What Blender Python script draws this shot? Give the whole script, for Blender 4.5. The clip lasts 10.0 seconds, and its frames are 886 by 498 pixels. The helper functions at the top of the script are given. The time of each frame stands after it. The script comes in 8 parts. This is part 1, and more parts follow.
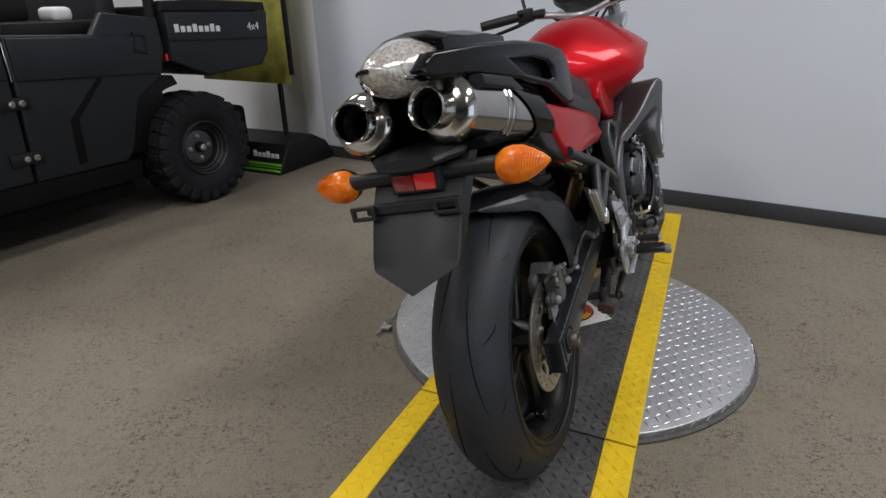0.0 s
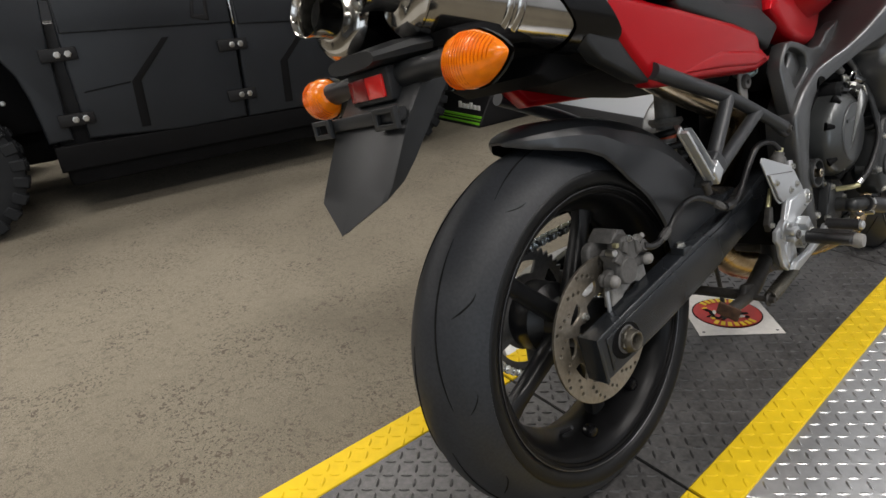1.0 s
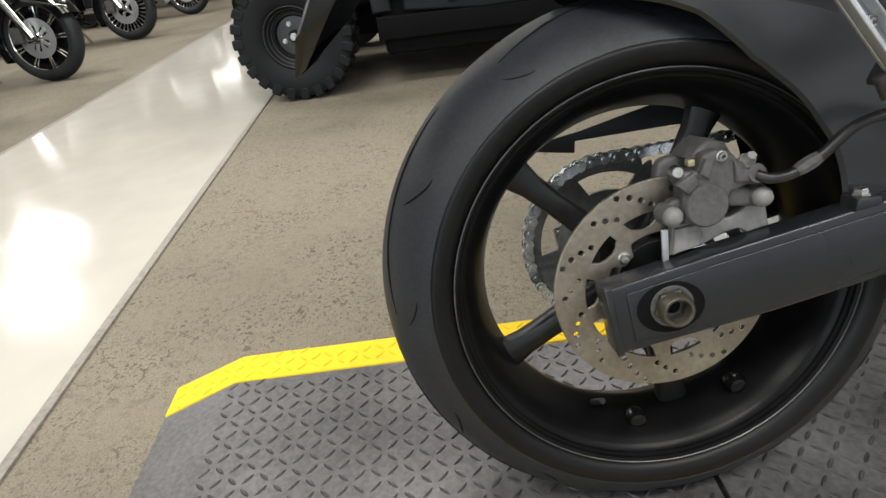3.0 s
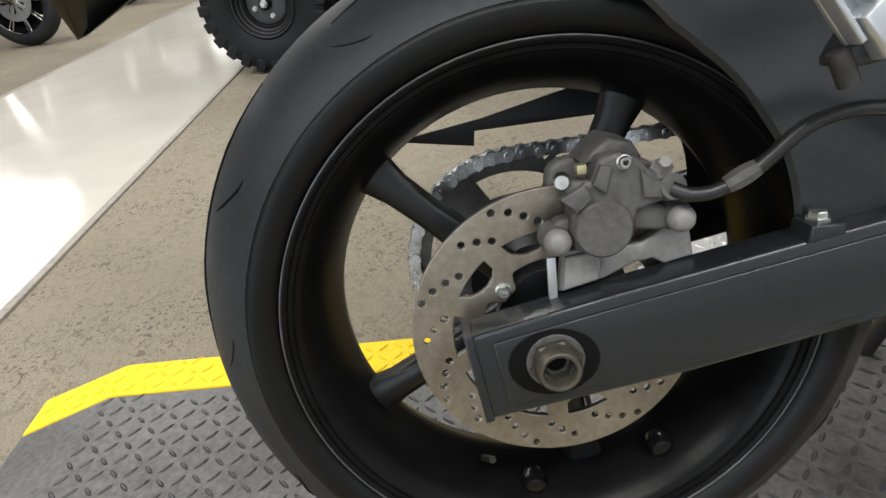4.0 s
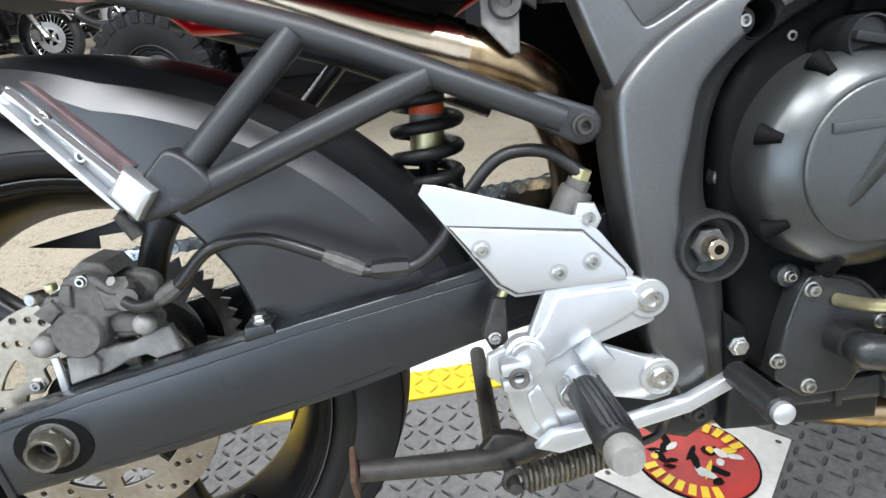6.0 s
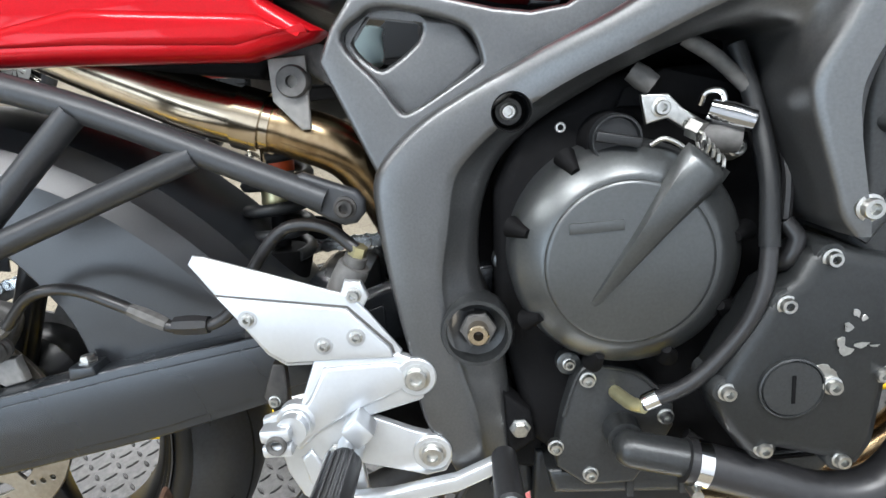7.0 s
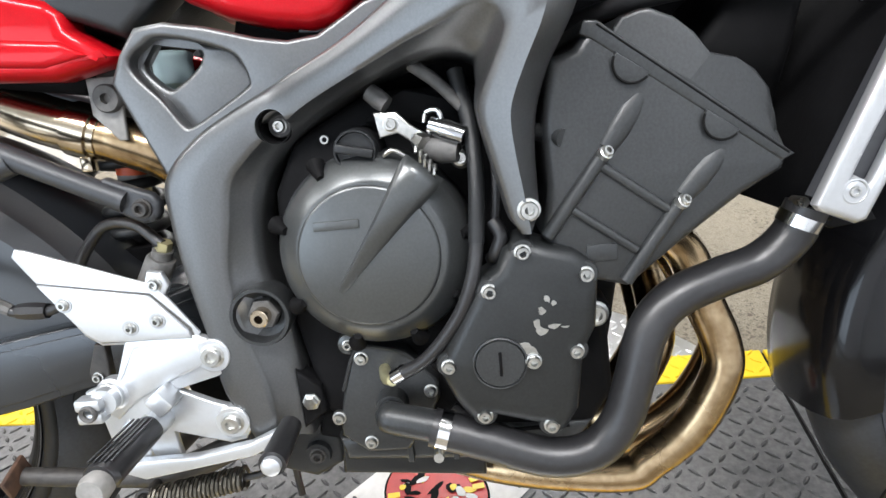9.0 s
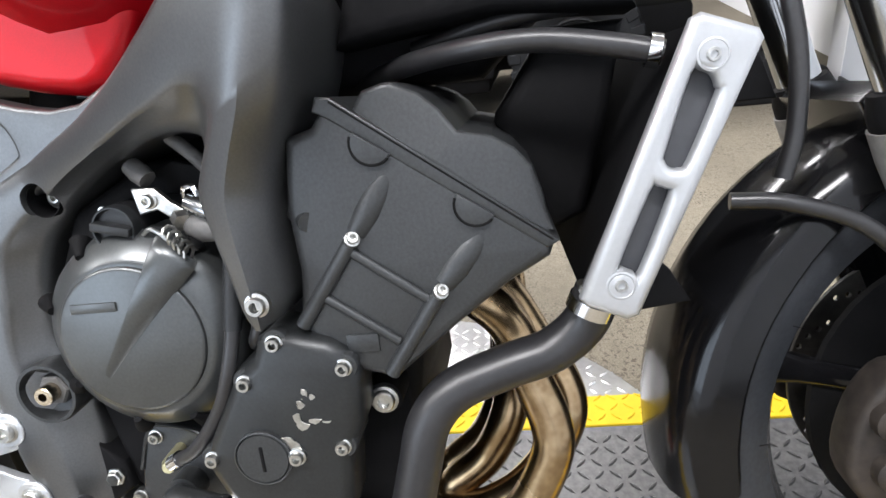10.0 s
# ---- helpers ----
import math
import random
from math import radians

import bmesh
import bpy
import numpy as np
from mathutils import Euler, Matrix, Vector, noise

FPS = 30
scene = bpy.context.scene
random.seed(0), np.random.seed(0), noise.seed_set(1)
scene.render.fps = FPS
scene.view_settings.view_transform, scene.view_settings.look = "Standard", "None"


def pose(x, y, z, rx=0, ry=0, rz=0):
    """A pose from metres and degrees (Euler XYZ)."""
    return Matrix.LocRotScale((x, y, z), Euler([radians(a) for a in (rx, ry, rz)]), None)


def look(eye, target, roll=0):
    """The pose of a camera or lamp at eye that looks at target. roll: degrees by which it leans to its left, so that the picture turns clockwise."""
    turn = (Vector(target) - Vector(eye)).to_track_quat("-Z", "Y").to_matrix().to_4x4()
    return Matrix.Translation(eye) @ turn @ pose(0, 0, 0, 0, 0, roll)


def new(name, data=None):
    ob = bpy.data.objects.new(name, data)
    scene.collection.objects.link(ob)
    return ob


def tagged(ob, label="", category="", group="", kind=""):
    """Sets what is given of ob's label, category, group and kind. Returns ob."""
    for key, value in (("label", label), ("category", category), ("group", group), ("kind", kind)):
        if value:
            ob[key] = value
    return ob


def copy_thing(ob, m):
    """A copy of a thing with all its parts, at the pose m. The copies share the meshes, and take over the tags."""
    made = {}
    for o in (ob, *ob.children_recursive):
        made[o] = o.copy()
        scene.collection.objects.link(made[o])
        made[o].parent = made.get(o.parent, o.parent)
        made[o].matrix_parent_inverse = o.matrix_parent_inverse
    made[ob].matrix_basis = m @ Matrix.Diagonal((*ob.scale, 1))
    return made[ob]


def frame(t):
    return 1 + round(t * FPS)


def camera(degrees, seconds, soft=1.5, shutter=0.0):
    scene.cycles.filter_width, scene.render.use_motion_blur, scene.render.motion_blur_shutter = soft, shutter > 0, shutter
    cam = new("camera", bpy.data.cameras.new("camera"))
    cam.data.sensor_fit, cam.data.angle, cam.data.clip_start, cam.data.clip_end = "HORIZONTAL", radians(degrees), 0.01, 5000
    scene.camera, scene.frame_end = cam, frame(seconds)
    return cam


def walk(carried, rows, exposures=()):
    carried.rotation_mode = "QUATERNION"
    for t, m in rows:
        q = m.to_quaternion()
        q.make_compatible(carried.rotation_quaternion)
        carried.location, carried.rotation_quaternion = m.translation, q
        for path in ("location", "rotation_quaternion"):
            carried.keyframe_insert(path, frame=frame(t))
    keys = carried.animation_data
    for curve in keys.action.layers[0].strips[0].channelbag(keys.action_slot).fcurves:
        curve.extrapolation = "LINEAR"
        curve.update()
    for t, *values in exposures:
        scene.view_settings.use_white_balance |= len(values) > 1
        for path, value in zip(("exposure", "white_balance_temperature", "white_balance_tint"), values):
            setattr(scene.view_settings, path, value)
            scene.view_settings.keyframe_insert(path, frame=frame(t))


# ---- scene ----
cam = camera(74.2, 10.0)
PATH = [
    (0, (0.311, -1.109, 1.026), (-0.452, 0.571, 0.255), -1.7),
    (0.5, (0.422, -0.894, 0.94), (-0.665, 0.582, 0.14), -3.3),
    (1, (0.526, -0.689, 0.869), (-0.895, 0.453, 0.047), -4.7),
    (1.5, (0.546, -0.48, 0.8), (-1.11, 0.238, -0.062), -5.1),
    (2, (0.583, -0.34, 0.752), (-1.187, -0.096, -0.146), -7.6),
    (2.2, (0.602, -0.304, 0.741), (-1.18, -0.203, -0.161), -8.5),
    (3.3, (0.552, -0.192, 0.695), (-1.194, -0.195, -0.281), -8.0),
    (3.5, (0.51, -0.16, 0.661), (-1.234, -0.175, -0.319), -7.4),
    (4, (0.438, -0.071, 0.66), (-1.275, -0.089, -0.372), -7.2),
    (4.5, (0.446, 0.037, 0.671), (-1.293, 0.014, -0.316), -7.5),
    (5, (0.496, 0.144, 0.692), (-1.266, 0.146, -0.254), -7.9),
    (5.5, (0.535, 0.228, 0.705), (-1.248, 0.268, -0.199), -9.5),
    (6, (0.533, 0.355, 0.707), (-1.246, 0.431, -0.203), -7.4),
    (6.2, (0.52, 0.421, 0.715), (-1.251, 0.404, -0.216), -7.7),
    (7.3, (0.544, 0.635, 0.749), (-1.247, 0.513, -0.132), -6.7),
    (7.5, (0.558, 0.667, 0.754), (-1.233, 0.546, -0.128), -6.8),
    (8, (0.586, 0.725, 0.754), (-1.201, 0.62, -0.138), -6.3),
    (8.5, (0.589, 0.751, 0.752), (-1.198, 0.635, -0.139), -6.6),
    (9, (0.592, 0.789, 0.748), (-1.198, 0.661, -0.135), -6.7),
    (9.5, (0.58, 0.862, 0.761), (-1.22, 0.72, -0.099), -7.5),
    (10, (0.52, 0.996, 0.769), (-1.259, 0.764, -0.114), -8.1),
]
walk(cam, [(t, look(eye, target, roll)) for t, eye, target, roll in PATH],
     exposures=[(0, -0.84, 6200, 15), (1.0, -0.46, 6550, 13), (1.5, -0.08, 6550, 10), (2.0, 0.07, 6450, 11), (3.5, 0.0, 6450, 10), (4.5, 0.28, 6200, 10), (5.0, 0.66, 6050, 10), (5.5, 0.85, 5950, 10), (7.5, 0.88, 6050, 10), (9.0, 0.95, 6150, 12), (10, 0.94, 6150, 14)])

# ---- light ----
world = bpy.data.worlds.new("showroom_ambient")
scene.world = world
world.use_nodes = True
world.node_tree.nodes["Background"].inputs[0].default_value = (0.8, 0.85, 0.9, 1)
world.node_tree.nodes["Background"].inputs[1].default_value = 0.05
CEIL = 3.3
# The last three, unseen, are added to brighten the far carpet and bay wall.
LAMPS = [(1.6, -3.2), (1.6, -0.6), (1.6, 1.2), (-1.3, -3.2), (-1.3, -0.9), (-4.2, -3.2), (-4.6, -0.4), (-5.2, -6.6),
         (-9.3, -7.2), (-9.6, -3.0), (-16.4, -11.2), (-17.2, -3.0), (-22.6, -7.3), (-6.9, -3.2), (-6.9, -6.2), (-3.0, 1.1)]
LAMP_POWER = 62.0


def area_lamp(x, y):
    data = bpy.data.lights.new("panel_light", "AREA")
    data.shape, data.size, data.size_y = "RECTANGLE", 0.56, 1.16
    data.energy, data.color = LAMP_POWER, (1.0, 0.97, 0.92)
    lamp = new("panel_light", data)
    lamp.matrix_world = pose(x, y, CEIL - 0.035)
    return lamp


for x, y in LAMPS:
    area_lamp(x, y)


# unseen east window, assumed from bluish reflections, lamp added to brighten the bike: (y0, y1, z0, z1)
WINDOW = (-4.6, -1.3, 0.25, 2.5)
daylight = bpy.data.lights.new("assumed_window_light", "AREA")
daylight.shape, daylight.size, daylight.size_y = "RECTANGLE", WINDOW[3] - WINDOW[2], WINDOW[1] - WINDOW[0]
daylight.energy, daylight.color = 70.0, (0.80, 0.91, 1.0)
window_lamp = new("assumed_window_light", daylight)
window_lamp.matrix_world = pose(3.72, (WINDOW[0] + WINDOW[1]) / 2, (WINDOW[2] + WINDOW[3]) / 2, 0, 90, 0)


# ---- materials ----
def material(name, color, rough=0.5, metal=0.0, spread=0.25, grain=60.0, bump=0.1, coat=0.0, other=None, stain=3.0,
             rough_spread=0.12, transmission=0.0, depth=0.001, spec=0.5):
    """Principled surface with colour variation at two scales, uneven gloss and fine relief."""
    m = bpy.data.materials.new(name)
    m.use_nodes = True
    nodes, links = m.node_tree.nodes, m.node_tree.links
    shader = nodes["Principled BSDF"]
    coord = nodes.new("ShaderNodeTexCoord")
    fine = nodes.new("ShaderNodeTexNoise")
    fine.inputs["Scale"].default_value, fine.inputs["Detail"].default_value = grain, 6
    coarse = nodes.new("ShaderNodeTexNoise")
    coarse.inputs["Scale"].default_value, coarse.inputs["Detail"].default_value = stain, 4
    for tex in (fine, coarse):
        links.new(coord.outputs["Object"], tex.inputs["Vector"])
    both = nodes.new("ShaderNodeMath")
    both.operation = "ADD"
    links.new(fine.outputs["Fac"], both.inputs[0])
    links.new(coarse.outputs["Fac"], both.inputs[1])
    ramp = nodes.new("ShaderNodeMapRange")
    ramp.inputs["From Min"].default_value, ramp.inputs["From Max"].default_value = 0.7, 1.3
    links.new(both.outputs[0], ramp.inputs["Value"])
    mix = nodes.new("ShaderNodeMix")
    mix.data_type = "RGBA"
    low = tuple(c * (1 - spread) for c in color)
    high = other or tuple(min(1.0, c * (1 + spread)) for c in color)
    mix.inputs["A"].default_value = (*low, 1)
    mix.inputs["B"].default_value = (*high, 1)
    links.new(ramp.outputs["Result"], mix.inputs["Factor"])
    links.new(mix.outputs["Result"], shader.inputs["Base Color"])
    gloss = nodes.new("ShaderNodeMapRange")
    gloss.inputs["To Min"].default_value = max(0.02, rough - rough_spread)
    gloss.inputs["To Max"].default_value = min(1.0, rough + rough_spread)
    links.new(coarse.outputs["Fac"], gloss.inputs["Value"])
    links.new(gloss.outputs["Result"], shader.inputs["Roughness"])
    shader.inputs["Metallic"].default_value = metal
    shader.inputs["Specular IOR Level"].default_value = spec
    shader.inputs["Coat Weight"].default_value = coat
    shader.inputs["Coat Roughness"].default_value = 0.06
    shader.inputs["Transmission Weight"].default_value = transmission
    if bump:
        relief = nodes.new("ShaderNodeBump")
        relief.inputs["Strength"].default_value, relief.inputs["Distance"].default_value = bump, depth
        links.new(fine.outputs["Fac"], relief.inputs["Height"])
        links.new(relief.outputs["Normal"], shader.inputs["Normal"])
    return m




def carpet_material():
    """Short taupe pile: fine fibre grain, slight blotches and sparse dark flecks."""
    m = bpy.data.materials.new("carpet_pile")
    m.use_nodes = True
    nodes, links = m.node_tree.nodes, m.node_tree.links
    shader = nodes["Principled BSDF"]
    coord = nodes.new("ShaderNodeTexCoord")

    def noise_tex(scale, detail, distort=0.0):
        t = nodes.new("ShaderNodeTexNoise")
        t.inputs["Scale"].default_value, t.inputs["Detail"].default_value, t.inputs["Distortion"].default_value = scale, detail, distort
        links.new(coord.outputs["Object"], t.inputs["Vector"])
        return t

    def remap(source, a, b, c, d):
        r = nodes.new("ShaderNodeMapRange")
        for key, v in (("From Min", a), ("From Max", b), ("To Min", c), ("To Max", d)):
            r.inputs[key].default_value = v
        links.new(source, r.inputs["Value"])
        return r.outputs["Result"]

    def mixed(fac, one, two):
        x = nodes.new("ShaderNodeMix")
        x.data_type = "RGBA"
        links.new(fac, x.inputs["Factor"])
        for key, v in (("A", one), ("B", two)):
            if isinstance(v, tuple):
                x.inputs[key].default_value = (*v, 1)
            else:
                links.new(v, x.inputs[key])
        return x.outputs["Result"]

    fibre = noise_tex(330, 5, 0.4)
    tuft = noise_tex(95, 4, 1.2)
    clump = noise_tex(38, 4, 0.5)
    blotch = noise_tex(4, 3)
    base = mixed(remap(fibre.outputs["Fac"], 0.36, 0.64, 0, 1), (0.135, 0.120, 0.090), (0.268, 0.236, 0.178))
    base = mixed(remap(blotch.outputs["Fac"], 0.3, 0.7, 0, 0.45), base, (0.205, 0.180, 0.131))
    base = mixed(remap(clump.outputs["Fac"], 0.50, 0.72, 0, 0.45), base, (0.120, 0.102, 0.073))
    base = mixed(remap(tuft.outputs["Fac"], 0.60, 0.75, 0, 0.35), base, (0.36, 0.325, 0.25))
    worn = noise_tex(1.1, 5, 0.6)
    base = mixed(remap(worn.outputs["Fac"], 0.45, 0.68, 0, 0.55), base, (0.100, 0.086, 0.062))
    # scattered dark specks, thicker in some patches
    patch = remap(noise_tex(5.0, 4).outputs["Fac"], 0.36, 0.60, 0.10, 0.95)
    for source, low, high in ((noise_tex(120, 2, 0.8), 0.585, 0.63), (noise_tex(52, 4, 1.4), 0.595, 0.64)):
        both = nodes.new("ShaderNodeMath")
        both.operation = "MULTIPLY"
        both.use_clamp = True
        links.new(remap(source.outputs["Fac"], low, high, 0, 1), both.inputs[0])
        links.new(patch, both.inputs[1])
        base = mixed(both.outputs[0], base, (0.088, 0.072, 0.052))
    links.new(base, shader.inputs["Base Color"])
    shader.inputs["Roughness"].default_value = 0.95
    relief = nodes.new("ShaderNodeBump")
    relief.inputs["Strength"].default_value, relief.inputs["Distance"].default_value = 0.8, 0.004
    heap = nodes.new("ShaderNodeMath")
    heap.operation = "MULTIPLY_ADD"
    links.new(clump.outputs["Fac"], heap.inputs[0])
    heap.inputs[1].default_value = 0.7
    links.new(tuft.outputs["Fac"], heap.inputs[2])
    links.new(heap.outputs[0], relief.inputs["Height"])
    links.new(relief.outputs["Normal"], shader.inputs["Normal"])
    return m


def facet_material():
    """Clear lamp lens over a silvered reflector cut into small facets."""
    m = material("faceted_clear_lens", (0.46, 0.44, 0.40), 0.14, metal=0.3, spread=0.2, grain=40, coat=1.0, bump=0.0)
    nodes, links = m.node_tree.nodes, m.node_tree.links
    shader = nodes["Principled BSDF"]
    coord = nodes.new("ShaderNodeTexCoord")
    place = nodes.new("ShaderNodeMapping")
    place.inputs["Scale"].default_value = (340, 130, 170)
    cells = nodes.new("ShaderNodeTexVoronoi")
    cells.inputs["Scale"].default_value, cells.inputs["Randomness"].default_value = 1.0, 0.55
    cells.distance = "CHEBYCHEV"
    links.new(coord.outputs["Object"], place.inputs["Vector"])
    links.new(place.outputs["Vector"], cells.inputs["Vector"])
    tone = nodes.new("ShaderNodeMix")
    tone.data_type = "RGBA"
    tone.inputs["A"].default_value, tone.inputs["B"].default_value = (0.30, 0.28, 0.25, 1), (0.66, 0.63, 0.57, 1)
    split = nodes.new("ShaderNodeSeparateColor")
    links.new(cells.outputs["Color"], split.inputs["Color"])
    links.new(split.outputs["Red"], tone.inputs["Factor"])
    links.new(tone.outputs["Result"], shader.inputs["Base Color"])
    relief = nodes.new("ShaderNodeBump")
    relief.inputs["Strength"].default_value, relief.inputs["Distance"].default_value = 0.25, 0.002
    links.new(cells.outputs["Distance"], relief.inputs["Height"])
    links.new(relief.outputs["Normal"], shader.inputs["Normal"])
    return m


CARPET = carpet_material()
TILE = material("polished_floor", (0.48, 0.46, 0.41), 0.13, spread=0.06, grain=6, bump=0.0, stain=1.2, rough_spread=0.05)
TRIM = material("grey_edge_strip", (0.22, 0.2, 0.17), 0.6, spread=0.3, grain=80)
WALLPAINT = material("blue_grey_wall_paint", (0.64, 0.68, 0.74), 0.6, spread=0.03, grain=300, bump=0.15, stain=1)
# Grey rubber with the red panel's pink reflection put into its colour.
PADGREY = material("rubber_with_pink_reflection", (0.11, 0.075, 0.077), 0.6, spread=0.3, grain=80)
# Whiter than WALLPAINT: the stronger light on these walls is in the colour.
BRIGHTWALL = material("brightened_wall_paint", (0.80, 0.81, 0.83), 0.7, spread=0.04, grain=200, bump=0.1, stain=1)
BASEBOARD = material("charcoal_vinyl_base", (0.045, 0.047, 0.052), 0.5, spread=0.15, grain=90)
CEILING = material("ceiling_board", (0.62, 0.62, 0.6), 0.9, spread=0.05, grain=120, bump=0.3)
LAMPFRAME = material("white_lamp_frame", (0.7, 0.7, 0.7), 0.5, spread=0.03)
RUBBER = material("tyre_rubber", (0.0145, 0.0168, 0.0205), 0.52, spec=0.34, spread=0.3, grain=220, bump=0.12, stain=8, other=(0.023, 0.0255, 0.030))
# Lighter grey for the rim lip's highlight, put into the colour.
RIMGLINT = material("rim_glint_grey", (0.10, 0.10, 0.105), 0.35, metal=0.7, spread=0.3, grain=60, stain=12)
RIMBLACK = material("black_rim_paint", (0.0045, 0.0045, 0.0048), 0.31, spec=0.12, spread=0.3, grain=40, bump=0.01, stain=14, rough_spread=0.06)
FLANK = material("tyre_flank_rubber", (0.0050, 0.0052, 0.0056), 0.42, spec=0.22, spread=0.25, grain=260, bump=0.08, stain=10)
# Near-black for grooves and bores, whose shade is in the colour; also black print.
DARKGAP = material("dark_groove", (0.004, 0.004, 0.004), 0.8, bump=0, spec=0.15)
SPOKEBLACK = material("satin_black_wheel_paint", (0.0065, 0.0068, 0.0075), 0.34, spec=0.35, spread=0.3, grain=60, bump=0.03, stain=14, rough_spread=0.08)
BLACKGLOSS = material("gloss_black_paint", (0.0045, 0.0045, 0.005), 0.17, spec=0.24, spread=0.3, grain=40, bump=0.01, coat=0.15, stain=14, rough_spread=0.06)
FRAMEGREY = material("satin_dark_grey_paint", (0.122, 0.125, 0.127), 0.37, metal=0.85, spread=0.12, grain=500, bump=0.05, stain=5, rough_spread=0.08)
ARMGREY = material("satin_black_arm_paint", (0.020, 0.023, 0.027), 0.27, metal=0.35, spec=0.75, rough_spread=0.06, spread=0.15, grain=500, bump=0.05, stain=5)
TUBEGREY = material("satin_black_tube_paint", (0.030, 0.032, 0.035), 0.43, metal=0.3, spec=0.5, rough_spread=0.06, spread=0.15, grain=400, bump=0.05, stain=6)
ENGINE = material("satin_black_engine_paint", (0.032, 0.034, 0.035), 0.38, metal=0.4, spread=0.25, grain=420, bump=0.14, stain=9, rough_spread=0.08)
CRANKBLACK = material("satin_black_crank_paint", (0.019, 0.0205, 0.021), 0.36, metal=0.4, spread=0.25, grain=420, bump=0.10, stain=9, rough_spread=0.08)
COVERGREY = material("satin_grey_cover_paint", (0.082, 0.087, 0.088), 0.31, metal=0.7, spread=0.12, grain=420, bump=0.04, stain=9, rough_spread=0.08)
# Near-black for castings, and for fillers and recesses that stand in for shade.
CASE = material("black_casting_and_shade", (0.004, 0.004, 0.0044), 0.7, spread=0.3, grain=180, bump=0.25, stain=12, spec=0.1)
PLASTIC = material("black_plastic", (0.013, 0.014, 0.015), 0.42, spread=0.2, grain=700, bump=0.15, stain=7, spec=0.32)
SILVER = material("silver_aluminium", (0.53, 0.55, 0.57), 0.32, metal=0.7, spread=0.03, grain=300, bump=0.015, stain=10, rough_spread=0.04)
GUARDALU = material("satin_guard_alloy", (0.40, 0.41, 0.42), 0.38, metal=0.6, spread=0.04, grain=300, bump=0.02, stain=10, rough_spread=0.05)
CHROME = material("chrome", (0.72, 0.72, 0.72), 0.09, metal=1, spread=0.04, grain=30, bump=0.0, stain=20, rough_spread=0.05)
FORKCHROME = material("dull_fork_chrome", (0.40, 0.41, 0.42), 0.16, metal=1, spread=0.1, grain=60, bump=0.0, stain=20, rough_spread=0.1)
CALIPERBLACK = material("dirty_black_caliper", (0.020, 0.017, 0.015), 0.62, spec=0.3, spread=0.5, grain=90, bump=0.4, stain=30, other=(0.035, 0.028, 0.023))
CANSTEEL = material("polished_muffler_steel", (0.40, 0.39, 0.37), 0.13, metal=1, spread=0.08, grain=40, bump=0.0, stain=16, rough_spread=0.06)
HUGGER = material("satin_black_fender", (0.013, 0.0145, 0.017), 0.35, spec=0.7, spread=0.2, grain=500, bump=0.08, stain=7, rough_spread=0.06)
STEEL = material("zinc_bolt_steel", (0.48, 0.48, 0.46), 0.32, metal=1, spread=0.2, grain=300, bump=0.08, stain=60)
STAINLESS = material("brushed_stainless", (0.47, 0.40, 0.30), 0.19, metal=1, spread=0.12, grain=120, bump=0.05, stain=6, rough_spread=0.1)
BRONZE = material("heat_tinted_pipe", (0.30, 0.20, 0.105), 0.26, metal=1, spread=0.25, grain=90, bump=0.06, stain=7, other=(0.47, 0.36, 0.22), rough_spread=0.1)
RED = material("candy_red_paint", (0.37, 0.0035, 0.0075), 0.33, metal=0.35, spec=0.05, spread=0.12, grain=900, bump=0.0, coat=0.30, stain=4)
SEATVINYL = material("seat_vinyl", (0.015, 0.016, 0.0185), 0.45, spec=0.32, spread=0.2, grain=420, bump=0.4, stain=8)
AMBER = material("amber_lens", (0.80, 0.185, 0.0015), 0.22, spread=0.22, grain=70, bump=0.0, coat=0.25, spec=0.3, stain=30)
AMBERFLUTE = material("amber_lens_flute", (0.60, 0.105, 0.001), 0.25, spread=0.2, grain=70, bump=0.0, coat=0.2, spec=0.3)
REDLENS = material("red_lens", (0.55, 0.015, 0.012), 0.18, spread=0.15, grain=80, coat=0.5)
CLEARLENS = facet_material()
DARKRED = material("dark_red_lens", (0.16, 0.008, 0.008), 0.2, spread=0.15, grain=80, coat=0.4)
RAILBLACK = material("gloss_black_rail", (0.004, 0.0041, 0.0045), 0.17, spec=0.28, spread=0.2, grain=300, bump=0.03, stain=8, rough_spread=0.06)
# Darker than RUBBER: part of the wheels' shade is in the colour.
UTVTYRE = material("matt_off_road_rubber", (0.0100, 0.0110, 0.0125), 0.62, spec=0.2, spread=0.3, grain=220, bump=0.12, stain=8)
DISCSTEEL = material("brake_disc_steel", (0.285, 0.255, 0.21), 0.34, metal=0.85, spread=0.12, grain=150, bump=0.05, stain=16, other=(0.38, 0.345, 0.29))
CALIPERGREY = material("dusty_grey_casting", (0.088, 0.086, 0.083), 0.62, metal=0.2, spread=0.3, grain=160, bump=0.3, stain=25)
DUSTY = material("pale_dusty_alloy", (0.22, 0.215, 0.205), 0.6, metal=0.3, spread=0.2, grain=160, bump=0.2, stain=25)
NUTSTEEL = material("dull_bronze_steel", (0.105, 0.096, 0.078), 0.42, metal=0.7, spread=0.2, grain=120, stain=40)
ZINC = material("yellow_zinc", (0.50, 0.47, 0.28), 0.35, metal=0.8, spread=0.15, grain=100)
CHAINSTEEL = material("chain_steel", (0.72, 0.78, 0.83), 0.26, metal=1, spread=0.35, grain=90, stain=40)
HOSE = material("black_rubber_hose", (0.015, 0.015, 0.016), 0.38, spread=0.25, grain=200, bump=0.1, stain=12)
YELLOW = material("yellow_floor_paint", (0.75, 0.515, 0.012), 0.55, spec=0.22, spread=0.10, grain=30, bump=0.15, stain=7)
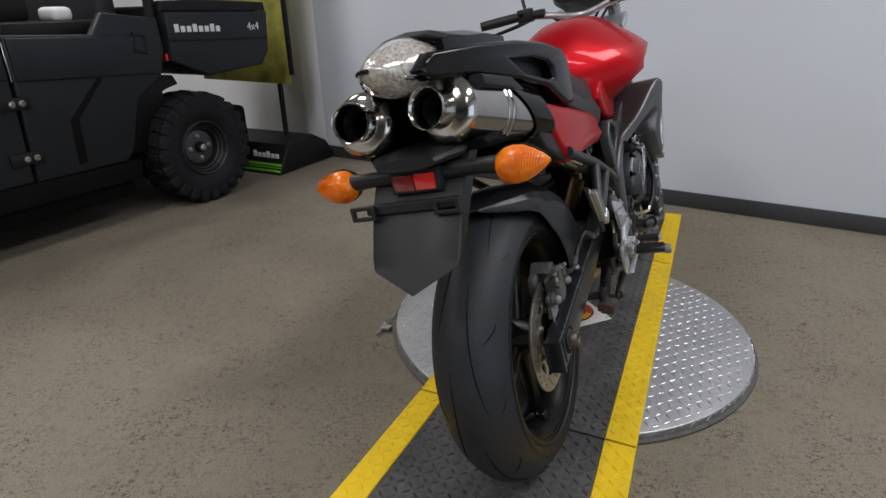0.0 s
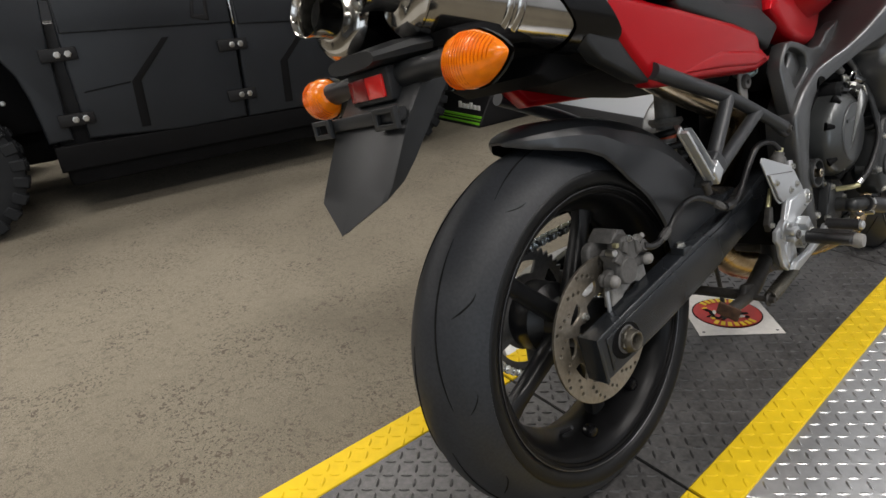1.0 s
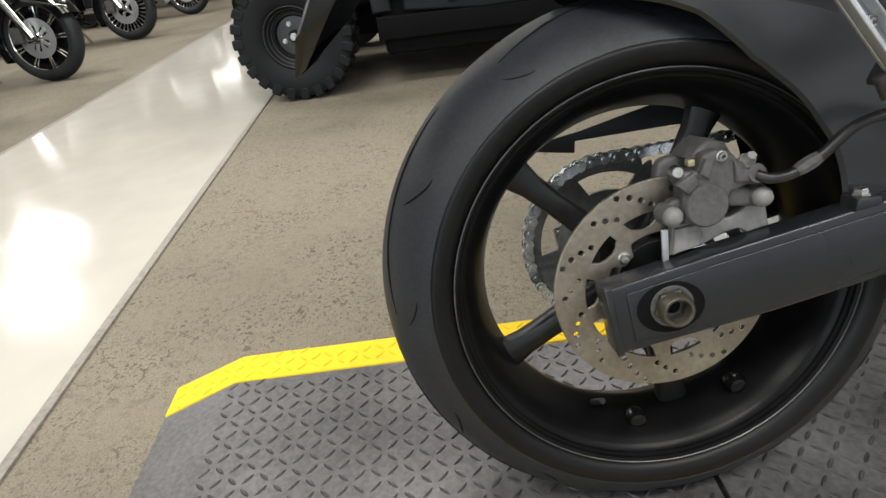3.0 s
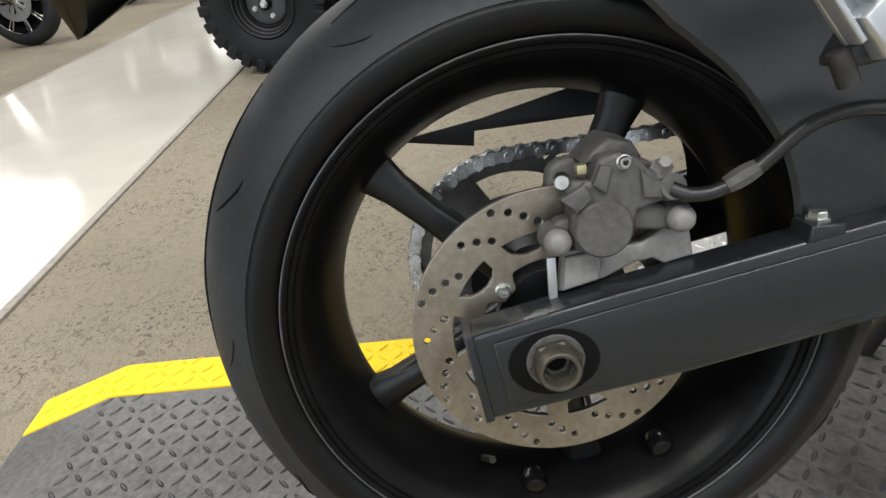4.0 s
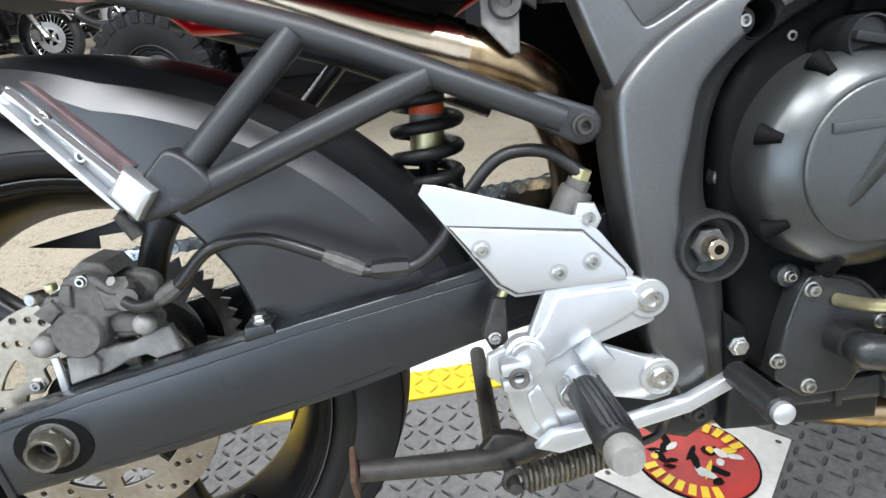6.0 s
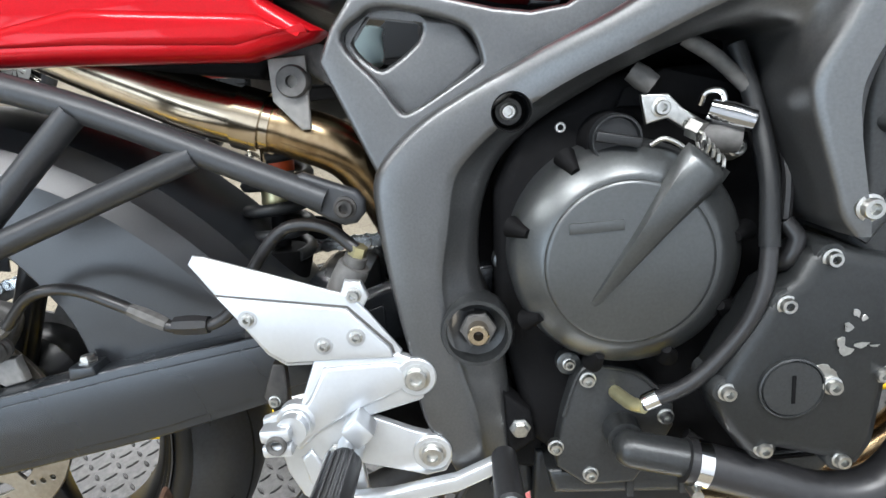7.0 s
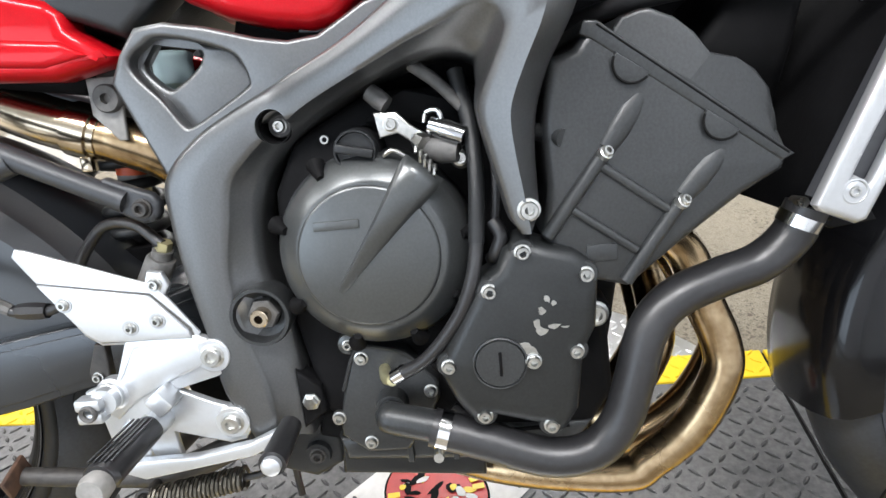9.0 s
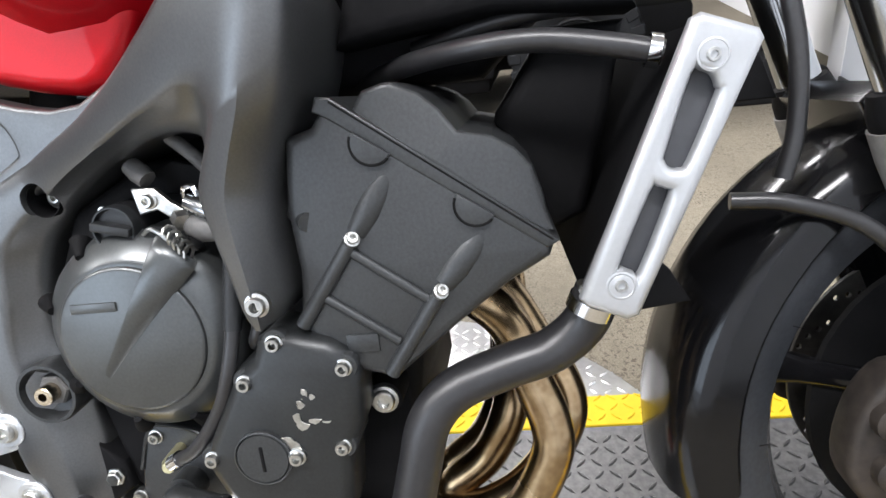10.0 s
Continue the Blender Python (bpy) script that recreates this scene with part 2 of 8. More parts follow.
BLACKPLATE = material("black_tread_plate", (0.044, 0.043, 0.043), 0.40, spread=0.35, grain=120, bump=0.2, stain=6, other=(0.105, 0.102, 0.100))
# Darker than the plate: the sheen its sloped sides lack is in the colour.
DARKLUG = material("darkened_black_lug", (0.032, 0.032, 0.033), 0.40, spread=0.4, grain=150, bump=0.2, stain=9, other=(0.05, 0.048, 0.047))
ALUPLATE = material("aluminium_tread_plate", (0.50, 0.50, 0.50), 0.36, metal=0.9, spread=0.12, grain=60, bump=0.08, stain=8)
RUST = material("rusty_steel", (0.060, 0.030, 0.017), 0.85, spread=0.5, grain=120, bump=0.5, stain=30)
GRIMY = material("grimy_black_steel", (0.017, 0.0165, 0.016), 0.55, spread=0.5, grain=110, bump=0.3, stain=25, other=(0.040, 0.036, 0.032))
PAPER = material("white_decal", (0.62, 0.60, 0.57), 0.5, spread=0.1, grain=90, stain=14)
DECALRED = material("red_decal", (0.42, 0.02, 0.015), 0.4, spread=0.15, grain=60, stain=20)
LABELORANGE = material("orange_label", (0.62, 0.09, 0.02), 0.45, spread=0.1, grain=60)
DECALYELLOW = material("yellow_decal", (0.75, 0.52, 0.01), 0.4, spread=0.1)
BODYBLUE = material("charcoal_blue_panel", (0.0105, 0.0125, 0.0155), 0.42, spec=0.30, spread=0.15, grain=600, bump=0.12, stain=3)
UTVBLACK = material("utility_black_plastic", (0.009, 0.009, 0.0097), 0.5, spread=0.2, grain=300, bump=0.2, spec=0.2)
WHITEMARK = material("white_marking", (0.65, 0.65, 0.65), 0.5, spread=0.05)
GREENMARK = material("lime_green_marking", (0.16, 0.50, 0.02), 0.5, spread=0.08)
BANNER = material("yellow_green_banner", (0.20, 0.21, 0.03), 0.5, spread=0.4, grain=7, bump=0, stain=2.5, other=(0.50, 0.46, 0.10))
MILKY = material("milky_bottle_plastic", (0.26, 0.34, 0.35), 0.35, spread=0.15, grain=20)


# ---- mesh helpers ----
def finish(bm, name, mat, smooth=40):
    """Turns a bmesh into a mesh with one material; edges sharper than the angle stay sharp."""
    bmesh.ops.recalc_face_normals(bm, faces=bm.faces)
    for face in bm.faces:
        face.smooth = True
    for edge in bm.edges:
        edge.smooth = len(edge.link_faces) == 2 and edge.calc_face_angle(0) < radians(smooth)
    me = bpy.data.meshes.new(name)
    bm.to_mesh(me)
    bm.free()
    me.materials.append(mat)
    return me


def part(name, bm, mat, parent, label="", smooth=40):
    """One mesh object under a thing or a part."""
    ob = new(name, finish(bm, name, mat, smooth))
    ob.parent = parent
    return tagged(ob, label)


def share(name, me, parent, m, label=""):
    """An object of its own on a mesh that alike pieces share."""
    ob = new(name, me)
    ob.parent = parent
    ob.matrix_basis = m
    return tagged(ob, label)


def thing(name, label, category, group="", kind="", m=None):
    ob = new(name)
    if m is not None:
        ob.matrix_world = m
    return tagged(ob, label, category, group, kind)


def solid(name, bm, mat, label, category, group="", kind="", smooth=40):
    """A thing that is one mesh."""
    return tagged(new(name, finish(bm, name, mat, smooth)), label, category, group, kind)


def curve_through(points, steps=6, closed=False):
    """Points along a smooth curve through the given ones."""
    p = [Vector(q) for q in points]
    n, out = len(p), []
    for i in range(n if closed else n - 1):
        a = p[(i - 1) % n] if closed or i else p[0] * 2 - p[1]
        b, c = p[i], p[(i + 1) % n]
        d = p[(i + 2) % n] if closed or i + 2 < n else p[-1] * 2 - p[-2]
        for k in range(steps):
            t = k / steps
            out.append(0.5 * ((2 * b) + (c - a) * t + (2 * a - 5 * b + 4 * c - d) * t ** 2 + (3 * b - a - 3 * c + d) * t ** 3))
    if not closed:
        out.append(p[-1])
    return out


def tube(points, radius, sides=12, steps=6, closed=False, flat=1.0, bm=None, hollow=False):
    """A round bar along a smooth curve; radius may be a list, one a point."""
    path = curve_through(points, steps, closed) if steps else [Vector(p) for p in points]
    count = len(path)
    if isinstance(radius, (list, tuple)):
        ts = np.linspace(0, 1, len(radius))
        radii = [float(np.interp(i / (count - 1), ts, radius)) for i in range(count)]
    else:
        radii = [radius] * count
    bm = bm or bmesh.new()
    rings, up = [], None
    for i, p in enumerate(path):
        a = path[(i - 1) % count] if closed or i else path[0]
        b = path[(i + 1) % count] if closed or i + 1 < count else path[-1]
        along = (b - a).normalized()
        if up is None:
            up = along.orthogonal().normalized()
        up = (up - along * up.dot(along)).normalized()
        side = along.cross(up)
        rings.append([bm.verts.new(p + radii[i] * (up * math.cos(w) + side * math.sin(w) * flat))
                      for w in (2 * math.pi * k / sides for k in range(sides))])
    for i in range(count if closed else count - 1):
        one, two = rings[i], rings[(i + 1) % count]
        for k in range(sides):
            bm.faces.new((one[k], one[(k + 1) % sides], two[(k + 1) % sides], two[k]))
    if not closed and not hollow:
        bm.faces.new(rings[0][::-1])
        bm.faces.new(rings[-1])
    return bm


def lathe(profile, sides=32, m=None, closed=False, bm=None):
    """Turns (radius, along) round the local x axis; m places it."""
    bm = bm or bmesh.new()
    m = m or Matrix()
    rings = []
    for r, h in profile:
        if r < 1e-6:
            rings.append([bm.verts.new(m @ Vector((h, 0, 0)))])
        else:
            rings.append([bm.verts.new(m @ Vector((h, r * math.cos(w), r * math.sin(w)))) for w in (2 * math.pi * k / sides for k in range(sides))])
    pairs = list(zip(rings, rings[1:])) + ([(rings[-1], rings[0])] if closed else [])
    for one, two in pairs:
        for k in range(sides):
            j = (k + 1) % sides
            if len(one) == 1 and len(two) == 1:
                continue
            if len(one) == 1:
                bm.faces.new((one[0], two[j], two[k]))
            elif len(two) == 1:
                bm.faces.new((one[k], one[j], two[0]))
            else:
                bm.faces.new((one[k], one[j], two[j], two[k]))
    return bm


def aim(p, way):
    """The pose at p whose x axis runs along way."""
    return Matrix.Translation(p) @ Vector(way).to_track_quat("X", "Z").to_matrix().to_4x4()


def slab(outline, x0, x1, bevel=0.002, holes=(), smooth=False, steps=4, res=2, warp=None):
    """A plate with rounded rims: an outline in (y, z), from x0 to x1, with holes through it."""
    cu = bpy.data.curves.new("plate", "CURVE")
    cu.dimensions, cu.fill_mode = "2D", "BOTH"
    cu.bevel_depth, cu.bevel_resolution, cu.offset = bevel, res, -bevel
    cu.extrude = max(0.0, abs(x1 - x0) / 2 - bevel)
    for k, ring in enumerate([outline, *holes]):
        pts = [(q.x, q.y) for q in curve_through([(a, b, 0) for a, b in ring], steps, True)] if smooth and k == 0 else ring
        sp = cu.splines.new("POLY")
        sp.points.add(len(pts) - 1)
        for q, (a, b) in zip(sp.points, pts):
            q.co = (a, b, 0, 1)
        sp.use_cyclic_u = True
    ob = bpy.data.objects.new("plate", cu)
    bm = bmesh.new()
    bm.from_mesh(ob.to_mesh())
    ob.to_mesh_clear()
    bpy.data.objects.remove(ob)
    bpy.data.curves.remove(cu)
    bmesh.ops.remove_doubles(bm, verts=bm.verts, dist=1e-5)
    mid = (x0 + x1) / 2
    for v in bm.verts:
        y, z, w = v.co
        v.co = (mid + w + (warp(y, z) if warp else 0), y, z)
    return bm


def circle(cy, cz, r, n=16, turn=0.0):
    return [(cy + r * math.cos(2 * math.pi * k / n + turn), cz + r * math.sin(2 * math.pi * k / n + turn)) for k in range(n)]


def box(x0, x1, y0, y1, z0, z1, bevel=0.003, seg=2, bm=None, m=None):
    one = bmesh.new()
    bmesh.ops.create_cube(one, size=1)
    for v in one.verts:
        v.co = ((x0 + x1) / 2 + v.co.x * (x1 - x0), (y0 + y1) / 2 + v.co.y * (y1 - y0), (z0 + z1) / 2 + v.co.z * (z1 - z0))
    if bevel:
        bmesh.ops.bevel(one, geom=one.edges, offset=bevel, segments=seg, affect="EDGES", profile=0.5)
    if m is not None:
        one.transform(m)
    if bm is None:
        return one
    return join(bm, one)


def join(bm, other):
    """Adds the second bmesh to the first."""
    me = bpy.data.meshes.new("joined")
    other.to_mesh(me)
    other.free()
    bm.from_mesh(me)
    bpy.data.meshes.remove(me)
    return bm


def carve(bm, cutter):
    """Takes the second closed bmesh out of the first."""
    pair = []
    for some in (bm, cutter):
        bmesh.ops.recalc_face_normals(some, faces=some.faces)
        me = bpy.data.meshes.new("carved")
        some.to_mesh(me)
        some.free()
        pair.append(new("carved", me))
    cut = pair[0].modifiers.new("cut", "BOOLEAN")
    cut.operation, cut.object = "DIFFERENCE", pair[1]
    me = bpy.data.meshes.new_from_object(pair[0].evaluated_get(bpy.context.evaluated_depsgraph_get()))
    out = bmesh.new()
    out.from_mesh(me)
    bpy.data.meshes.remove(me)
    for ob in pair:
        me = ob.data
        bpy.data.objects.remove(ob)
        bpy.data.meshes.remove(me)
    return out


def loft(rings, caps=True, closed=True, bm=None):
    """Skins rings that hold the same number of points."""
    bm = bm or bmesh.new()
    rows = [[bm.verts.new(p) for p in ring] for ring in rings]
    n = len(rows[0])
    for one, two in zip(rows, rows[1:]):
        for k in range(n if closed else n - 1):
            j = (k + 1) % n
            bm.faces.new((one[k], one[j], two[j], two[k]))
    if caps and closed:
        bm.faces.new(rows[0][::-1])
        bm.faces.new(rows[-1])
    return bm


def superring(cx, cz, y, hw, hh, power=2.6, n=28, tilt=0.0):
    """A rounded-square ring across the y axis."""
    out = []
    for k in range(n):
        w = 2 * math.pi * k / n
        c, s = math.cos(w), math.sin(w)
        x = hw * math.copysign(abs(c) ** (2 / power), c)
        z = hh * math.copysign(abs(s) ** (2 / power), s)
        out.append((cx + x, y + tilt * z, cz + z))
    return out


# ---- the room ----
def room():
    def flat(name, mat, label, x0, x1, y0, y1, z0, z1, category, bevel=0.0, m=None):
        return solid(name, box(x0, x1, y0, y1, z0, z1, bevel, m=m), mat, label, category, kind="structure")

    flat("floor", CARPET, "mottled taupe carpet with a short dense pile", -26, 4, -16, 7.5, -0.1, 0, "floor")
    flat("floor_walkway", TILE, "polished cream floor strip between the carpets", -26, 4, -2.28, -1.035, -0.02, 0.004, "floor")
    flat("trim", TRIM, "grey metal strip along the carpet edge", -26, 4, -1.035, -1.012, -0.02, 0.007, "trim", 0.002)
    flat("trim", TRIM, "grey metal strip along the carpet edge", -26, 4, -2.303, -2.28, -0.02, 0.007, "trim", 0.002)
    turn = Matrix.Translation((0.15, 2.125, 0)) @ pose(0, 0, 0, 0, 0, -9)
    flat("wall_north", WALLPAINT, "smooth pale blue-grey painted showroom wall", -2.44, 3.53, 0, 0.15, 0, CEIL, "wall", m=turn)
    flat("wall_north_bay", BRIGHTWALL, "bay wall behind the banner, paint brightened for stronger light", -27, -2.44, 0.22, 0.37, 0, CEIL, "wall", m=turn)
    flat("wall_return", BRIGHTWALL, "corner of the wall, paint whitened for stronger light", -2.62, -2.442, -0.002, 0.2, 0, CEIL, "wall", 0.004, m=turn)
    flat("baseboard", BASEBOARD, "dark charcoal vinyl baseboard", -2.43, 3.49, -0.014, -0.001, 0, 0.082, "baseboard", 0.003, m=turn)
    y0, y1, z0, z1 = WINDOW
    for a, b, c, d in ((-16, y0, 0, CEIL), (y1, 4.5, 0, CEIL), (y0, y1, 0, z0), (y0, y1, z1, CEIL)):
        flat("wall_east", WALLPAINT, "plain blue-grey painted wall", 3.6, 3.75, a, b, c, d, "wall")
    # Unseen window, assumed round the added lamp.
    window = thing("assumed_window", "assumed shop window with a dark frame, out of view", "window", kind="structure")
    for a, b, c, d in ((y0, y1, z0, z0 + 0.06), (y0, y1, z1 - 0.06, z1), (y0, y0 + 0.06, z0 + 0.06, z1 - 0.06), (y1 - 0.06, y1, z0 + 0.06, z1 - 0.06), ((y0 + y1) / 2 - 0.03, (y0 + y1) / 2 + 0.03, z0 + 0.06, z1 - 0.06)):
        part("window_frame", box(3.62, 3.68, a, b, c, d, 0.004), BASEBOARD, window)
    flat("wall_south", WALLPAINT, "plain blue-grey painted wall", -26, 4, -16.1, -15.95, 0, CEIL, "wall")
    flat("wall_west", WALLPAINT, "plain blue-grey painted wall", -26, -25.85, -16, 7.5, 0, CEIL, "wall")
    flat("ceiling", CEILING, "white board ceiling", -26, 4, -16, 7.5, CEIL, CEIL + 0.1, "ceiling")
    # The three added lamps get the same panel as the rest.
    for x, y in LAMPS:
        lamp = thing("ceiling_light", "white framed rectangular ceiling light panel", "light", "ceiling lights", m=pose(x, y, CEIL))
        bm = box(-0.31, -0.285, -0.61, 0.61, -0.03, -0.001, 0.002)
        for args in ((0.285, 0.31, -0.61, 0.61), (-0.285, 0.285, -0.61, -0.585), (-0.285, 0.285, 0.585, 0.61)):
            box(*args, -0.03, -0.001, 0.002, bm=bm)
        part("frame", bm, LAMPFRAME, lamp)


room()

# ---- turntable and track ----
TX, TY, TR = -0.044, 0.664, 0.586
# Two offset halves with radii of their own, fitted to the camera's view.
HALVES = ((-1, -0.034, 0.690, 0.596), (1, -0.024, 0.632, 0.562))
LEFT, RIGHT, BAND, TOP = -0.321, 0.262, 0.075, 0.03
REAR, FRONT, JOINT1, JOINT2 = -0.752, 1.87, 0.089, 1.238


def lug_field(spots, z, length=0.0255, width=0.0066, height=0.0021):
    """Raised lens-shaped lugs of tread plate, turned one way and the other."""
    verts, faces = [], []
    for x, y, turn, drop in spots:
        c, s = math.cos(turn), math.sin(turn)
        base = len(verts)
        for u, v, h in ((-0.5, 0, 0), (-0.22, -0.5, 0), (0.22, -0.5, 0), (0.5, 0, 0), (0.22, 0.5, 0), (-0.22, 0.5, 0),
                        (-0.3, 0, 1), (-0.12, -0.2, 1), (0.12, -0.2, 1), (0.3, 0, 1), (0.12, 0.2, 1), (-0.12, 0.2, 1)):
            a, b = u * length, v * width
            verts.append((x + a * c - b * s, y + a * s + b * c, z + drop + h * height - (0.0004 if not h else 0)))
        for k in range(6):
            j = (k + 1) % 6
            faces.append((base + k, base + j, base + 6 + j, base + 6 + k))
        faces.append(tuple(base + 6 + k for k in range(6)))
    me = bpy.data.meshes.new("lugs")
    me.from_pydata(verts, [], faces)
    bm = bmesh.new()
    bm.from_mesh(me)
    bpy.data.meshes.remove(me)
    return bm


def lug_grid(x0, x1, y0, y1, inside, pitch=0.0255, turn=0.0, edge=0.008):
    spots = []
    c, s = math.cos(turn), math.sin(turn)
    n = int(2.2 / pitch)
    for i in range(-n, n):
        for j in range(-n, n):
            u, v = i * pitch, j * pitch
            x, y = TX + u * c - v * s, TY - 0.2 + u * s + v * c
            if x0 < x < x1 and skew(x, round(y0 - edge, 3)) + edge < y < skew(x, round(y1 + edge, 3)) - edge and inside(x, y):
                spots.append((x, y, turn + (radians(45) if (i + j) % 2 else radians(-45)), 0.0))
    return spots


def skew(x, y):
    """The joints run slightly aslant across the track."""
    if abs(y - JOINT1) < 0.006:
        return y - 0.03 * (x - 0.19)
    return y - 0.115 * (x - 0.19) if abs(y - JOINT2) < 0.006 else y


def flare(y):
    """The rear length of the track widens a little towards its end."""
    return 0.040 * max(0.0, JOINT1 - y)


def ramp_drop(y):
    """How far the track's rear lip slopes below the top."""
    return -max(0.0, (-0.62 - y)) / 0.132 * 0.007


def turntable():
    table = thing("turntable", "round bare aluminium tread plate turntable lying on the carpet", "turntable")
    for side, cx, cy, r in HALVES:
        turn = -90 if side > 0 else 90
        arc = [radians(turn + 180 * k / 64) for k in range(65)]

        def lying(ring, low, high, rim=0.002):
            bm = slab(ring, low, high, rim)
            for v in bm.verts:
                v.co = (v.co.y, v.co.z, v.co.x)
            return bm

        # Added dark ring, in place of the rim's lower edge and its shadow.
        part("added_ring", lying([(cx + (r + 0.014) * math.cos(w), cy + (r + 0.014) * math.sin(w)) for w in arc], 0.0, 0.008), CALIPERGREY, table, "dark ring added so the rim looks thicker")
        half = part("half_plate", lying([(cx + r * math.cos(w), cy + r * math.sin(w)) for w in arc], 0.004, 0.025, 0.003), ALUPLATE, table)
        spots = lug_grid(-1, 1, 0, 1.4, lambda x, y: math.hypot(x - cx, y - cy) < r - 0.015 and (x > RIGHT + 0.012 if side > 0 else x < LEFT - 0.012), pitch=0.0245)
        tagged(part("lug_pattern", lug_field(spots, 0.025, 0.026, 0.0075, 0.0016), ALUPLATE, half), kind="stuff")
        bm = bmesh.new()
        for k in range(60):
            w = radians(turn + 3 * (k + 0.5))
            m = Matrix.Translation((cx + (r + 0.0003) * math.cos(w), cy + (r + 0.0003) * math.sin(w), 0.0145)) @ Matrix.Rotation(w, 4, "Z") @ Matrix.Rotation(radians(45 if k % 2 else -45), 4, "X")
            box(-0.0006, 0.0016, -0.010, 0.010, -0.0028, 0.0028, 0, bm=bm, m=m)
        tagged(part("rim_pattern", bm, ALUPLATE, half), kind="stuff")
    # spring latch at the rim
    w = radians(203)
    cx, cy = TX + TR * math.cos(w), TY + TR * math.sin(w)
    latch = part("latch", box(cx - 0.03, cx + 0.004, cy - 0.05, cy - 0.02, 0.004, 0.016, 0.002), STEEL, table, "small steel spring latch")
    part("pin", tube([(cx - 0.025, cy + 0.05, 0.012), (cx - 0.02, cy - 0.09, 0.012)], 0.004, 8, 1), STEEL, latch)
    part("spring", tube([(cx - 0.026 + 0.007 * math.cos(k), cy - 0.03 + 0.004 * k / 3, 0.013 + 0.007 * math.sin(k)) for k in range(0, 34)], 0.0014, 6, 1), STEEL, latch)
    return table


def track():
    thing_ = thing("track", "black tread plate wheel track with yellow painted edges", "track")
    spans = ((REAR, JOINT1 - 0.004, "rear"), (JOINT1 + 0.004, JOINT2 - 0.004, "middle"), (JOINT2 + 0.004, FRONT, "front"))

    def sheet(x_at, y0, y1, top):
        """A plate between two x borders that are functions of y."""
        ys = sorted({y0, y1, *[y for y in (-0.752, -0.70, -0.64, -0.62) if y0 < y < y1]})
        bm = bmesh.new()
        rows = []
        for y in ys:
            a, b = x_at(y)
            d = ramp_drop(y)
            low = min(0.003, top + d - 0.003)
            rows.append([bm.verts.new((p[0], skew(p[0], p[1]), p[2])) for p in ((a, y, low), (a, y, top + d - 0.002), (a + 0.002, y, top + d), (b - 0.002, y, top + d), (b, y, top + d - 0.002), (b, y, low))])
        for one, two in zip(rows, rows[1:]):
            for k in range(6):
                j = (k + 1) % 6
                bm.faces.new((one[k], one[j], two[j], two[k]))
        bm.faces.new(rows[0][::-1])
        bm.faces.new(rows[-1])
        return bm

    def cut(y):
        """The corners of the rear end are cut off."""
        return max(0.0, (-0.64 - y)) / 0.112 * 0.062

    for y0, y1, _ in spans:
        middle = part("plate", sheet(lambda y: (LEFT - flare(y) + BAND + cut(y), RIGHT + 0.3 * flare(y) - BAND - cut(y)), y0, y1, TOP), BLACKPLATE, thing_, "black painted tread plate")
        spots = lug_grid(LEFT, RIGHT, y0 + 0.008, y1 - 0.008, lambda x, y: y > -0.64 and LEFT - flare(y) + BAND + 0.008 < x < RIGHT + 0.3 * flare(y) - BAND - 0.008, pitch=0.0245)
        tagged(part("lug_pattern", lug_field([(x, y, a, ramp_drop(y)) for x, y, a, _ in spots], TOP), DARKLUG, middle), kind="stuff")
        for side, (xa, xb) in enumerate((((LEFT), (LEFT + BAND)), ((RIGHT - BAND), (RIGHT)))):
            sign = 1 if side == 0 else -1
            grow = lambda y: sign * cut(y) - (flare(y) if side == 0 else -0.3 * flare(y))
            band = part("edge_band", sheet(lambda y: (xa + grow(y), xb + grow(y)), y0, y1, TOP + 0.0015), YELLOW, thing_, "yellow painted tread plate edge")
            spots = [(x, y, a, ramp_drop(y)) for x, y, a, _ in lug_grid(LEFT - 0.05, RIGHT + 0.03, y0 + 0.006, y1 - 0.006, lambda x, y: xa + grow(y) + 0.007 < x < xb + grow(y) - 0.007, pitch=0.0245)]
            tagged(part("lug_pattern", lug_field(spots, TOP + 0.0015), YELLOW, band), kind="stuff")
    for y, aslant in ((JOINT1, 0.03), (JOINT2, 0.115)):
        bm = box(LEFT + 0.004, RIGHT - 0.004, y - 0.0035, y + 0.0035, 0.004, TOP - 0.004, 0)
        for v in bm.verts:
            v.co.y -= aslant * (v.co.x - 0.19)
        part("joint_strip", bm, DARKGAP, thing_)
    return thing_


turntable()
track()


# ---- the motorcycle: its own frame has x to its right, y ahead, z up from the rear wheel's foot; it leans on its stand ----
bike = thing("motorcycle", "red and black street motorcycle leaning on its stand on the track", "motorcycle", m=pose(0.041, 0, TOP, 0, -12, 0))
AX = Vector((0.0, 0.0120, 0.2995))
SPROCKET = Vector((0.0, 0.003, 0.3085))
FAX = Vector((0.03, 1.438, 0.272))


def bolt_mesh(name, r, h, mat, socket=True, flange=True):
    p = [(0, -0.004), (r * 1.3, -0.004), (r * 1.3, 0.001), (r * 1.02, 0.0015)] if flange else [(0, -0.004), (r, -0.004)]
    if socket:
        p += [(r, h - 0.001), (r * 0.9, h), (r * 0.55, h), (r * 0.5, h - 0.0045), (0, h - 0.0045)]
    else:
        p += [(r, h - 0.001), (r * 0.85, h), (0, h)]
    return finish(lathe(p, 6 if not socket else 18), name, mat, 35)


SOCKET = bolt_mesh("socket_bolt", 0.0052, 0.0055, STEEL)
SMALLSOCKET = bolt_mesh("small_socket_bolt", 0.0042, 0.0045, STEEL)
BIGSOCKET = bolt_mesh("large_socket_bolt", 0.0090, 0.0065, STEEL)
HEXBOLT = bolt_mesh("hex_bolt", 0.007, 0.006, STEEL, socket=False)
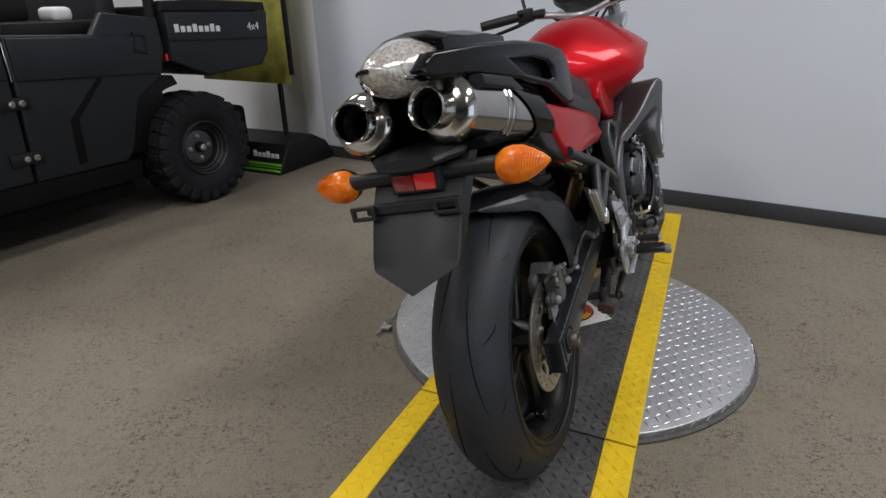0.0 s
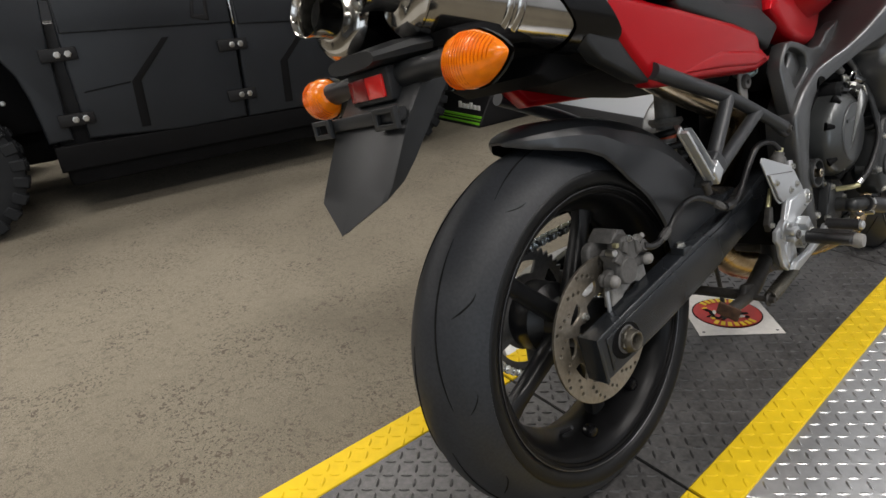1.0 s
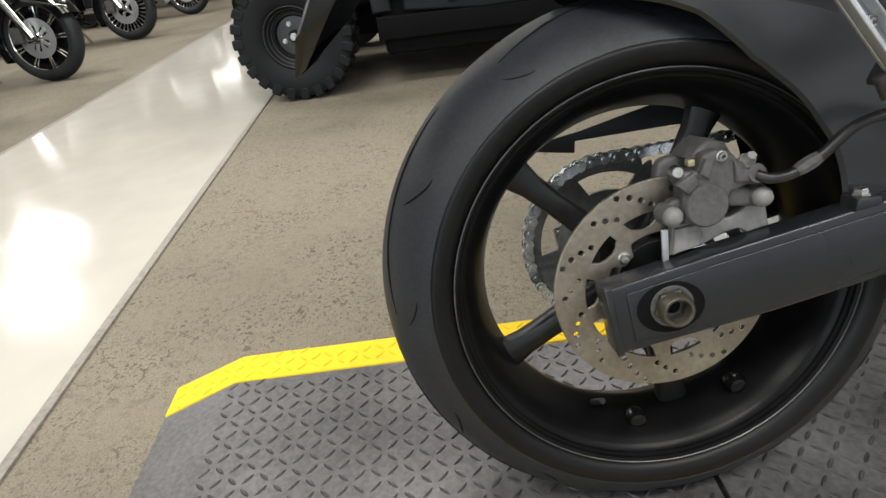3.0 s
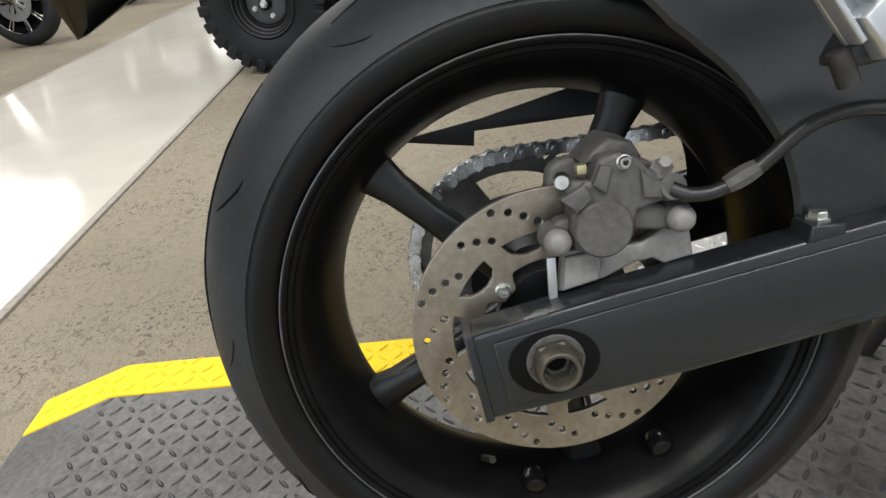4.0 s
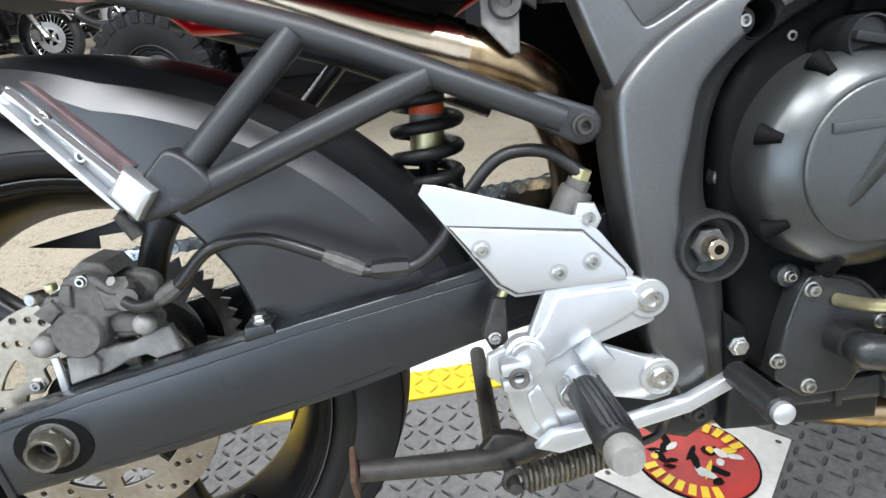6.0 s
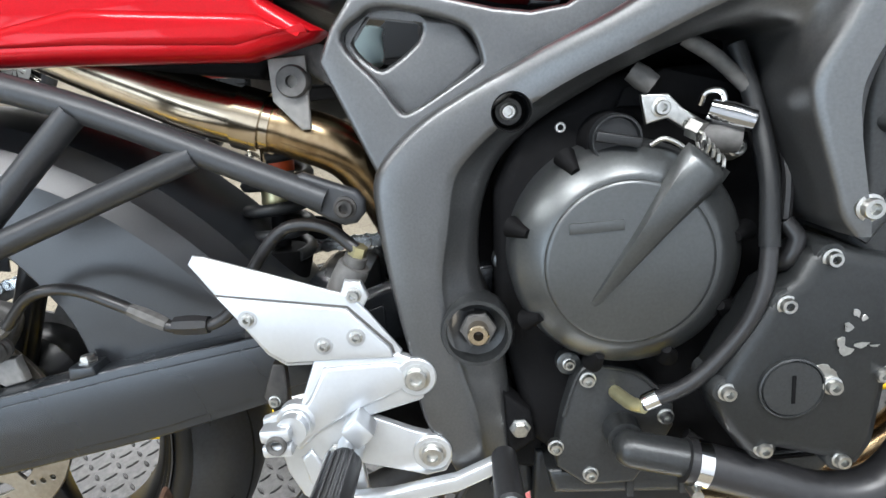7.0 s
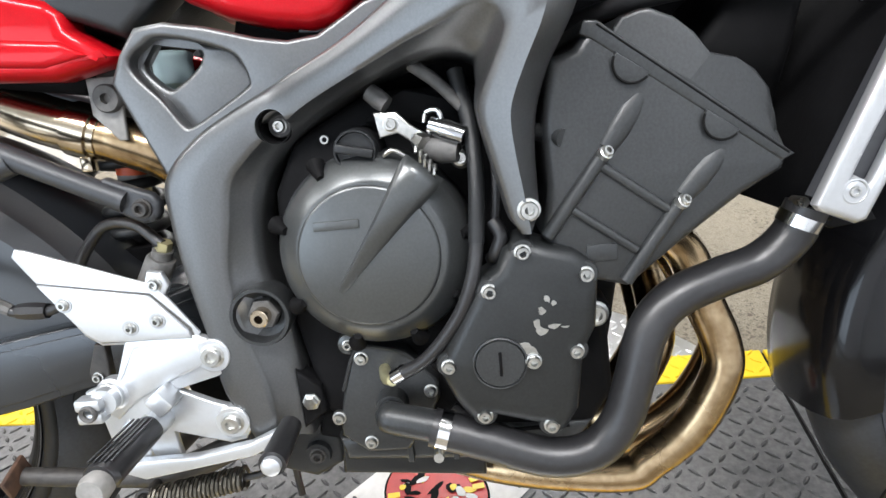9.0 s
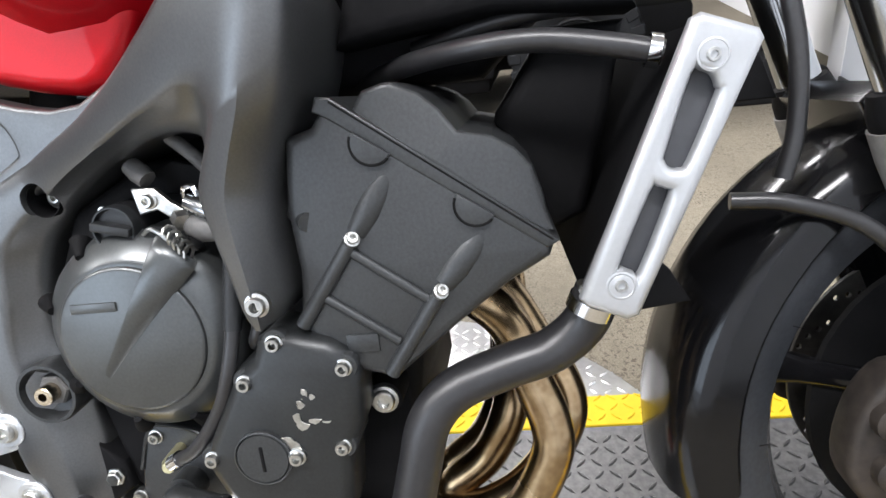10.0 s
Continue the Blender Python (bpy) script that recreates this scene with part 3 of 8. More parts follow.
FRAMEBOLT = bolt_mesh("frame_bolt", 0.0066, 0.006, STEEL)
BLACKBOLT = bolt_mesh("black_bolt", 0.007, 0.006, GRIMY)


def bolt(me, x, y, z, parent=None, way=(1, 0, 0)):
    return share("bolt", me, parent or bike, aim((x, y, z), way))


def wheel_spokes(centre, turns, inner, outer, w0, w1, thick):
    spokes = []
    for a in turns:
        rows = []
        for f in np.linspace(0, 1, 6):
            r = inner + (outer - inner) * f
            w = w0 + (w1 - w0) * f + (0.010 * max(0, f - 0.75) * 4 if f > 0.75 else 0)
            t = thick * (1.1 - 0.35 * f)
            ring = []
            for k in range(12):
                q = 2 * math.pi * k / 12
                cx = t * math.copysign(abs(math.cos(q)) ** 0.6, math.cos(q))
                cy = w * math.copysign(abs(math.sin(q)) ** 0.7, math.sin(q))
                ring.append(Vector((cx, r * math.cos(a) - cy * math.sin(a), r * math.sin(a) + cy * math.cos(a))) + Vector(centre))
            rows.append(ring)
        spokes.append(loft(rows))
    return spokes


def road_tyre_profile():
    """The rear tyre: a short flank, a sharp shoulder and a round crown."""
    half = [(0.2330, 0.0690), (0.2345, 0.0738), (0.2400, 0.0790), (0.2480, 0.0815), (0.2535, 0.0818), (0.2560, 0.0812), (0.2575, 0.0795), (0.2649, 0.0755),
            (0.2751, 0.0685), (0.2864, 0.0585), (0.2971, 0.0450), (0.3056, 0.0300), (0.3112, 0.0150), (0.3135, 0)]
    return half + [(r, -x) for r, x in half[-2::-1]]


def settle(bm):
    """Flatten the contact patch of a tyre on the track."""
    down = bike.matrix_basis.inverted()
    for v in bm.verts:
        w = bike.matrix_basis @ v.co
        if w.z < TOP + 0.0025:
            w.z = TOP + 0.0025
            v.co = down @ w
    return bm


def tyre_profile(hw, R, bead):
    half = [(bead, hw * 0.80), (bead + 0.012, hw * 0.90), (bead + 0.028, hw * 0.985), (bead + 0.038, hw), (R - 0.038, hw * 0.965),
            (R - 0.035, hw * 0.94), (R - 0.027, hw * 0.85), (R - 0.018, hw * 0.70), (R - 0.0095, hw * 0.50), (R - 0.003, hw * 0.26), (R, 0)]
    return half + [(r, -x) for r, x in half[-2::-1]]


def disc_rotor(R, ring, bolt_r, thick, n_bolts, start, windowed=False):
    """A drilled rotor with a scalloped carrier, in (y, z) round its axle."""
    holes = []
    for k in range(15):
        base = 2 * math.pi * k / 15
        for j, (dr, da) in enumerate(((0.12, 0.0), (0.34, 0.10), (0.56, 0.20), (0.74, 0.31))):
            if j == 3 and k % 2:
                continue
            r = ring + (R - ring) * dr + 0.002
            holes.append(circle(r * math.cos(base + da), r * math.sin(base + da), 0.0033, 8))
    # scalloped bore that runs in to a rounded lug at each bolt
    def bore(d):
        f = min(1.0, max(0.0, (abs(d) - 8) / 10))
        return bolt_r - 0.009 + (ring - 0.003 - bolt_r + 0.009) * f * f * (3 - 2 * f)

    def polar(r, degrees):
        return (r * math.cos(start + radians(degrees)), r * math.sin(start + radians(degrees)))

    if windowed:
        # an inner ring with a lug at each bolt, and two curved windows a sector between it and the braking ring
        def inner(d):
            f = min(1.0, max(0.0, (abs(d) - 7) / 9))
            return bolt_r - 0.008 + 0.013 * f * f * (3 - 2 * f)

        holes.append([polar(inner(d), 72 * k + d) for k in range(n_bolts) for d in range(-36, 36, 2)])
        for k in range(2 * n_bolts):
            mid = 36 * k + 6
            outer_arc = [polar(ring - 0.0025, mid + d) for d in (-13, -9, -5, 0, 5, 9, 11)]
            inner_arc = [polar(bolt_r + r, mid + d) for r, d in ((0.0200, 9), (0.0150, 4), (0.0125, -2), (0.0135, -8), (0.0185, -13))]
            holes.append(outer_arc + inner_arc)
    else:
        holes.append([polar(bore(d), 72 * k + d) for k in range(n_bolts) for d in range(-36, 36, 2)])
    return slab(circle(0, 0, R, 72), -thick / 2, thick / 2, 0.0008, holes, res=1)


def rear_wheel():
    rim_bm = lathe([(0.2190, 0.0655), (0.2215, 0.0668), (0.2225, 0.0690), (0.2262, 0.0698), (0.2272, 0.0722), (0.2300, 0.0738), (0.2325, 0.0732), (0.2335, 0.0715), (0.2335, 0.069), (0.226, 0.066), (0.222, 0.05), (0.222, -0.05), (0.226, -0.066),
                    (0.2335, -0.069), (0.2335, -0.0715), (0.231, -0.0735), (0.222, -0.070), (0.214, -0.058), (0.206, -0.05), (0.197, -0.03), (0.190, -0.016), (0.190, -0.004),
                    (0.196, 0.02), (0.205, 0.048), (0.2115, 0.056), (0.2145, 0.060)], 96, Matrix.Translation(AX), closed=True)
    wheel = part("rear_wheel", rim_bm, RIMBLACK, bike, "gloss black five-spoke cast rear wheel", 30)
    tyre = part("tyre", settle(lathe(road_tyre_profile(), 128, Matrix.Translation(AX))), FLANK, wheel, "black road tyre with thin slanted grooves", 40)
    crown = [(r + 0.0007, x * 1.006) for r, x in road_tyre_profile() if r > 0.2563]
    part("tread", settle(lathe([(0.2558, 0.0775)] + crown + [(0.2558, -0.0775)], 128, Matrix.Translation(AX), closed=True)), RUBBER, tyre, "scuffed grey-black tread", 30)
    turns = [radians(64.5 + 72 * k) for k in range(5)]
    for bm in wheel_spokes(AX, turns, 0.035, 0.203, 0.017, 0.0125, 0.017):
        part("spoke", bm, SPOKEBLACK, wheel)
    part("hub", lathe([(0.018, -0.09), (0.058, -0.088), (0.064, -0.078), (0.064, -0.034), (0.056, -0.026), (0.043, -0.015), (0.04, 0.04), (0.050, 0.056), (0.050, 0.069), (0.018, 0.07)], 40, Matrix.Translation(AX)), SPOKEBLACK, wheel, "black hub with its sprocket drum")
    # thin grey ring that stands in for the highlight on the rim lip
    part("rim_glint", tube([AX + Vector((0.0738, 0.2318 * math.cos(a), 0.2318 * math.sin(a))) for a in (2 * math.pi * k / 96 for k in range(96))], 0.0009, 6, 1, True), RIMGLINT, wheel)
    # slanted grooves over the crown, drawn as near-black strips lying on the rubber
    prof = road_tyre_profile()
    xs, rs = [p[1] for p in prof][-5:3:-1], [p[0] for p in prof][-5:3:-1]

    def on_tyre(x, a, lift=0.0010):
        r = float(np.interp(x, xs, rs)) + lift
        return AX + Vector((x * 1.003, r * math.cos(a), r * math.sin(a)))

    for k in range(6):
        a0 = 2 * math.pi * k / 6 + 0.25
        for side, off in ((1, 0.0), (-1, 0.52)):
            marks = ((0.018, 0.042, 0.0, 0.80, 0.0014), (0.064, 0.044, 0.22, 0.36, 0.0013), (0.070, 0.060, 0.72, 0.83, 0.0008))
            for xa, xb, da, db, w in marks:
                pts = [on_tyre(side * (xa + (xb - xa) * f * f), a0 + off + da + (db - da) * f) for f in np.linspace(0, 1, 13)]
                part("tread_groove", tube(pts, [w * 0.3, w, w, w, w * 0.3], 6, 1), DARKGAP, wheel)
    disc = part("brake_disc", disc_rotor(0.1220, 0.0895, 0.058, 0.005, 5, radians(137), True), DISCSTEEL, wheel, "drilled steel brake disc with light rust", 12)
    disc.location = AX + Vector((0.0750, 0, 0))
    for k in range(5):
        a = radians(137 + 72 * k)
        bolt(SOCKET, 0.0780, AX.y + 0.058 * math.cos(a), AX.z + 0.058 * math.sin(a), wheel)
    # valve stem and balance weight
    part("valve_stem", tube([AX + Vector((0.01, -0.072, -0.178)), AX + Vector((0.03, -0.064, -0.165))], 0.004, 8, 1), HOSE, wheel)
    for a in (-58, -97):
        c = AX + Vector((0.035, 0.196 * math.cos(radians(a)), 0.196 * math.sin(radians(a))))
        part("spoke_boss", lathe([(0, -0.012), (0.012, -0.010), (0.014, 0.0), (0.010, 0.008), (0, 0.011)], 16, Matrix.Translation(c)), BLACKGLOSS, wheel)
    return wheel


def chain_and_sprockets():
    SX, R1, R2 = -0.082, 0.112, 0.042
    front = Vector((SX, 0.575, 0.395))
    sprocket_outline = []
    teeth = 46
    for k in range(teeth * 4):
        a = 2 * math.pi * k / (teeth * 4)
        r = R1 + (-0.005, 0.001, 0.006, 0.001)[k % 4]
        sprocket_outline.append((r * math.cos(a), r * math.sin(a)))
    holes = []
    for k in range(5):
        base = 2 * math.pi * k / 5 + 0.3
        holes.append([(r * math.cos(a), r * math.sin(a)) for r, a in
                      [(0.094, base + s) for s in np.linspace(-0.42, 0.42, 7)] + [(0.070, base + s) for s in np.linspace(0.36, -0.36, 5)]])
    sprocket = part("sprocket", slab(sprocket_outline, -0.003, 0.003, 0.0008, holes, res=1), CALIPERGREY, bike, "toothed steel rear sprocket")
    sprocket.location = (SX, SPROCKET.y, SPROCKET.z)
    chain = part("chain", tube([(SX, SPROCKET.y + (R1 + 0.001) * math.cos(a), SPROCKET.z + (R1 + 0.001) * math.sin(a)) for a in np.linspace(radians(95), radians(265), 24)], 0.0035, 6, 1), CHAINSTEEL, bike, "steel drive chain")
    # way of the chain: round the rear sprocket, forward above and below
    d = front - SPROCKET - Vector((SX, 0, 0))
    base = math.atan2(d.z, d.y)
    off = math.acos((R1 - R2) / math.hypot(d.y, d.z))
    way = [(SPROCKET.y + R1 * math.cos(a), SPROCKET.z + R1 * math.sin(a)) for a in np.linspace(base + off, base - off + 2 * math.pi, 60)]
    way += [(front.y + R2 * math.cos(a), front.z + R2 * math.sin(a)) for a in np.linspace(base - off, base + off, 24)]
    way.append(way[0])
    seg = [math.dist(a, b) for a, b in zip(way, way[1:])]
    total = sum(seg)
    n = int(total / 0.015875) // 2 * 2
    pitch = total / n
    at = np.interp(np.arange(n) * pitch, np.concatenate([[0], np.cumsum(seg)]), [p[0] for p in way])
    up = np.interp(np.arange(n) * pitch, np.concatenate([[0], np.cumsum(seg)]), [p[1] for p in way])

    def link(width, fat):
        h = pitch / 2
        ring = [(h + 0.0076 * math.cos(a), 0.0076 * math.sin(a)) for a in np.linspace(-2.2, 2.2, 9)] + [(-h - 0.0076 * math.cos(a), 0.0076 * math.sin(a)) for a in np.linspace(2.2, -2.2, 9)][::1]
        bm = slab(ring, width - fat, width + fat, 0.0004, res=0)
        join(bm, slab(ring, -width - fat, -width + fat, 0.0004, res=0))
        for s in (-1, 1):
            join(bm, lathe([(0, -width - 0.003), (0.003, -width - 0.003), (0.003, width + 0.003), (0, width + 0.003)], 8, Matrix.Translation((0, s * h, 0))))
        return finish(bm, "link", CHAINSTEEL, 35)

    kinds = [link(0.0085, 0.0011), link(0.0060, 0.0011)]
    for i in range(n):
        j = (i + 1) % n
        mid = Vector((SX, (at[i] + at[j]) / 2, (up[i] + up[j]) / 2))
        turn = math.atan2(up[j] - up[i], at[j] - at[i])
        share("link", kinds[i % 2], chain, Matrix.Translation(mid) @ Matrix.Rotation(turn, 4, "X"))
    part("chain_guard", slab([(-0.115, 0.444), (-0.031, 0.430), (-0.029, 0.4455), (0.10, 0.4475), (0.30, 0.440), (0.42, 0.425), (0.42, 0.462), (0.25, 0.490), (0.09, 0.482), (-0.02, 0.458)], -0.102, -0.098, 0.001), PLASTIC, bike, "pointed black plastic chain guard")


def swingarm():
    arm = [(-0.064, 0.3235), (-0.053, 0.249), (0.11, 0.272), (0.278, 0.303), (0.39, 0.331), (0.46, 0.343), (0.53, 0.36), (0.62, 0.37), (0.62, 0.45), (0.53, 0.44),
           (0.402, 0.402), (0.240, 0.378), (0.045, 0.3445)]
    swing = part("swingarm", slab(arm, 0.090, 0.124, 0.0035), ARMGREY, bike, "satin grey box-section swingarm")
    part("face_panel", slab([(-0.046, 0.3175), (-0.038, 0.2610), (0.11, 0.2820), (0.276, 0.3130), (0.39, 0.342), (0.46, 0.357), (0.50, 0.367), (0.50, 0.419), (0.402, 0.392), (0.240, 0.368), (0.045, 0.3345)], 0.1235, 0.1264, 0.0012), ARMGREY, swing)
    part("arm", slab(arm, -0.124, -0.104, 0.0035), ARMGREY, swing)
    part("cross_brace", box(-0.104, 0.09, 0.40, 0.47, 0.33, 0.42, 0.012), ARMGREY, swing)
    part("end_cap", slab([(-0.068, 0.3245), (-0.057, 0.247), (-0.050, 0.2485), (-0.061, 0.3255)], 0.088, 0.126, 0.0015), ARMGREY, swing)
    # Recess drawn as a near-black plate; its shade is in the colour.
    part("axle_slot", slab([(-0.001 + 0.0355 * math.cos(w), 0.2965 + 0.028 * math.sin(w)) for w in (2 * math.pi * k / 32 for k in range(32))], 0.1262, 0.1276, 0.0006), CASE, swing)
    part("axle_washer", lathe([(0.008, 0.123), (0.0225, 0.123), (0.0225, 0.1285), (0.022, 0.129), (0.008, 0.129)], 32, Matrix.Translation((0, 0.0, 0.298)), closed=True), CALIPERGREY, swing)
    spot = Matrix.Translation((0, 0.0, 0.298)) @ pose(0, 0, 0, 12, 0, 0)
    nut = part("axle_nut", lathe([(0.0105, 0.120), (0.0195, 0.129), (0.0206, 0.1302), (0.0206, 0.1345), (0.0190, 0.1362), (0.0122, 0.1365)], 6, spot, closed=True), NUTSTEEL, swing, "dull bronze hex axle nut with an open bore", 25)
    part("crown", lathe([(0.0118, 0.130), (0.0182, 0.130), (0.0182, 0.1385), (0.0172, 0.1400), (0.0165, 0.1450), (0.0152, 0.1462), (0.0130, 0.1460), (0.0120, 0.1445)], 32, spot, closed=True), NUTSTEEL, nut, smooth=40)
    part("bore", lathe([(0, 0.1285), (0.0118, 0.1285)], 24, Matrix.Translation((0, 0.0, 0.298))), DARKGAP, swing)
    bolt(HEXBOLT, 0.112, 0.202, 0.382, swing, (0, 0, 1))
    part("hugger_foot", slab([(0.188, 0.368), (0.216, 0.372), (0.214, 0.381), (0.19, 0.381)], 0.1, 0.126, 0.002), ARMGREY, swing)
    return swing


def caliper():
    upper = [(0.014, 0.426), (0.024, 0.432), (0.036, 0.430), (0.042, 0.446), (0.056, 0.449), (0.070, 0.444), (0.078, 0.434), (0.094, 0.430), (0.099, 0.420), (0.088, 0.409), (0.070, 0.404), (0.066, 0.392), (0.058, 0.377), (0.040, 0.371), (0.024, 0.378), (0.019, 0.394), (0.022, 0.412)]
    cal = part("brake_caliper", slab(upper, 0.084, 0.113, 0.005, res=3), CALIPERGREY, bike, "dusty grey single-piston brake caliper")
    part("inner_half", slab([(0.012, 0.425), (0.03, 0.440), (0.09, 0.432), (0.1, 0.41), (0.07, 0.375), (0.02, 0.385)], 0.050, 0.068, 0.005, smooth=True), CALIPERGREY, cal)
    part("bridge", slab([(0.034, 0.440), (0.042, 0.449), (0.054, 0.457), (0.071, 0.452), (0.078, 0.440), (0.060, 0.436)], 0.050, 0.098, 0.004), CALIPERGREY, cal)
    part("piston_boss", lathe([(0, 0.105), (0.0225, 0.105), (0.0218, 0.1165), (0.0200, 0.1185), (0, 0.1188)], 44, Matrix.Translation((0, 0.0430, 0.3945))), CALIPERGREY, cal)
    part("pad_shoulder", slab([(0.012, 0.420), (0.030, 0.430), (0.036, 0.418), (0.024, 0.408)], 0.108, 0.118, 0.003), CALIPERGREY, cal)
    part("bracket", slab([(0.012, 0.340), (0.016, 0.373), (0.034, 0.374), (0.058, 0.372), (0.078, 0.373), (0.094, 0.383), (0.114, 0.384), (0.118, 0.358), (0.095, 0.353), (0.086, 0.359), (0.072, 0.357), (0.048, 0.347)], 0.084, 0.096, 0.0025), DUSTY, cal, "pale dusty caliper bracket")
    part("bracket_step", slab([(0.014, 0.342), (0.017, 0.370), (0.040, 0.372), (0.046, 0.362), (0.042, 0.348)], 0.094, 0.101, 0.0025), DUSTY, cal)
    part("bracket_tab", box(0.096, 0.100, 0.003, 0.010, 0.336, 0.371, 0.001), SILVER, cal, "bright steel tab")
    for y, z, r in ((0.0095, 0.3875, 0.0105), (0.1010, 0.3945, 0.0105)):
        boot = part("slide_boot", lathe([(0, 0.088), (r * 0.95, 0.088), (r * 1.15, 0.094), (r * 1.0, 0.098), (r * 1.15, 0.102), (r, 0.106), (r, 0.112)], 24, Matrix.Translation((0, y, z))), CALIPERGREY, cal, "ribbed rubber slide pin boot")
        part("boot_cap", lathe([(r, 0.108), (r * 0.98, 0.114), (r * 0.75, 0.119), (r * 0.4, 0.1215), (0, 0.122)], 24, Matrix.Translation((0, y, z))), DUSTY, boot, "pale rounded cap")
    part("slide_arm", slab([(0.064, 0.408), (0.080, 0.408), (0.096, 0.402), (0.100, 0.388), (0.088, 0.384), (0.068, 0.388)], 0.090, 0.106, 0.004), CALIPERGREY, cal)
    part("slide_arm", slab([(0.004, 0.394), (0.012, 0.402), (0.028, 0.404), (0.026, 0.384), (0.010, 0.380)], 0.090, 0.106, 0.004), CALIPERGREY, cal)
    bolt(SMALLSOCKET, 0.113, 0.059, 0.442, cal)
    part("casting_rib", slab([(0.036, 0.428), (0.042, 0.442), (0.050, 0.440), (0.046, 0.420)], 0.110, 0.1175, 0.002), CALIPERGREY, cal)
    part("casting_rib", slab([(0.070, 0.436), (0.078, 0.428), (0.090, 0.424), (0.086, 0.412), (0.072, 0.414)], 0.110, 0.117, 0.003), CALIPERGREY, cal)
    part("pad_pin", lathe([(0, -0.004), (0.0062, -0.004), (0.0062, 0.010), (0.005, 0.012), (0, 0.012)], 14, aim((0.106, 0.016, 0.432), (1, -0.2, 0.1))), STEEL, cal)
    part("pad_clip", box(0.104, 0.113, 0.026, 0.033, 0.436, 0.443, 0.001), ZINC, cal, "yellow zinc clip")
    part("bleed_nipple", lathe([(0, -0.006), (0.0085, -0.006), (0.0085, 0.004), (0.006, 0.006), (0.0045, 0.016), (0, 0.016)], 6, aim((0.106, 0.088, 0.431), (0.75, -0.1, 0.5))), DUSTY, cal, "pale hex bleed screw")
    part("banjo", lathe([(0, -0.005), (0.0098, -0.005), (0.0098, 0.005), (0, 0.005)], 18, aim((0.112, 0.093, 0.419), (0.9, 0.1, 0.3))), CALIPERGREY, cal)
    hose = [(0.116, 0.092, 0.419), (0.122, 0.104, 0.4145), (0.126, 0.122, 0.417), (0.129, 0.147, 0.431), (0.134, 0.180, 0.458), (0.137, 0.222, 0.462), (0.140, 0.268, 0.443), (0.140, 0.306, 0.421), (0.140, 0.345, 0.419),
            (0.142, 0.372, 0.436), (0.146, 0.40, 0.475), (0.150, 0.43, 0.502), (0.158, 0.465, 0.502), (0.163, 0.49, 0.482)]
    line = part("brake_hose", tube(hose, 0.0055, 10, 6), HOSE, bike, "black rubber rear brake hose")
    for a, b, r, m in ((hose[2], hose[3], 0.0075, CALIPERGREY), (hose[7], hose[8], 0.0095, HOSE), (hose[6], hose[7], 0.0072, CALIPERGREY)):
        part("hose_ferrule", tube([Vector(a).lerp(Vector(b), 0.15), Vector(a).lerp(Vector(b), 0.95)], [r * 0.85, r, r, r * 0.85], 8, 3), m, line)
    return cal


def hugger():
    th = [104, 100, 95, 88, 81, 74, 67, 60, 52, 43, 34, 24, 12]
    crest = [0.331, 0.333, 0.3335, 0.334, 0.335, 0.338, 0.343, 0.349, 0.357, 0.368, 0.380, 0.396, 0.415]
    edge = [0.328, 0.312, 0.299, 0.2868, 0.2745, 0.257, 0.242, 0.235, 0.230, 0.223, 0.219, 0.211, 0.200]
    wide = [0.012, 0.042, 0.070, 0.091, 0.099, 0.101, 0.102, 0.102, 0.102, 0.102, 0.102, 0.101, 0.10]
    rows = []
    for i in range(0, 49):
        f = i / 48 * (len(th) - 1)
        a, c, e, w = (float(np.interp(f, range(len(th)), v)) for v in (th, crest, edge, wide))
        a = radians(a)
        drop = min(0.05, (c - e) * 0.55)
        prof = [(w, e), (w * 1.0, e + (c - drop - e) * 0.5), (w * 0.985, c - drop), (w * 0.88, c - drop * 0.55), (w * 0.66, c - drop * 0.22), (w * 0.36, c - drop * 0.05), (0, c)]
        prof = prof + [(-x, r) for x, r in prof[-2::-1]]
        inner = [(x * 0.965, r - 0.004) for x, r in prof[::-1]]
        rows.append([SPROCKET + Vector((x, r * math.cos(a), r * math.sin(a))) for x, r in prof + inner])
    part("rear_hugger", loft(rows), HUGGER, bike, "matt black plastic rear wheel hugger fender", 20)


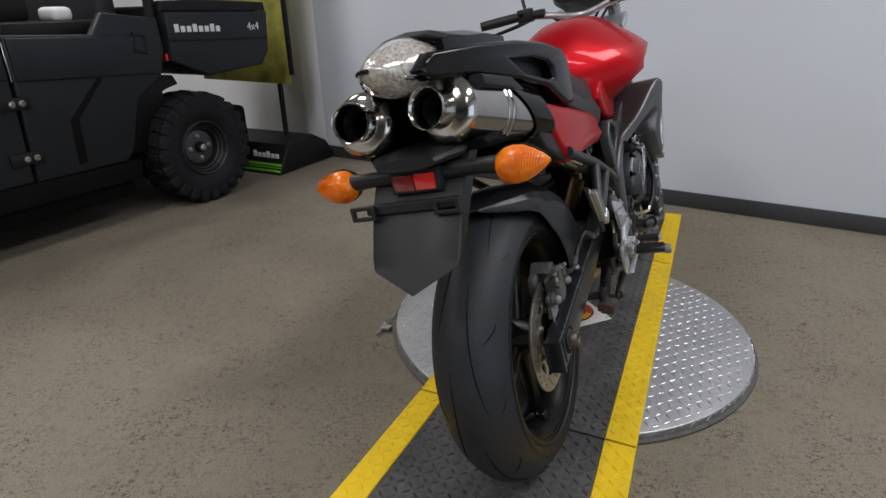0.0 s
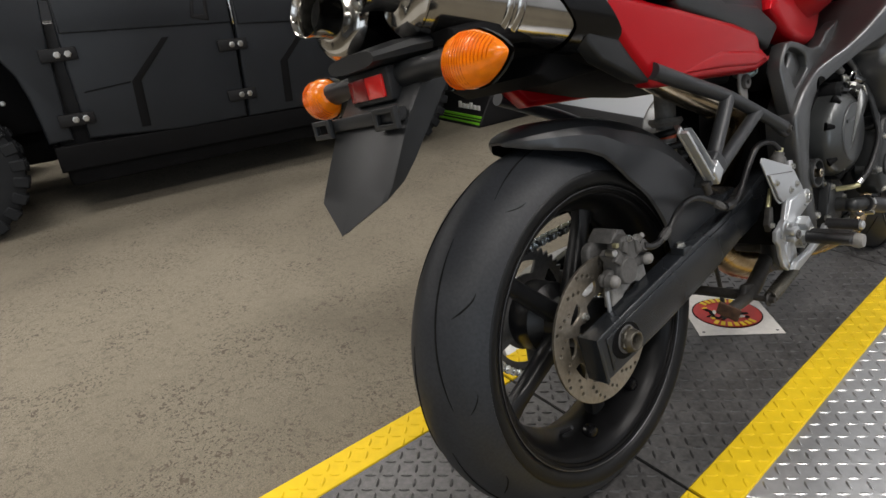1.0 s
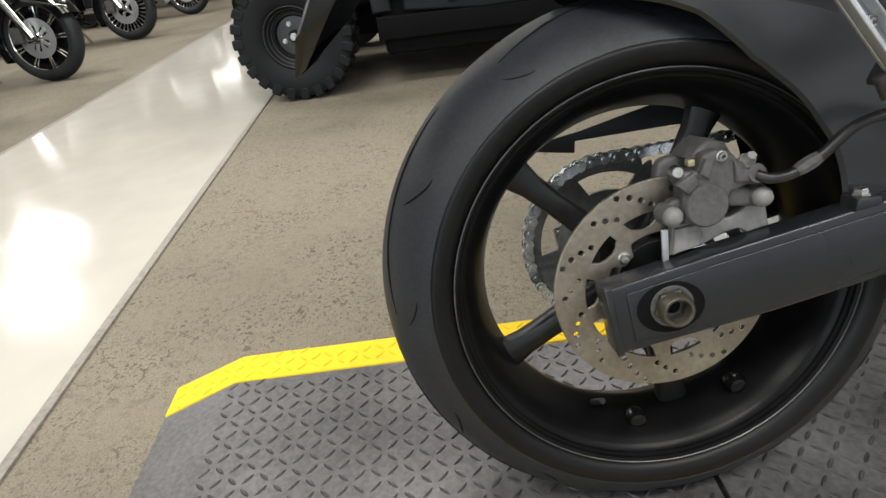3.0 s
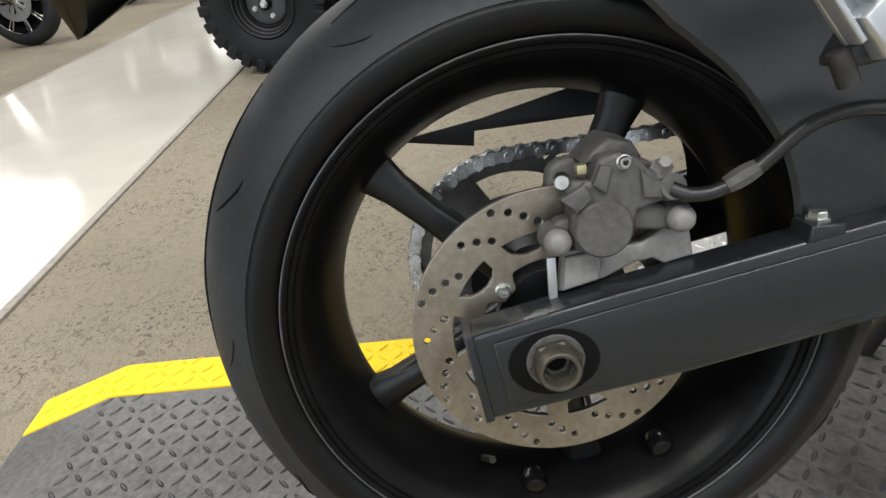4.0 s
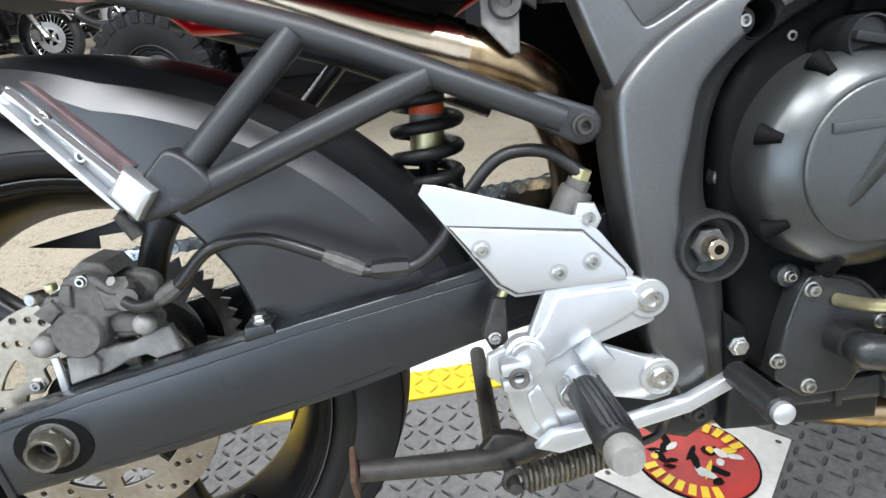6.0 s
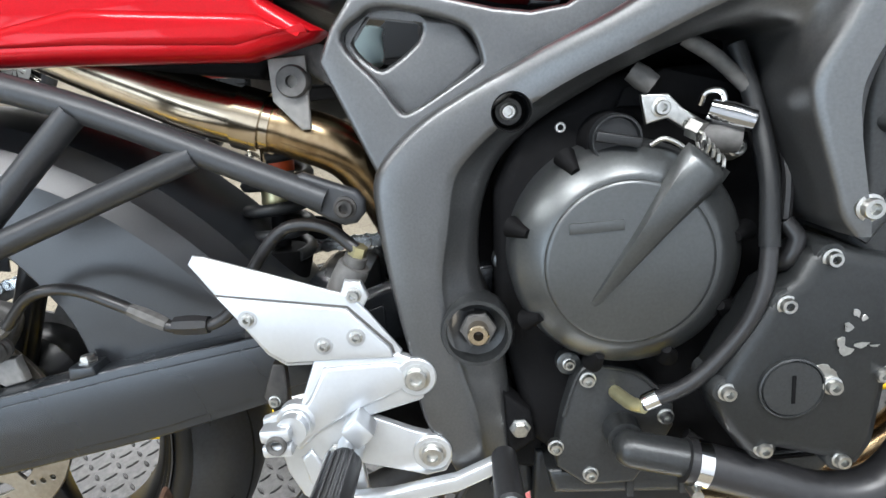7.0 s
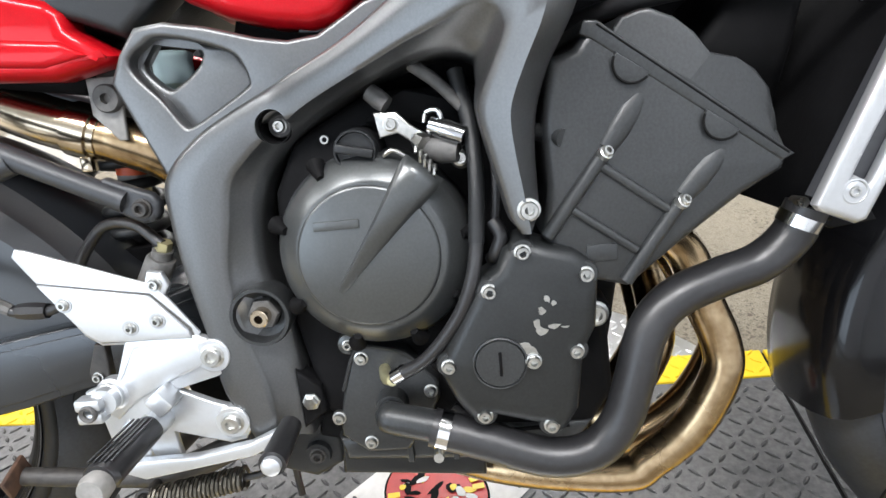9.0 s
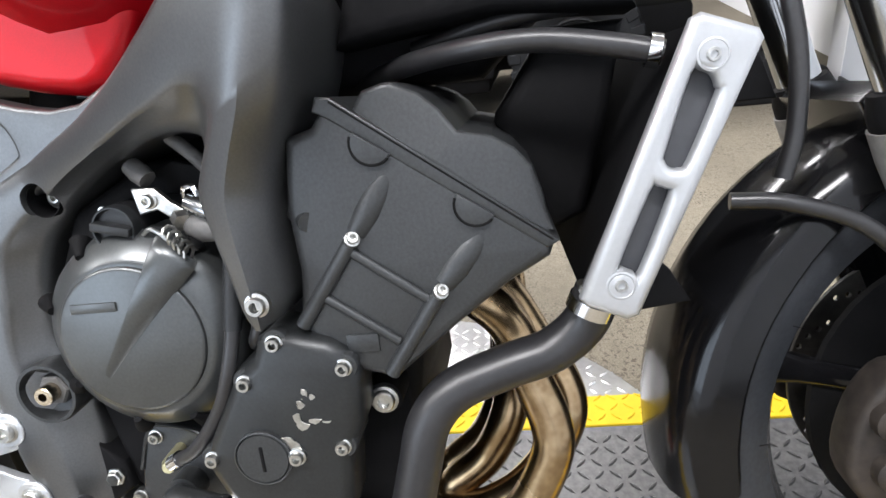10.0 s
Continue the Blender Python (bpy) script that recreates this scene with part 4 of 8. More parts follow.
def shock():
    top, low = Vector((0.0, 0.392, 0.640)), Vector((0.0, 0.368, 0.400))
    d = (low - top).normalized()
    body = part("shock_absorber", tube([top, top + d * 0.07], 0.020, 20, 1), DUSTY, bike, "rear shock absorber with black coil spring")
    part("top_seat", tube([top + d * 0.062, top + d * 0.070, top + d * 0.078], [0.030, 0.033, 0.026], 24, 1), DUSTY, body, "grey upper spring seat")
    part("damper_rod", tube([top + d * 0.130, low], 0.010, 16, 1), CASE, body)
    part("damper_body", tube([top + d * 0.070, top + d * 0.118], 0.0180, 24, 1), DUSTY, body)
    part("warning_label", tube([top + d * 0.084, top + d * 0.091], 0.0184, 24, 1), PAPER, body)
    part("warning_label", tube([top + d * 0.0912, top + d * 0.1020], 0.0184, 24, 1), LABELORANGE, body, "orange warning label band")
    part("damper_ring", tube([top + d * 0.110, top + d * 0.117], 0.0188, 24, 1), SILVER, body)
    part("zinc_sleeve", tube([top + d * 0.1172, top + d * 0.139], 0.0184, 24, 1), ZINC, body, "yellow zinc damper sleeve")
    part("bump_rod", tube([top + d * 0.139, top + d * 0.175], 0.0060, 12, 1), SILVER, body)
    side = d.orthogonal().normalized()
    across = d.cross(side)
    pts = [top + d * (0.074 + 0.118 * k / 90) + 0.0325 * (side * math.cos(1.2 + k / 90 * 2 * math.pi * 4.3) + across * math.sin(1.2 + k / 90 * 2 * math.pi * 4.3)) for k in range(91)]
    part("coil_spring", tube(pts, 0.0066, 12, 1), PLASTIC, body)
    part("lower_seat", tube([top + d * 0.186, top + d * 0.196, low], [0.036, 0.034, 0.024], 24, 1), CASE, body)
    part("lower_eye", lathe([(0, -0.02), (0.022, -0.02), (0.022, 0.02), (0, 0.02)], 20, Matrix.Translation(low)), CASE, body)


def main_frame():
    """Each row: outer edge, crease and opening edge of the spar, from its foot over the top and down the front leg."""
    rows = (((0.553, 0.285), (0.581, 0.287), (0.608, 0.276)), ((0.531, 0.336), (0.578, 0.336), (0.606, 0.323)), ((0.526, 0.390), (0.569, 0.378), (0.605, 0.366)),
            ((0.521, 0.425), (0.561, 0.424), (0.602, 0.410)), ((0.516, 0.467), (0.560, 0.457), (0.590, 0.448)), ((0.513, 0.507), (0.569, 0.498), (0.592, 0.492)),
            ((0.516, 0.543), (0.577, 0.533), (0.601, 0.524)), ((0.547, 0.575), (0.592, 0.552), (0.614, 0.546)), ((0.592, 0.599), (0.619, 0.573), (0.640, 0.569)),
            ((0.649, 0.623), (0.659, 0.595), (0.671, 0.587)), ((0.693, 0.640), (0.702, 0.613), (0.709, 0.605)), ((0.737, 0.664), (0.744, 0.630), (0.744, 0.617)),
            ((0.775, 0.690), (0.774, 0.640), (0.769, 0.621)), ((0.815, 0.718), (0.795, 0.648), (0.784, 0.620)), ((0.855, 0.730), (0.810, 0.647), (0.793, 0.617)),
            ((0.880, 0.700), (0.816, 0.637), (0.796, 0.614)), ((0.871, 0.648), (0.816, 0.627), (0.796, 0.606)), ((0.852, 0.607), (0.808, 0.609), (0.796, 0.598)),
            ((0.844, 0.585), (0.798, 0.589), (0.794, 0.585)), ((0.840, 0.568), (0.795, 0.575), (0.794, 0.574)), ((0.838, 0.545), (0.800, 0.551), (0.799, 0.549)),
            ((0.838, 0.517), (0.808, 0.520), (0.807, 0.516)), ((0.838, 0.500), (0.813, 0.499), (0.812, 0.496)), ((0.833, 0.488), (0.820, 0.487), (0.820, 0.486)))
    lines = [curve_through([(0, *row[k]) for row in rows], 4) for k in range(3)]

    def spar(sign, inner, wide):
        rings = []
        for i, (one, two, three) in enumerate(zip(*lines)):
            turn = min(1.0, max(0.0, (i - 58) / 10))
            face = lambda q: wide + max(0.0, q.y - 0.62) * 0.40
            back = one.lerp(two, 0.04)
            ring = [Vector((inner, back.y, back.z))]
            for f, lift in ((0.0, -0.012), (0.02, -0.005), (0.06, -0.001), (0.15, 0.001), (0.5, 0.002), (0.85, 0.0012), (0.97, 0.0003), (1.0, -0.0012)):
                q = one.lerp(two, f)
                ring.append(Vector((face(q) + lift - turn * 0.045 * max(0.0, 0.42 - f) ** 1.3 / 0.32, q.y, q.z)))
            for f, lift in ((0.10, -0.0045), (0.6, -0.0125), (0.92, -0.0180), (1.0, -0.0235)):
                q = two.lerp(three, f)
                ring.append(Vector((face(q) + lift, q.y, q.z)))
            ring.append(Vector((inner, three.y, three.z)))
            rings.append([Vector((sign * q.x, q.y, q.z)) for q in ring])
        return loft(rings)

    body = spar(1, 0.130, 0.188)
    well_hole = lathe([(0, 0.158), (0.0148, 0.158), (0.0152, 0.21), (0, 0.21)], 40, Matrix.Translation((0, 0.6225, 0.5795)))
    frame_ = part("main_frame", carve(body, well_hole), FRAMEGREY, bike, "satin dark grey cast aluminium twin-spar frame", 50)
    part("left_spar", spar(-1, 0.130, 0.170), FRAMEGREY, frame_, "", 50).location.y = 0.04
    # Two added black panels close gaps where bright floor would show.
    part("gap_panel", slab([(0.462, 0.640), (0.610, 0.630), (0.590, 0.480), (0.540, 0.508), (0.508, 0.548)], -0.062, -0.045, 0.004), CASE, frame_, "added black panel that closes a gap behind the frame")
    part("gap_panel", slab([(0.572, 0.535), (0.632, 0.545), (0.640, 0.420), (0.585, 0.420)], 0.092, 0.112, 0.004), CASE, frame_, "added black panel that closes a gap behind the frame")
    part("stand_bracket", slab([(0.516, 0.300), (0.606, 0.300), (0.622, 0.266), (0.624, 0.216), (0.588, 0.197), (0.552, 0.209), (0.518, 0.236)], 0.100, 0.130, 0.008, res=3), PLASTIC, frame_, "black cast stand bracket below the frame")
    for y, z in ((0.590, 0.266), (0.595, 0.230)):
        part("bracket_boss", lathe([(0, 0.128), (0.0145, 0.128), (0.0135, 0.137), (0, 0.137)], 24, Matrix.Translation((0, y, z))), PLASTIC, frame_)
        bolt(BLACKBOLT, 0.137, y, z, frame_)
    arm = [(0.484, 0.629), (0.514, 0.550), (0.522, 0.530), (0.586, 0.570), (0.663, 0.612), (0.735, 0.650), (0.775, 0.690), (0.709, 0.673), (0.689, 0.662), (0.668, 0.651), (0.642, 0.649), (0.616, 0.654), (0.574, 0.667), (0.539, 0.674), (0.513, 0.672), (0.496, 0.652)]
    pocket = [(0.503, 0.642), (0.520, 0.658), (0.532, 0.662), (0.558, 0.657), (0.590, 0.645), (0.600, 0.635), (0.604, 0.619), (0.600, 0.614), (0.582, 0.604), (0.548, 0.587), (0.539, 0.591), (0.527, 0.610)]
    soft = lambda ring: [(q.x, q.y) for q in curve_through([(y, z, 0) for y, z in ring], 4, True)]
    mount = part("mount_arm", slab(arm, 0.150, 0.177, 0.0045, [soft(pocket)], res=3), FRAMEGREY, frame_, "", 50)
    window = [(0.509, 0.640), (0.526, 0.621), (0.538, 0.624), (0.552, 0.633), (0.560, 0.641), (0.559, 0.651), (0.530, 0.660), (0.518, 0.655)]
    part("pocket_floor", slab([(0.500, 0.640), (0.520, 0.664), (0.590, 0.650), (0.608, 0.620), (0.580, 0.598), (0.545, 0.580), (0.520, 0.605)], 0.148, 0.163, 0.005, [soft(window)], res=3), FRAMEGREY, mount, "", 50)
    part("pivot_boss", lathe([(0.0155, 0.165), (0.0275, 0.165), (0.0290, 0.191), (0.0275, 0.195), (0.0245, 0.195), (0.0230, 0.182), (0.0155, 0.179)], 40, Matrix.Translation((0, 0.583, 0.4125)), closed=True), ENGINE, frame_)
    # Well floors and linings are near-black; their shade is in the colour.
    part("pivot_well", lathe([(0, 0.176), (0.0225, 0.176)], 32, Matrix.Translation((0, 0.583, 0.4125))), CASE, frame_)
    part("pivot_nut", lathe([(0, 0.17), (0.0150, 0.17), (0.0150, 0.186), (0.0135, 0.188), (0, 0.188)], 6, Matrix.Translation((0, 0.584, 0.4125))), CALIPERGREY, frame_, "dark hex pivot nut", smooth=20)
    part("pivot_shaft", lathe([(0.004, 0.18), (0.0085, 0.18), (0.0085, 0.199), (0.0075, 0.2), (0.004, 0.2)], 24, Matrix.Translation((0, 0.584, 0.4125)), closed=True), STAINLESS, frame_)
    well = part("frame_bolt_well", lathe([(0, 0.1575), (0.0146, 0.1575), (0.0146, 0.1840), (0.0138, 0.1840), (0.0130, 0.1600), (0, 0.1600)], 40, Matrix.Translation((0, 0.6225, 0.5795))), CASE, frame_, "round black bolt well")
    bolt(SOCKET, 0.1665, 0.6218, 0.5795, well)
    part("bolt_collar", lathe([(0, 0.1600), (0.0105, 0.1600), (0.0100, 0.1668), (0, 0.1668)], 24, Matrix.Translation((0, 0.6218, 0.5795))), CALIPERGREY, well)
    bolt(FRAMEBOLT, 0.2695, 0.826, 0.505, frame_)
    part("lower_lug", slab([(0.600, 0.285), (0.625, 0.302), (0.622, 0.33), (0.600, 0.350)], 0.15, 0.176, 0.005), CASE, frame_)
    bolt(HEXBOLT, 0.177, 0.612, 0.316, frame_)
    # Widened across the bike as a dark filler against the bright floor behind.
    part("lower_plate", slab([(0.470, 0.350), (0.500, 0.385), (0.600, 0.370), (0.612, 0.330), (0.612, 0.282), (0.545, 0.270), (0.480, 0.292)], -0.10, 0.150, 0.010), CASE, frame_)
    part("mount_eye", lathe([(0.005, 0.106), (0.0135, 0.106), (0.0135, 0.119), (0.012, 0.121), (0.005, 0.121)], 28, Matrix.Translation((0, 0.450, 0.6200)), closed=True), CALIPERGREY, frame_, "pale rubber-cushioned mounting eye").location.x = 0.0125
    part("hanger_tab", slab([(0.431, 0.640), (0.463, 0.640), (0.4590, 0.580), (0.4510, 0.580), (0.4300, 0.606)], 0.1225, 0.1270, 0.0015), DUSTY, frame_, "pale grey exhaust hanger tab")
    bolt(SMALLSOCKET, 0.120, 0.450, 0.6200, frame_)
    part("eye_tab", slab([(0.433, 0.650), (0.458, 0.655), (0.482, 0.645), (0.478, 0.613), (0.450, 0.634), (0.436, 0.638)], 0.110, 0.116, 0.002), CALIPERGREY, frame_)
    part("headstock", tube([(0.03, 1.02, 0.93), (0.03, 1.08, 0.80)], 0.04, 20, 1), FRAMEGREY, frame_)
    return frame_


def subframe():
    rail = part("subframe", tube([(0.160, 0.10, 0.685), (0.165, 0.20, 0.648), (0.170, 0.30, 0.611), (0.177, 0.42, 0.554), (0.178, 0.475, 0.527)], [0.0122, 0.0118, 0.0112, 0.0105, 0.0105], 14, 4), TUBEGREY, bike, "satin black tubular rear subframe")
    part("rail_end", slab([(0.448, 0.547), (0.460, 0.550), (0.474, 0.5435), (0.490, 0.5365), (0.500, 0.5325), (0.5055, 0.524), (0.5045, 0.514), (0.497, 0.5065), (0.487, 0.5055), (0.476, 0.511), (0.462, 0.520), (0.447, 0.530)], 0.168, 0.181, 0.0045, res=3), TUBEGREY, rail)
    bolt(BLACKBOLT, 0.182, 0.490, 0.520, rail)
    part("brace", tube([(0.172, 0.288, 0.612), (0.188, 0.178, 0.512)], 0.0112, 14, 1), TUBEGREY, rail)
    part("brace", tube([(0.176, 0.378, 0.571), (0.19, 0.186, 0.508)], 0.0108, 14, 1), TUBEGREY, rail)
    part("brace_foot", slab([(0.150, 0.498), (0.182, 0.500), (0.215, 0.512), (0.212, 0.528), (0.192, 0.546), (0.176, 0.536), (0.160, 0.520)], 0.175, 0.200, 0.005, smooth=True), TUBEGREY, rail)
    part("left_rail", tube([(-0.160, 0.10, 0.685), (-0.165, 0.20, 0.648), (-0.170, 0.30, 0.611), (-0.178, 0.475, 0.527)], 0.0125, 12, 4), TUBEGREY, rail)
    part("left_brace", tube([(-0.174, 0.29, 0.612), (-0.188, 0.178, 0.512)], 0.011, 12, 1), TUBEGREY, rail)
    # folded passenger peg
    peg = part("passenger_footrest", slab([(0.090, 0.593), (0.098, 0.601), (0.106, 0.594), (0.170, 0.516), (0.158, 0.503), (0.152, 0.509)], 0.192, 0.1965, 0.0012), SILVER, bike, "folded bright alloy passenger footrest")
    part("outer_lip", slab([(0.102, 0.5985), (0.106, 0.594), (0.170, 0.516), (0.166, 0.514)], 0.1965, 0.210, 0.0012), SILVER, peg)
    part("inner_lip", slab([(0.090, 0.593), (0.094, 0.596), (0.155, 0.511), (0.152, 0.509)], 0.1965, 0.209, 0.0012), SILVER, peg)
    part("end_block", slab([(0.149, 0.522), (0.164, 0.538), (0.180, 0.519), (0.164, 0.500)], 0.192, 0.212, 0.004), SILVER, peg)
    part("rubber_pad", slab([(0.103, 0.604), (0.110, 0.600), (0.163, 0.537), (0.155, 0.530)], 0.180, 0.191, 0.002), PADGREY, peg, "grey rubber edge tinted pink for a red reflection")
    for y, z in ((0.115, 0.577), (0.135, 0.549)):
        bolt(SMALLSOCKET, 0.198, y, z, peg)
    part("hinge_bolt", lathe([(0, -0.012), (0.006, -0.010), (0.006, 0.010), (0, 0.010)], 12, aim((0.196, 0.152, 0.497), (0, 0.4, -0.9))), GRIMY, peg)


def rider_controls():
    plate = part("footrest_bracket", slab([(0.394, 0.330), (0.396, 0.348), (0.415, 0.354), (0.432, 0.362), (0.448, 0.398), (0.518, 0.398), (0.532, 0.392), (0.547, 0.380), (0.546, 0.362), (0.530, 0.355), (0.487, 0.344),
                                      (0.521, 0.328), (0.549, 0.318), (0.556, 0.303), (0.546, 0.287), (0.530, 0.284), (0.475, 0.300), (0.478, 0.268), (0.455, 0.256), (0.437, 0.258), (0.420, 0.272), (0.410, 0.296), (0.407, 0.318)], 0.180, 0.189, 0.002), SILVER, bike, "satin silver cast footrest bracket")
    part("heel_guard", slab([(0.359, 0.487), (0.364, 0.494), (0.373, 0.492), (0.485, 0.450), (0.497, 0.436), (0.521, 0.400), (0.516, 0.391), (0.424, 0.394), (0.410, 0.405)], 0.183, 0.1865, 0.0012), SILVER, plate, "silver heel guard plate")
    part("guard_panel", slab([(0.379, 0.459), (0.481, 0.4405), (0.512, 0.405), (0.514, 0.396), (0.426, 0.3985), (0.413, 0.408)], 0.1862, 0.1915, 0.0018), SILVER, plate)
    part("panel_gap", slab([(0.3765, 0.4605), (0.482, 0.4420), (0.514, 0.4055), (0.516, 0.3945), (0.425, 0.3965), (0.4110, 0.4070)], 0.1860, 0.1868, 0.0002, res=0), CALIPERGREY, plate)
    for y, z in ((0.401, 0.439), (0.459, 0.4115), (0.486, 0.4165)):
        part("screw_ring", lathe([(0.0052, 0.1905), (0.0078, 0.1905), (0.0076, 0.1922), (0.0056, 0.1922)], 24, Matrix.Translation((0, y, z)), closed=True), GUARDALU, plate)
        bolt(SMALLSOCKET, 0.1918, y, z, plate)
    for y, z in ((0.5305, 0.3775), (0.5365, 0.307)):
        part("bolt_boss", lathe([(0, 0.18), (0.0165, 0.18), (0.0165, 0.191), (0.0155, 0.192), (0.0, 0.192)], 32, Matrix.Translation((0, y, z))), SILVER, plate)
        bolt(BIGSOCKET, 0.1915, y, z, plate)
    part("bracket_rib", slab([(0.410, 0.330), (0.440, 0.366), (0.456, 0.392), (0.516, 0.392), (0.528, 0.372), (0.480, 0.352), (0.445, 0.335), (0.425, 0.318)], 0.186, 0.1925, 0.0035, res=3), SILVER, plate, smooth=60)
    part("bracket_rib", slab([(0.440, 0.264), (0.428, 0.285), (0.424, 0.310), (0.434, 0.318), (0.444, 0.300), (0.452, 0.272)], 0.186, 0.1915, 0.003, res=3), SILVER, plate, smooth=60)
    pivot = part("pedal_pivot", lathe([(0, 0.183), (0.0165, 0.183), (0.0165, 0.1925), (0.0150, 0.1935), (0.0135, 0.1945), (0.0135, 0.1985), (0.0125, 0.1995), (0.0125, 0.208), (0, 0.208)], 32, Matrix.Translation((0, 0.426, 0.346))), SILVER, plate, "turned alloy pedal pivot")
    for z0, z1 in ((0.3275, 0.3385), (0.3405, 0.3525)):
        part("pedal_clamp", box(0.200, 0.216, 0.402, 0.427, z0, z1, 0.003), SILVER, pivot, "split clamp block")
    part("clamp_bolt", lathe([(0.0045, 0.2155), (0.0085, 0.2155), (0.0082, 0.2185), (0.0072, 0.2195), (0.0045, 0.2180)], 20, Matrix.Translation((0, 0.4155, 0.3395)), closed=True), CALIPERGREY, pivot)
    part("hinge_block", box(0.188, 0.212, -0.010, 0.010, -0.011, 0.011, 0.003, m=Matrix.Translation((0, 0.480, 0.341)) @ pose(0, 0, 0, 38, 0, 0)), SILVER, plate, "alloy footrest hinge block")
    part("mount_ear", slab([(0.470, 0.437), (0.481, 0.462), (0.494, 0.460), (0.499, 0.447), (0.490, 0.432)], 0.176, 0.184, 0.002), SILVER, plate)
    bolt(SOCKET, 0.184, 0.487, 0.4495, plate)
    # rider's peg
    peg = part("rider_footrest", tube([(0.188, 0.468, 0.317), (0.215, 0.468, 0.317)], [0.012, 0.011], 14, 1), SILVER, bike, "rider footrest with ribbed rubber cover")
    rubber = loft([[(x, 0.467 + w * math.cos(q), 0.319 + 0.0125 * math.sin(q)) for q in (2 * math.pi * k / 16 for k in range(16))] for x, w in ((0.212, 0.012), (0.215, 0.015), (0.285, 0.0165), (0.289, 0.013))])
    cover = part("rubber_cover", rubber, HOSE, peg)
    for k in range(5):
        part("rib", tube([(0.217, 0.4575 + 0.0047 * k, 0.3315), (0.284, 0.4572 + 0.0049 * k, 0.3318)], 0.0012, 6, 1), HOSE, cover)
    part("tip", lathe([(0, 0.286), (0.012, 0.286), (0.0135, 0.296), (0.011, 0.303), (0, 0.304)], 20, Matrix.Translation((0, 0.467, 0.316))), DUSTY, peg)
    part("return_spring", tube([(0.196 + 0.0004 * k, 0.458 + 0.010 * math.cos(k * 0.9), 0.312 + 0.012 * math.sin(k * 0.9)) for k in range(36)], 0.0016, 6, 1), STEEL, peg)
    # brake pedal
    pedal = part("brake_pedal", slab([(0.425, 0.266), (0.440, 0.278), (0.50, 0.280), (0.555, 0.290), (0.592, 0.306), (0.600, 0.300), (0.592, 0.292), (0.556, 0.2765), (0.50, 0.267), (0.445, 0.258)], 0.193, 0.204, 0.0025), SILVER, bike, "silver cast rear brake pedal")
    part("toe_rubber", tube([(0.20, 0.596, 0.305), (0.258, 0.597, 0.303)], [0.0105, 0.012, 0.012], 16, 1), HOSE, pedal)
    part("toe_cap", lathe([(0, 0.257), (0.0085, 0.257), (0.0085, 0.263), (0.006, 0.265), (0, 0.265)], 20, Matrix.Translation((0, 0.597, 0.303))), SILVER, pedal)
    # master cylinder behind the guard
    mc = part("master_cylinder", tube([(0.166, 0.458, 0.418), (0.164, 0.466, 0.434), (0.162, 0.484, 0.464), (0.162, 0.487, 0.469)], [0.0105, 0.0135, 0.0140, 0.0125], 18, 3), CALIPERGREY, bike, "dusty grey rear brake master cylinder")
    part("push_rod", tube([(0.166, 0.459, 0.420), (0.166, 0.448, 0.398)], 0.005, 10, 1), GRIMY, mc)
    part("banjo_ring", lathe([(0.004, -0.004), (0.0095, -0.004), (0.0095, 0.004), (0.004, 0.004)], 20, aim((0.162, 0.488, 0.473), (0.1, 0.4, 0.9)), closed=True), CALIPERGREY, mc)
    part("banjo_bolt", lathe([(0, 0), (0.0075, 0), (0.0075, 0.009), (0, 0.009)], 6, aim((0.162, 0.4895, 0.4765), (0.1, 0.4, 0.9))), ZINC, mc, "yellow zinc banjo bolt")
    part("clevis", slab([(0.395, 0.362), (0.408, 0.392), (0.418, 0.390), (0.416, 0.352), (0.402, 0.346)], 0.165, 0.176, 0.002), GRIMY, mc)
    part("push_rod", tube([(0.168, 0.412, 0.385), (0.166, 0.435, 0.42)], 0.004, 8, 1), ZINC, mc)
    bolt(SMALLSOCKET, 0.177, 0.405, 0.358, mc)


rear_wheel()
chain_and_sprockets()
swingarm()
caliper()
hugger()
shock()
main_frame()
subframe()
rider_controls()


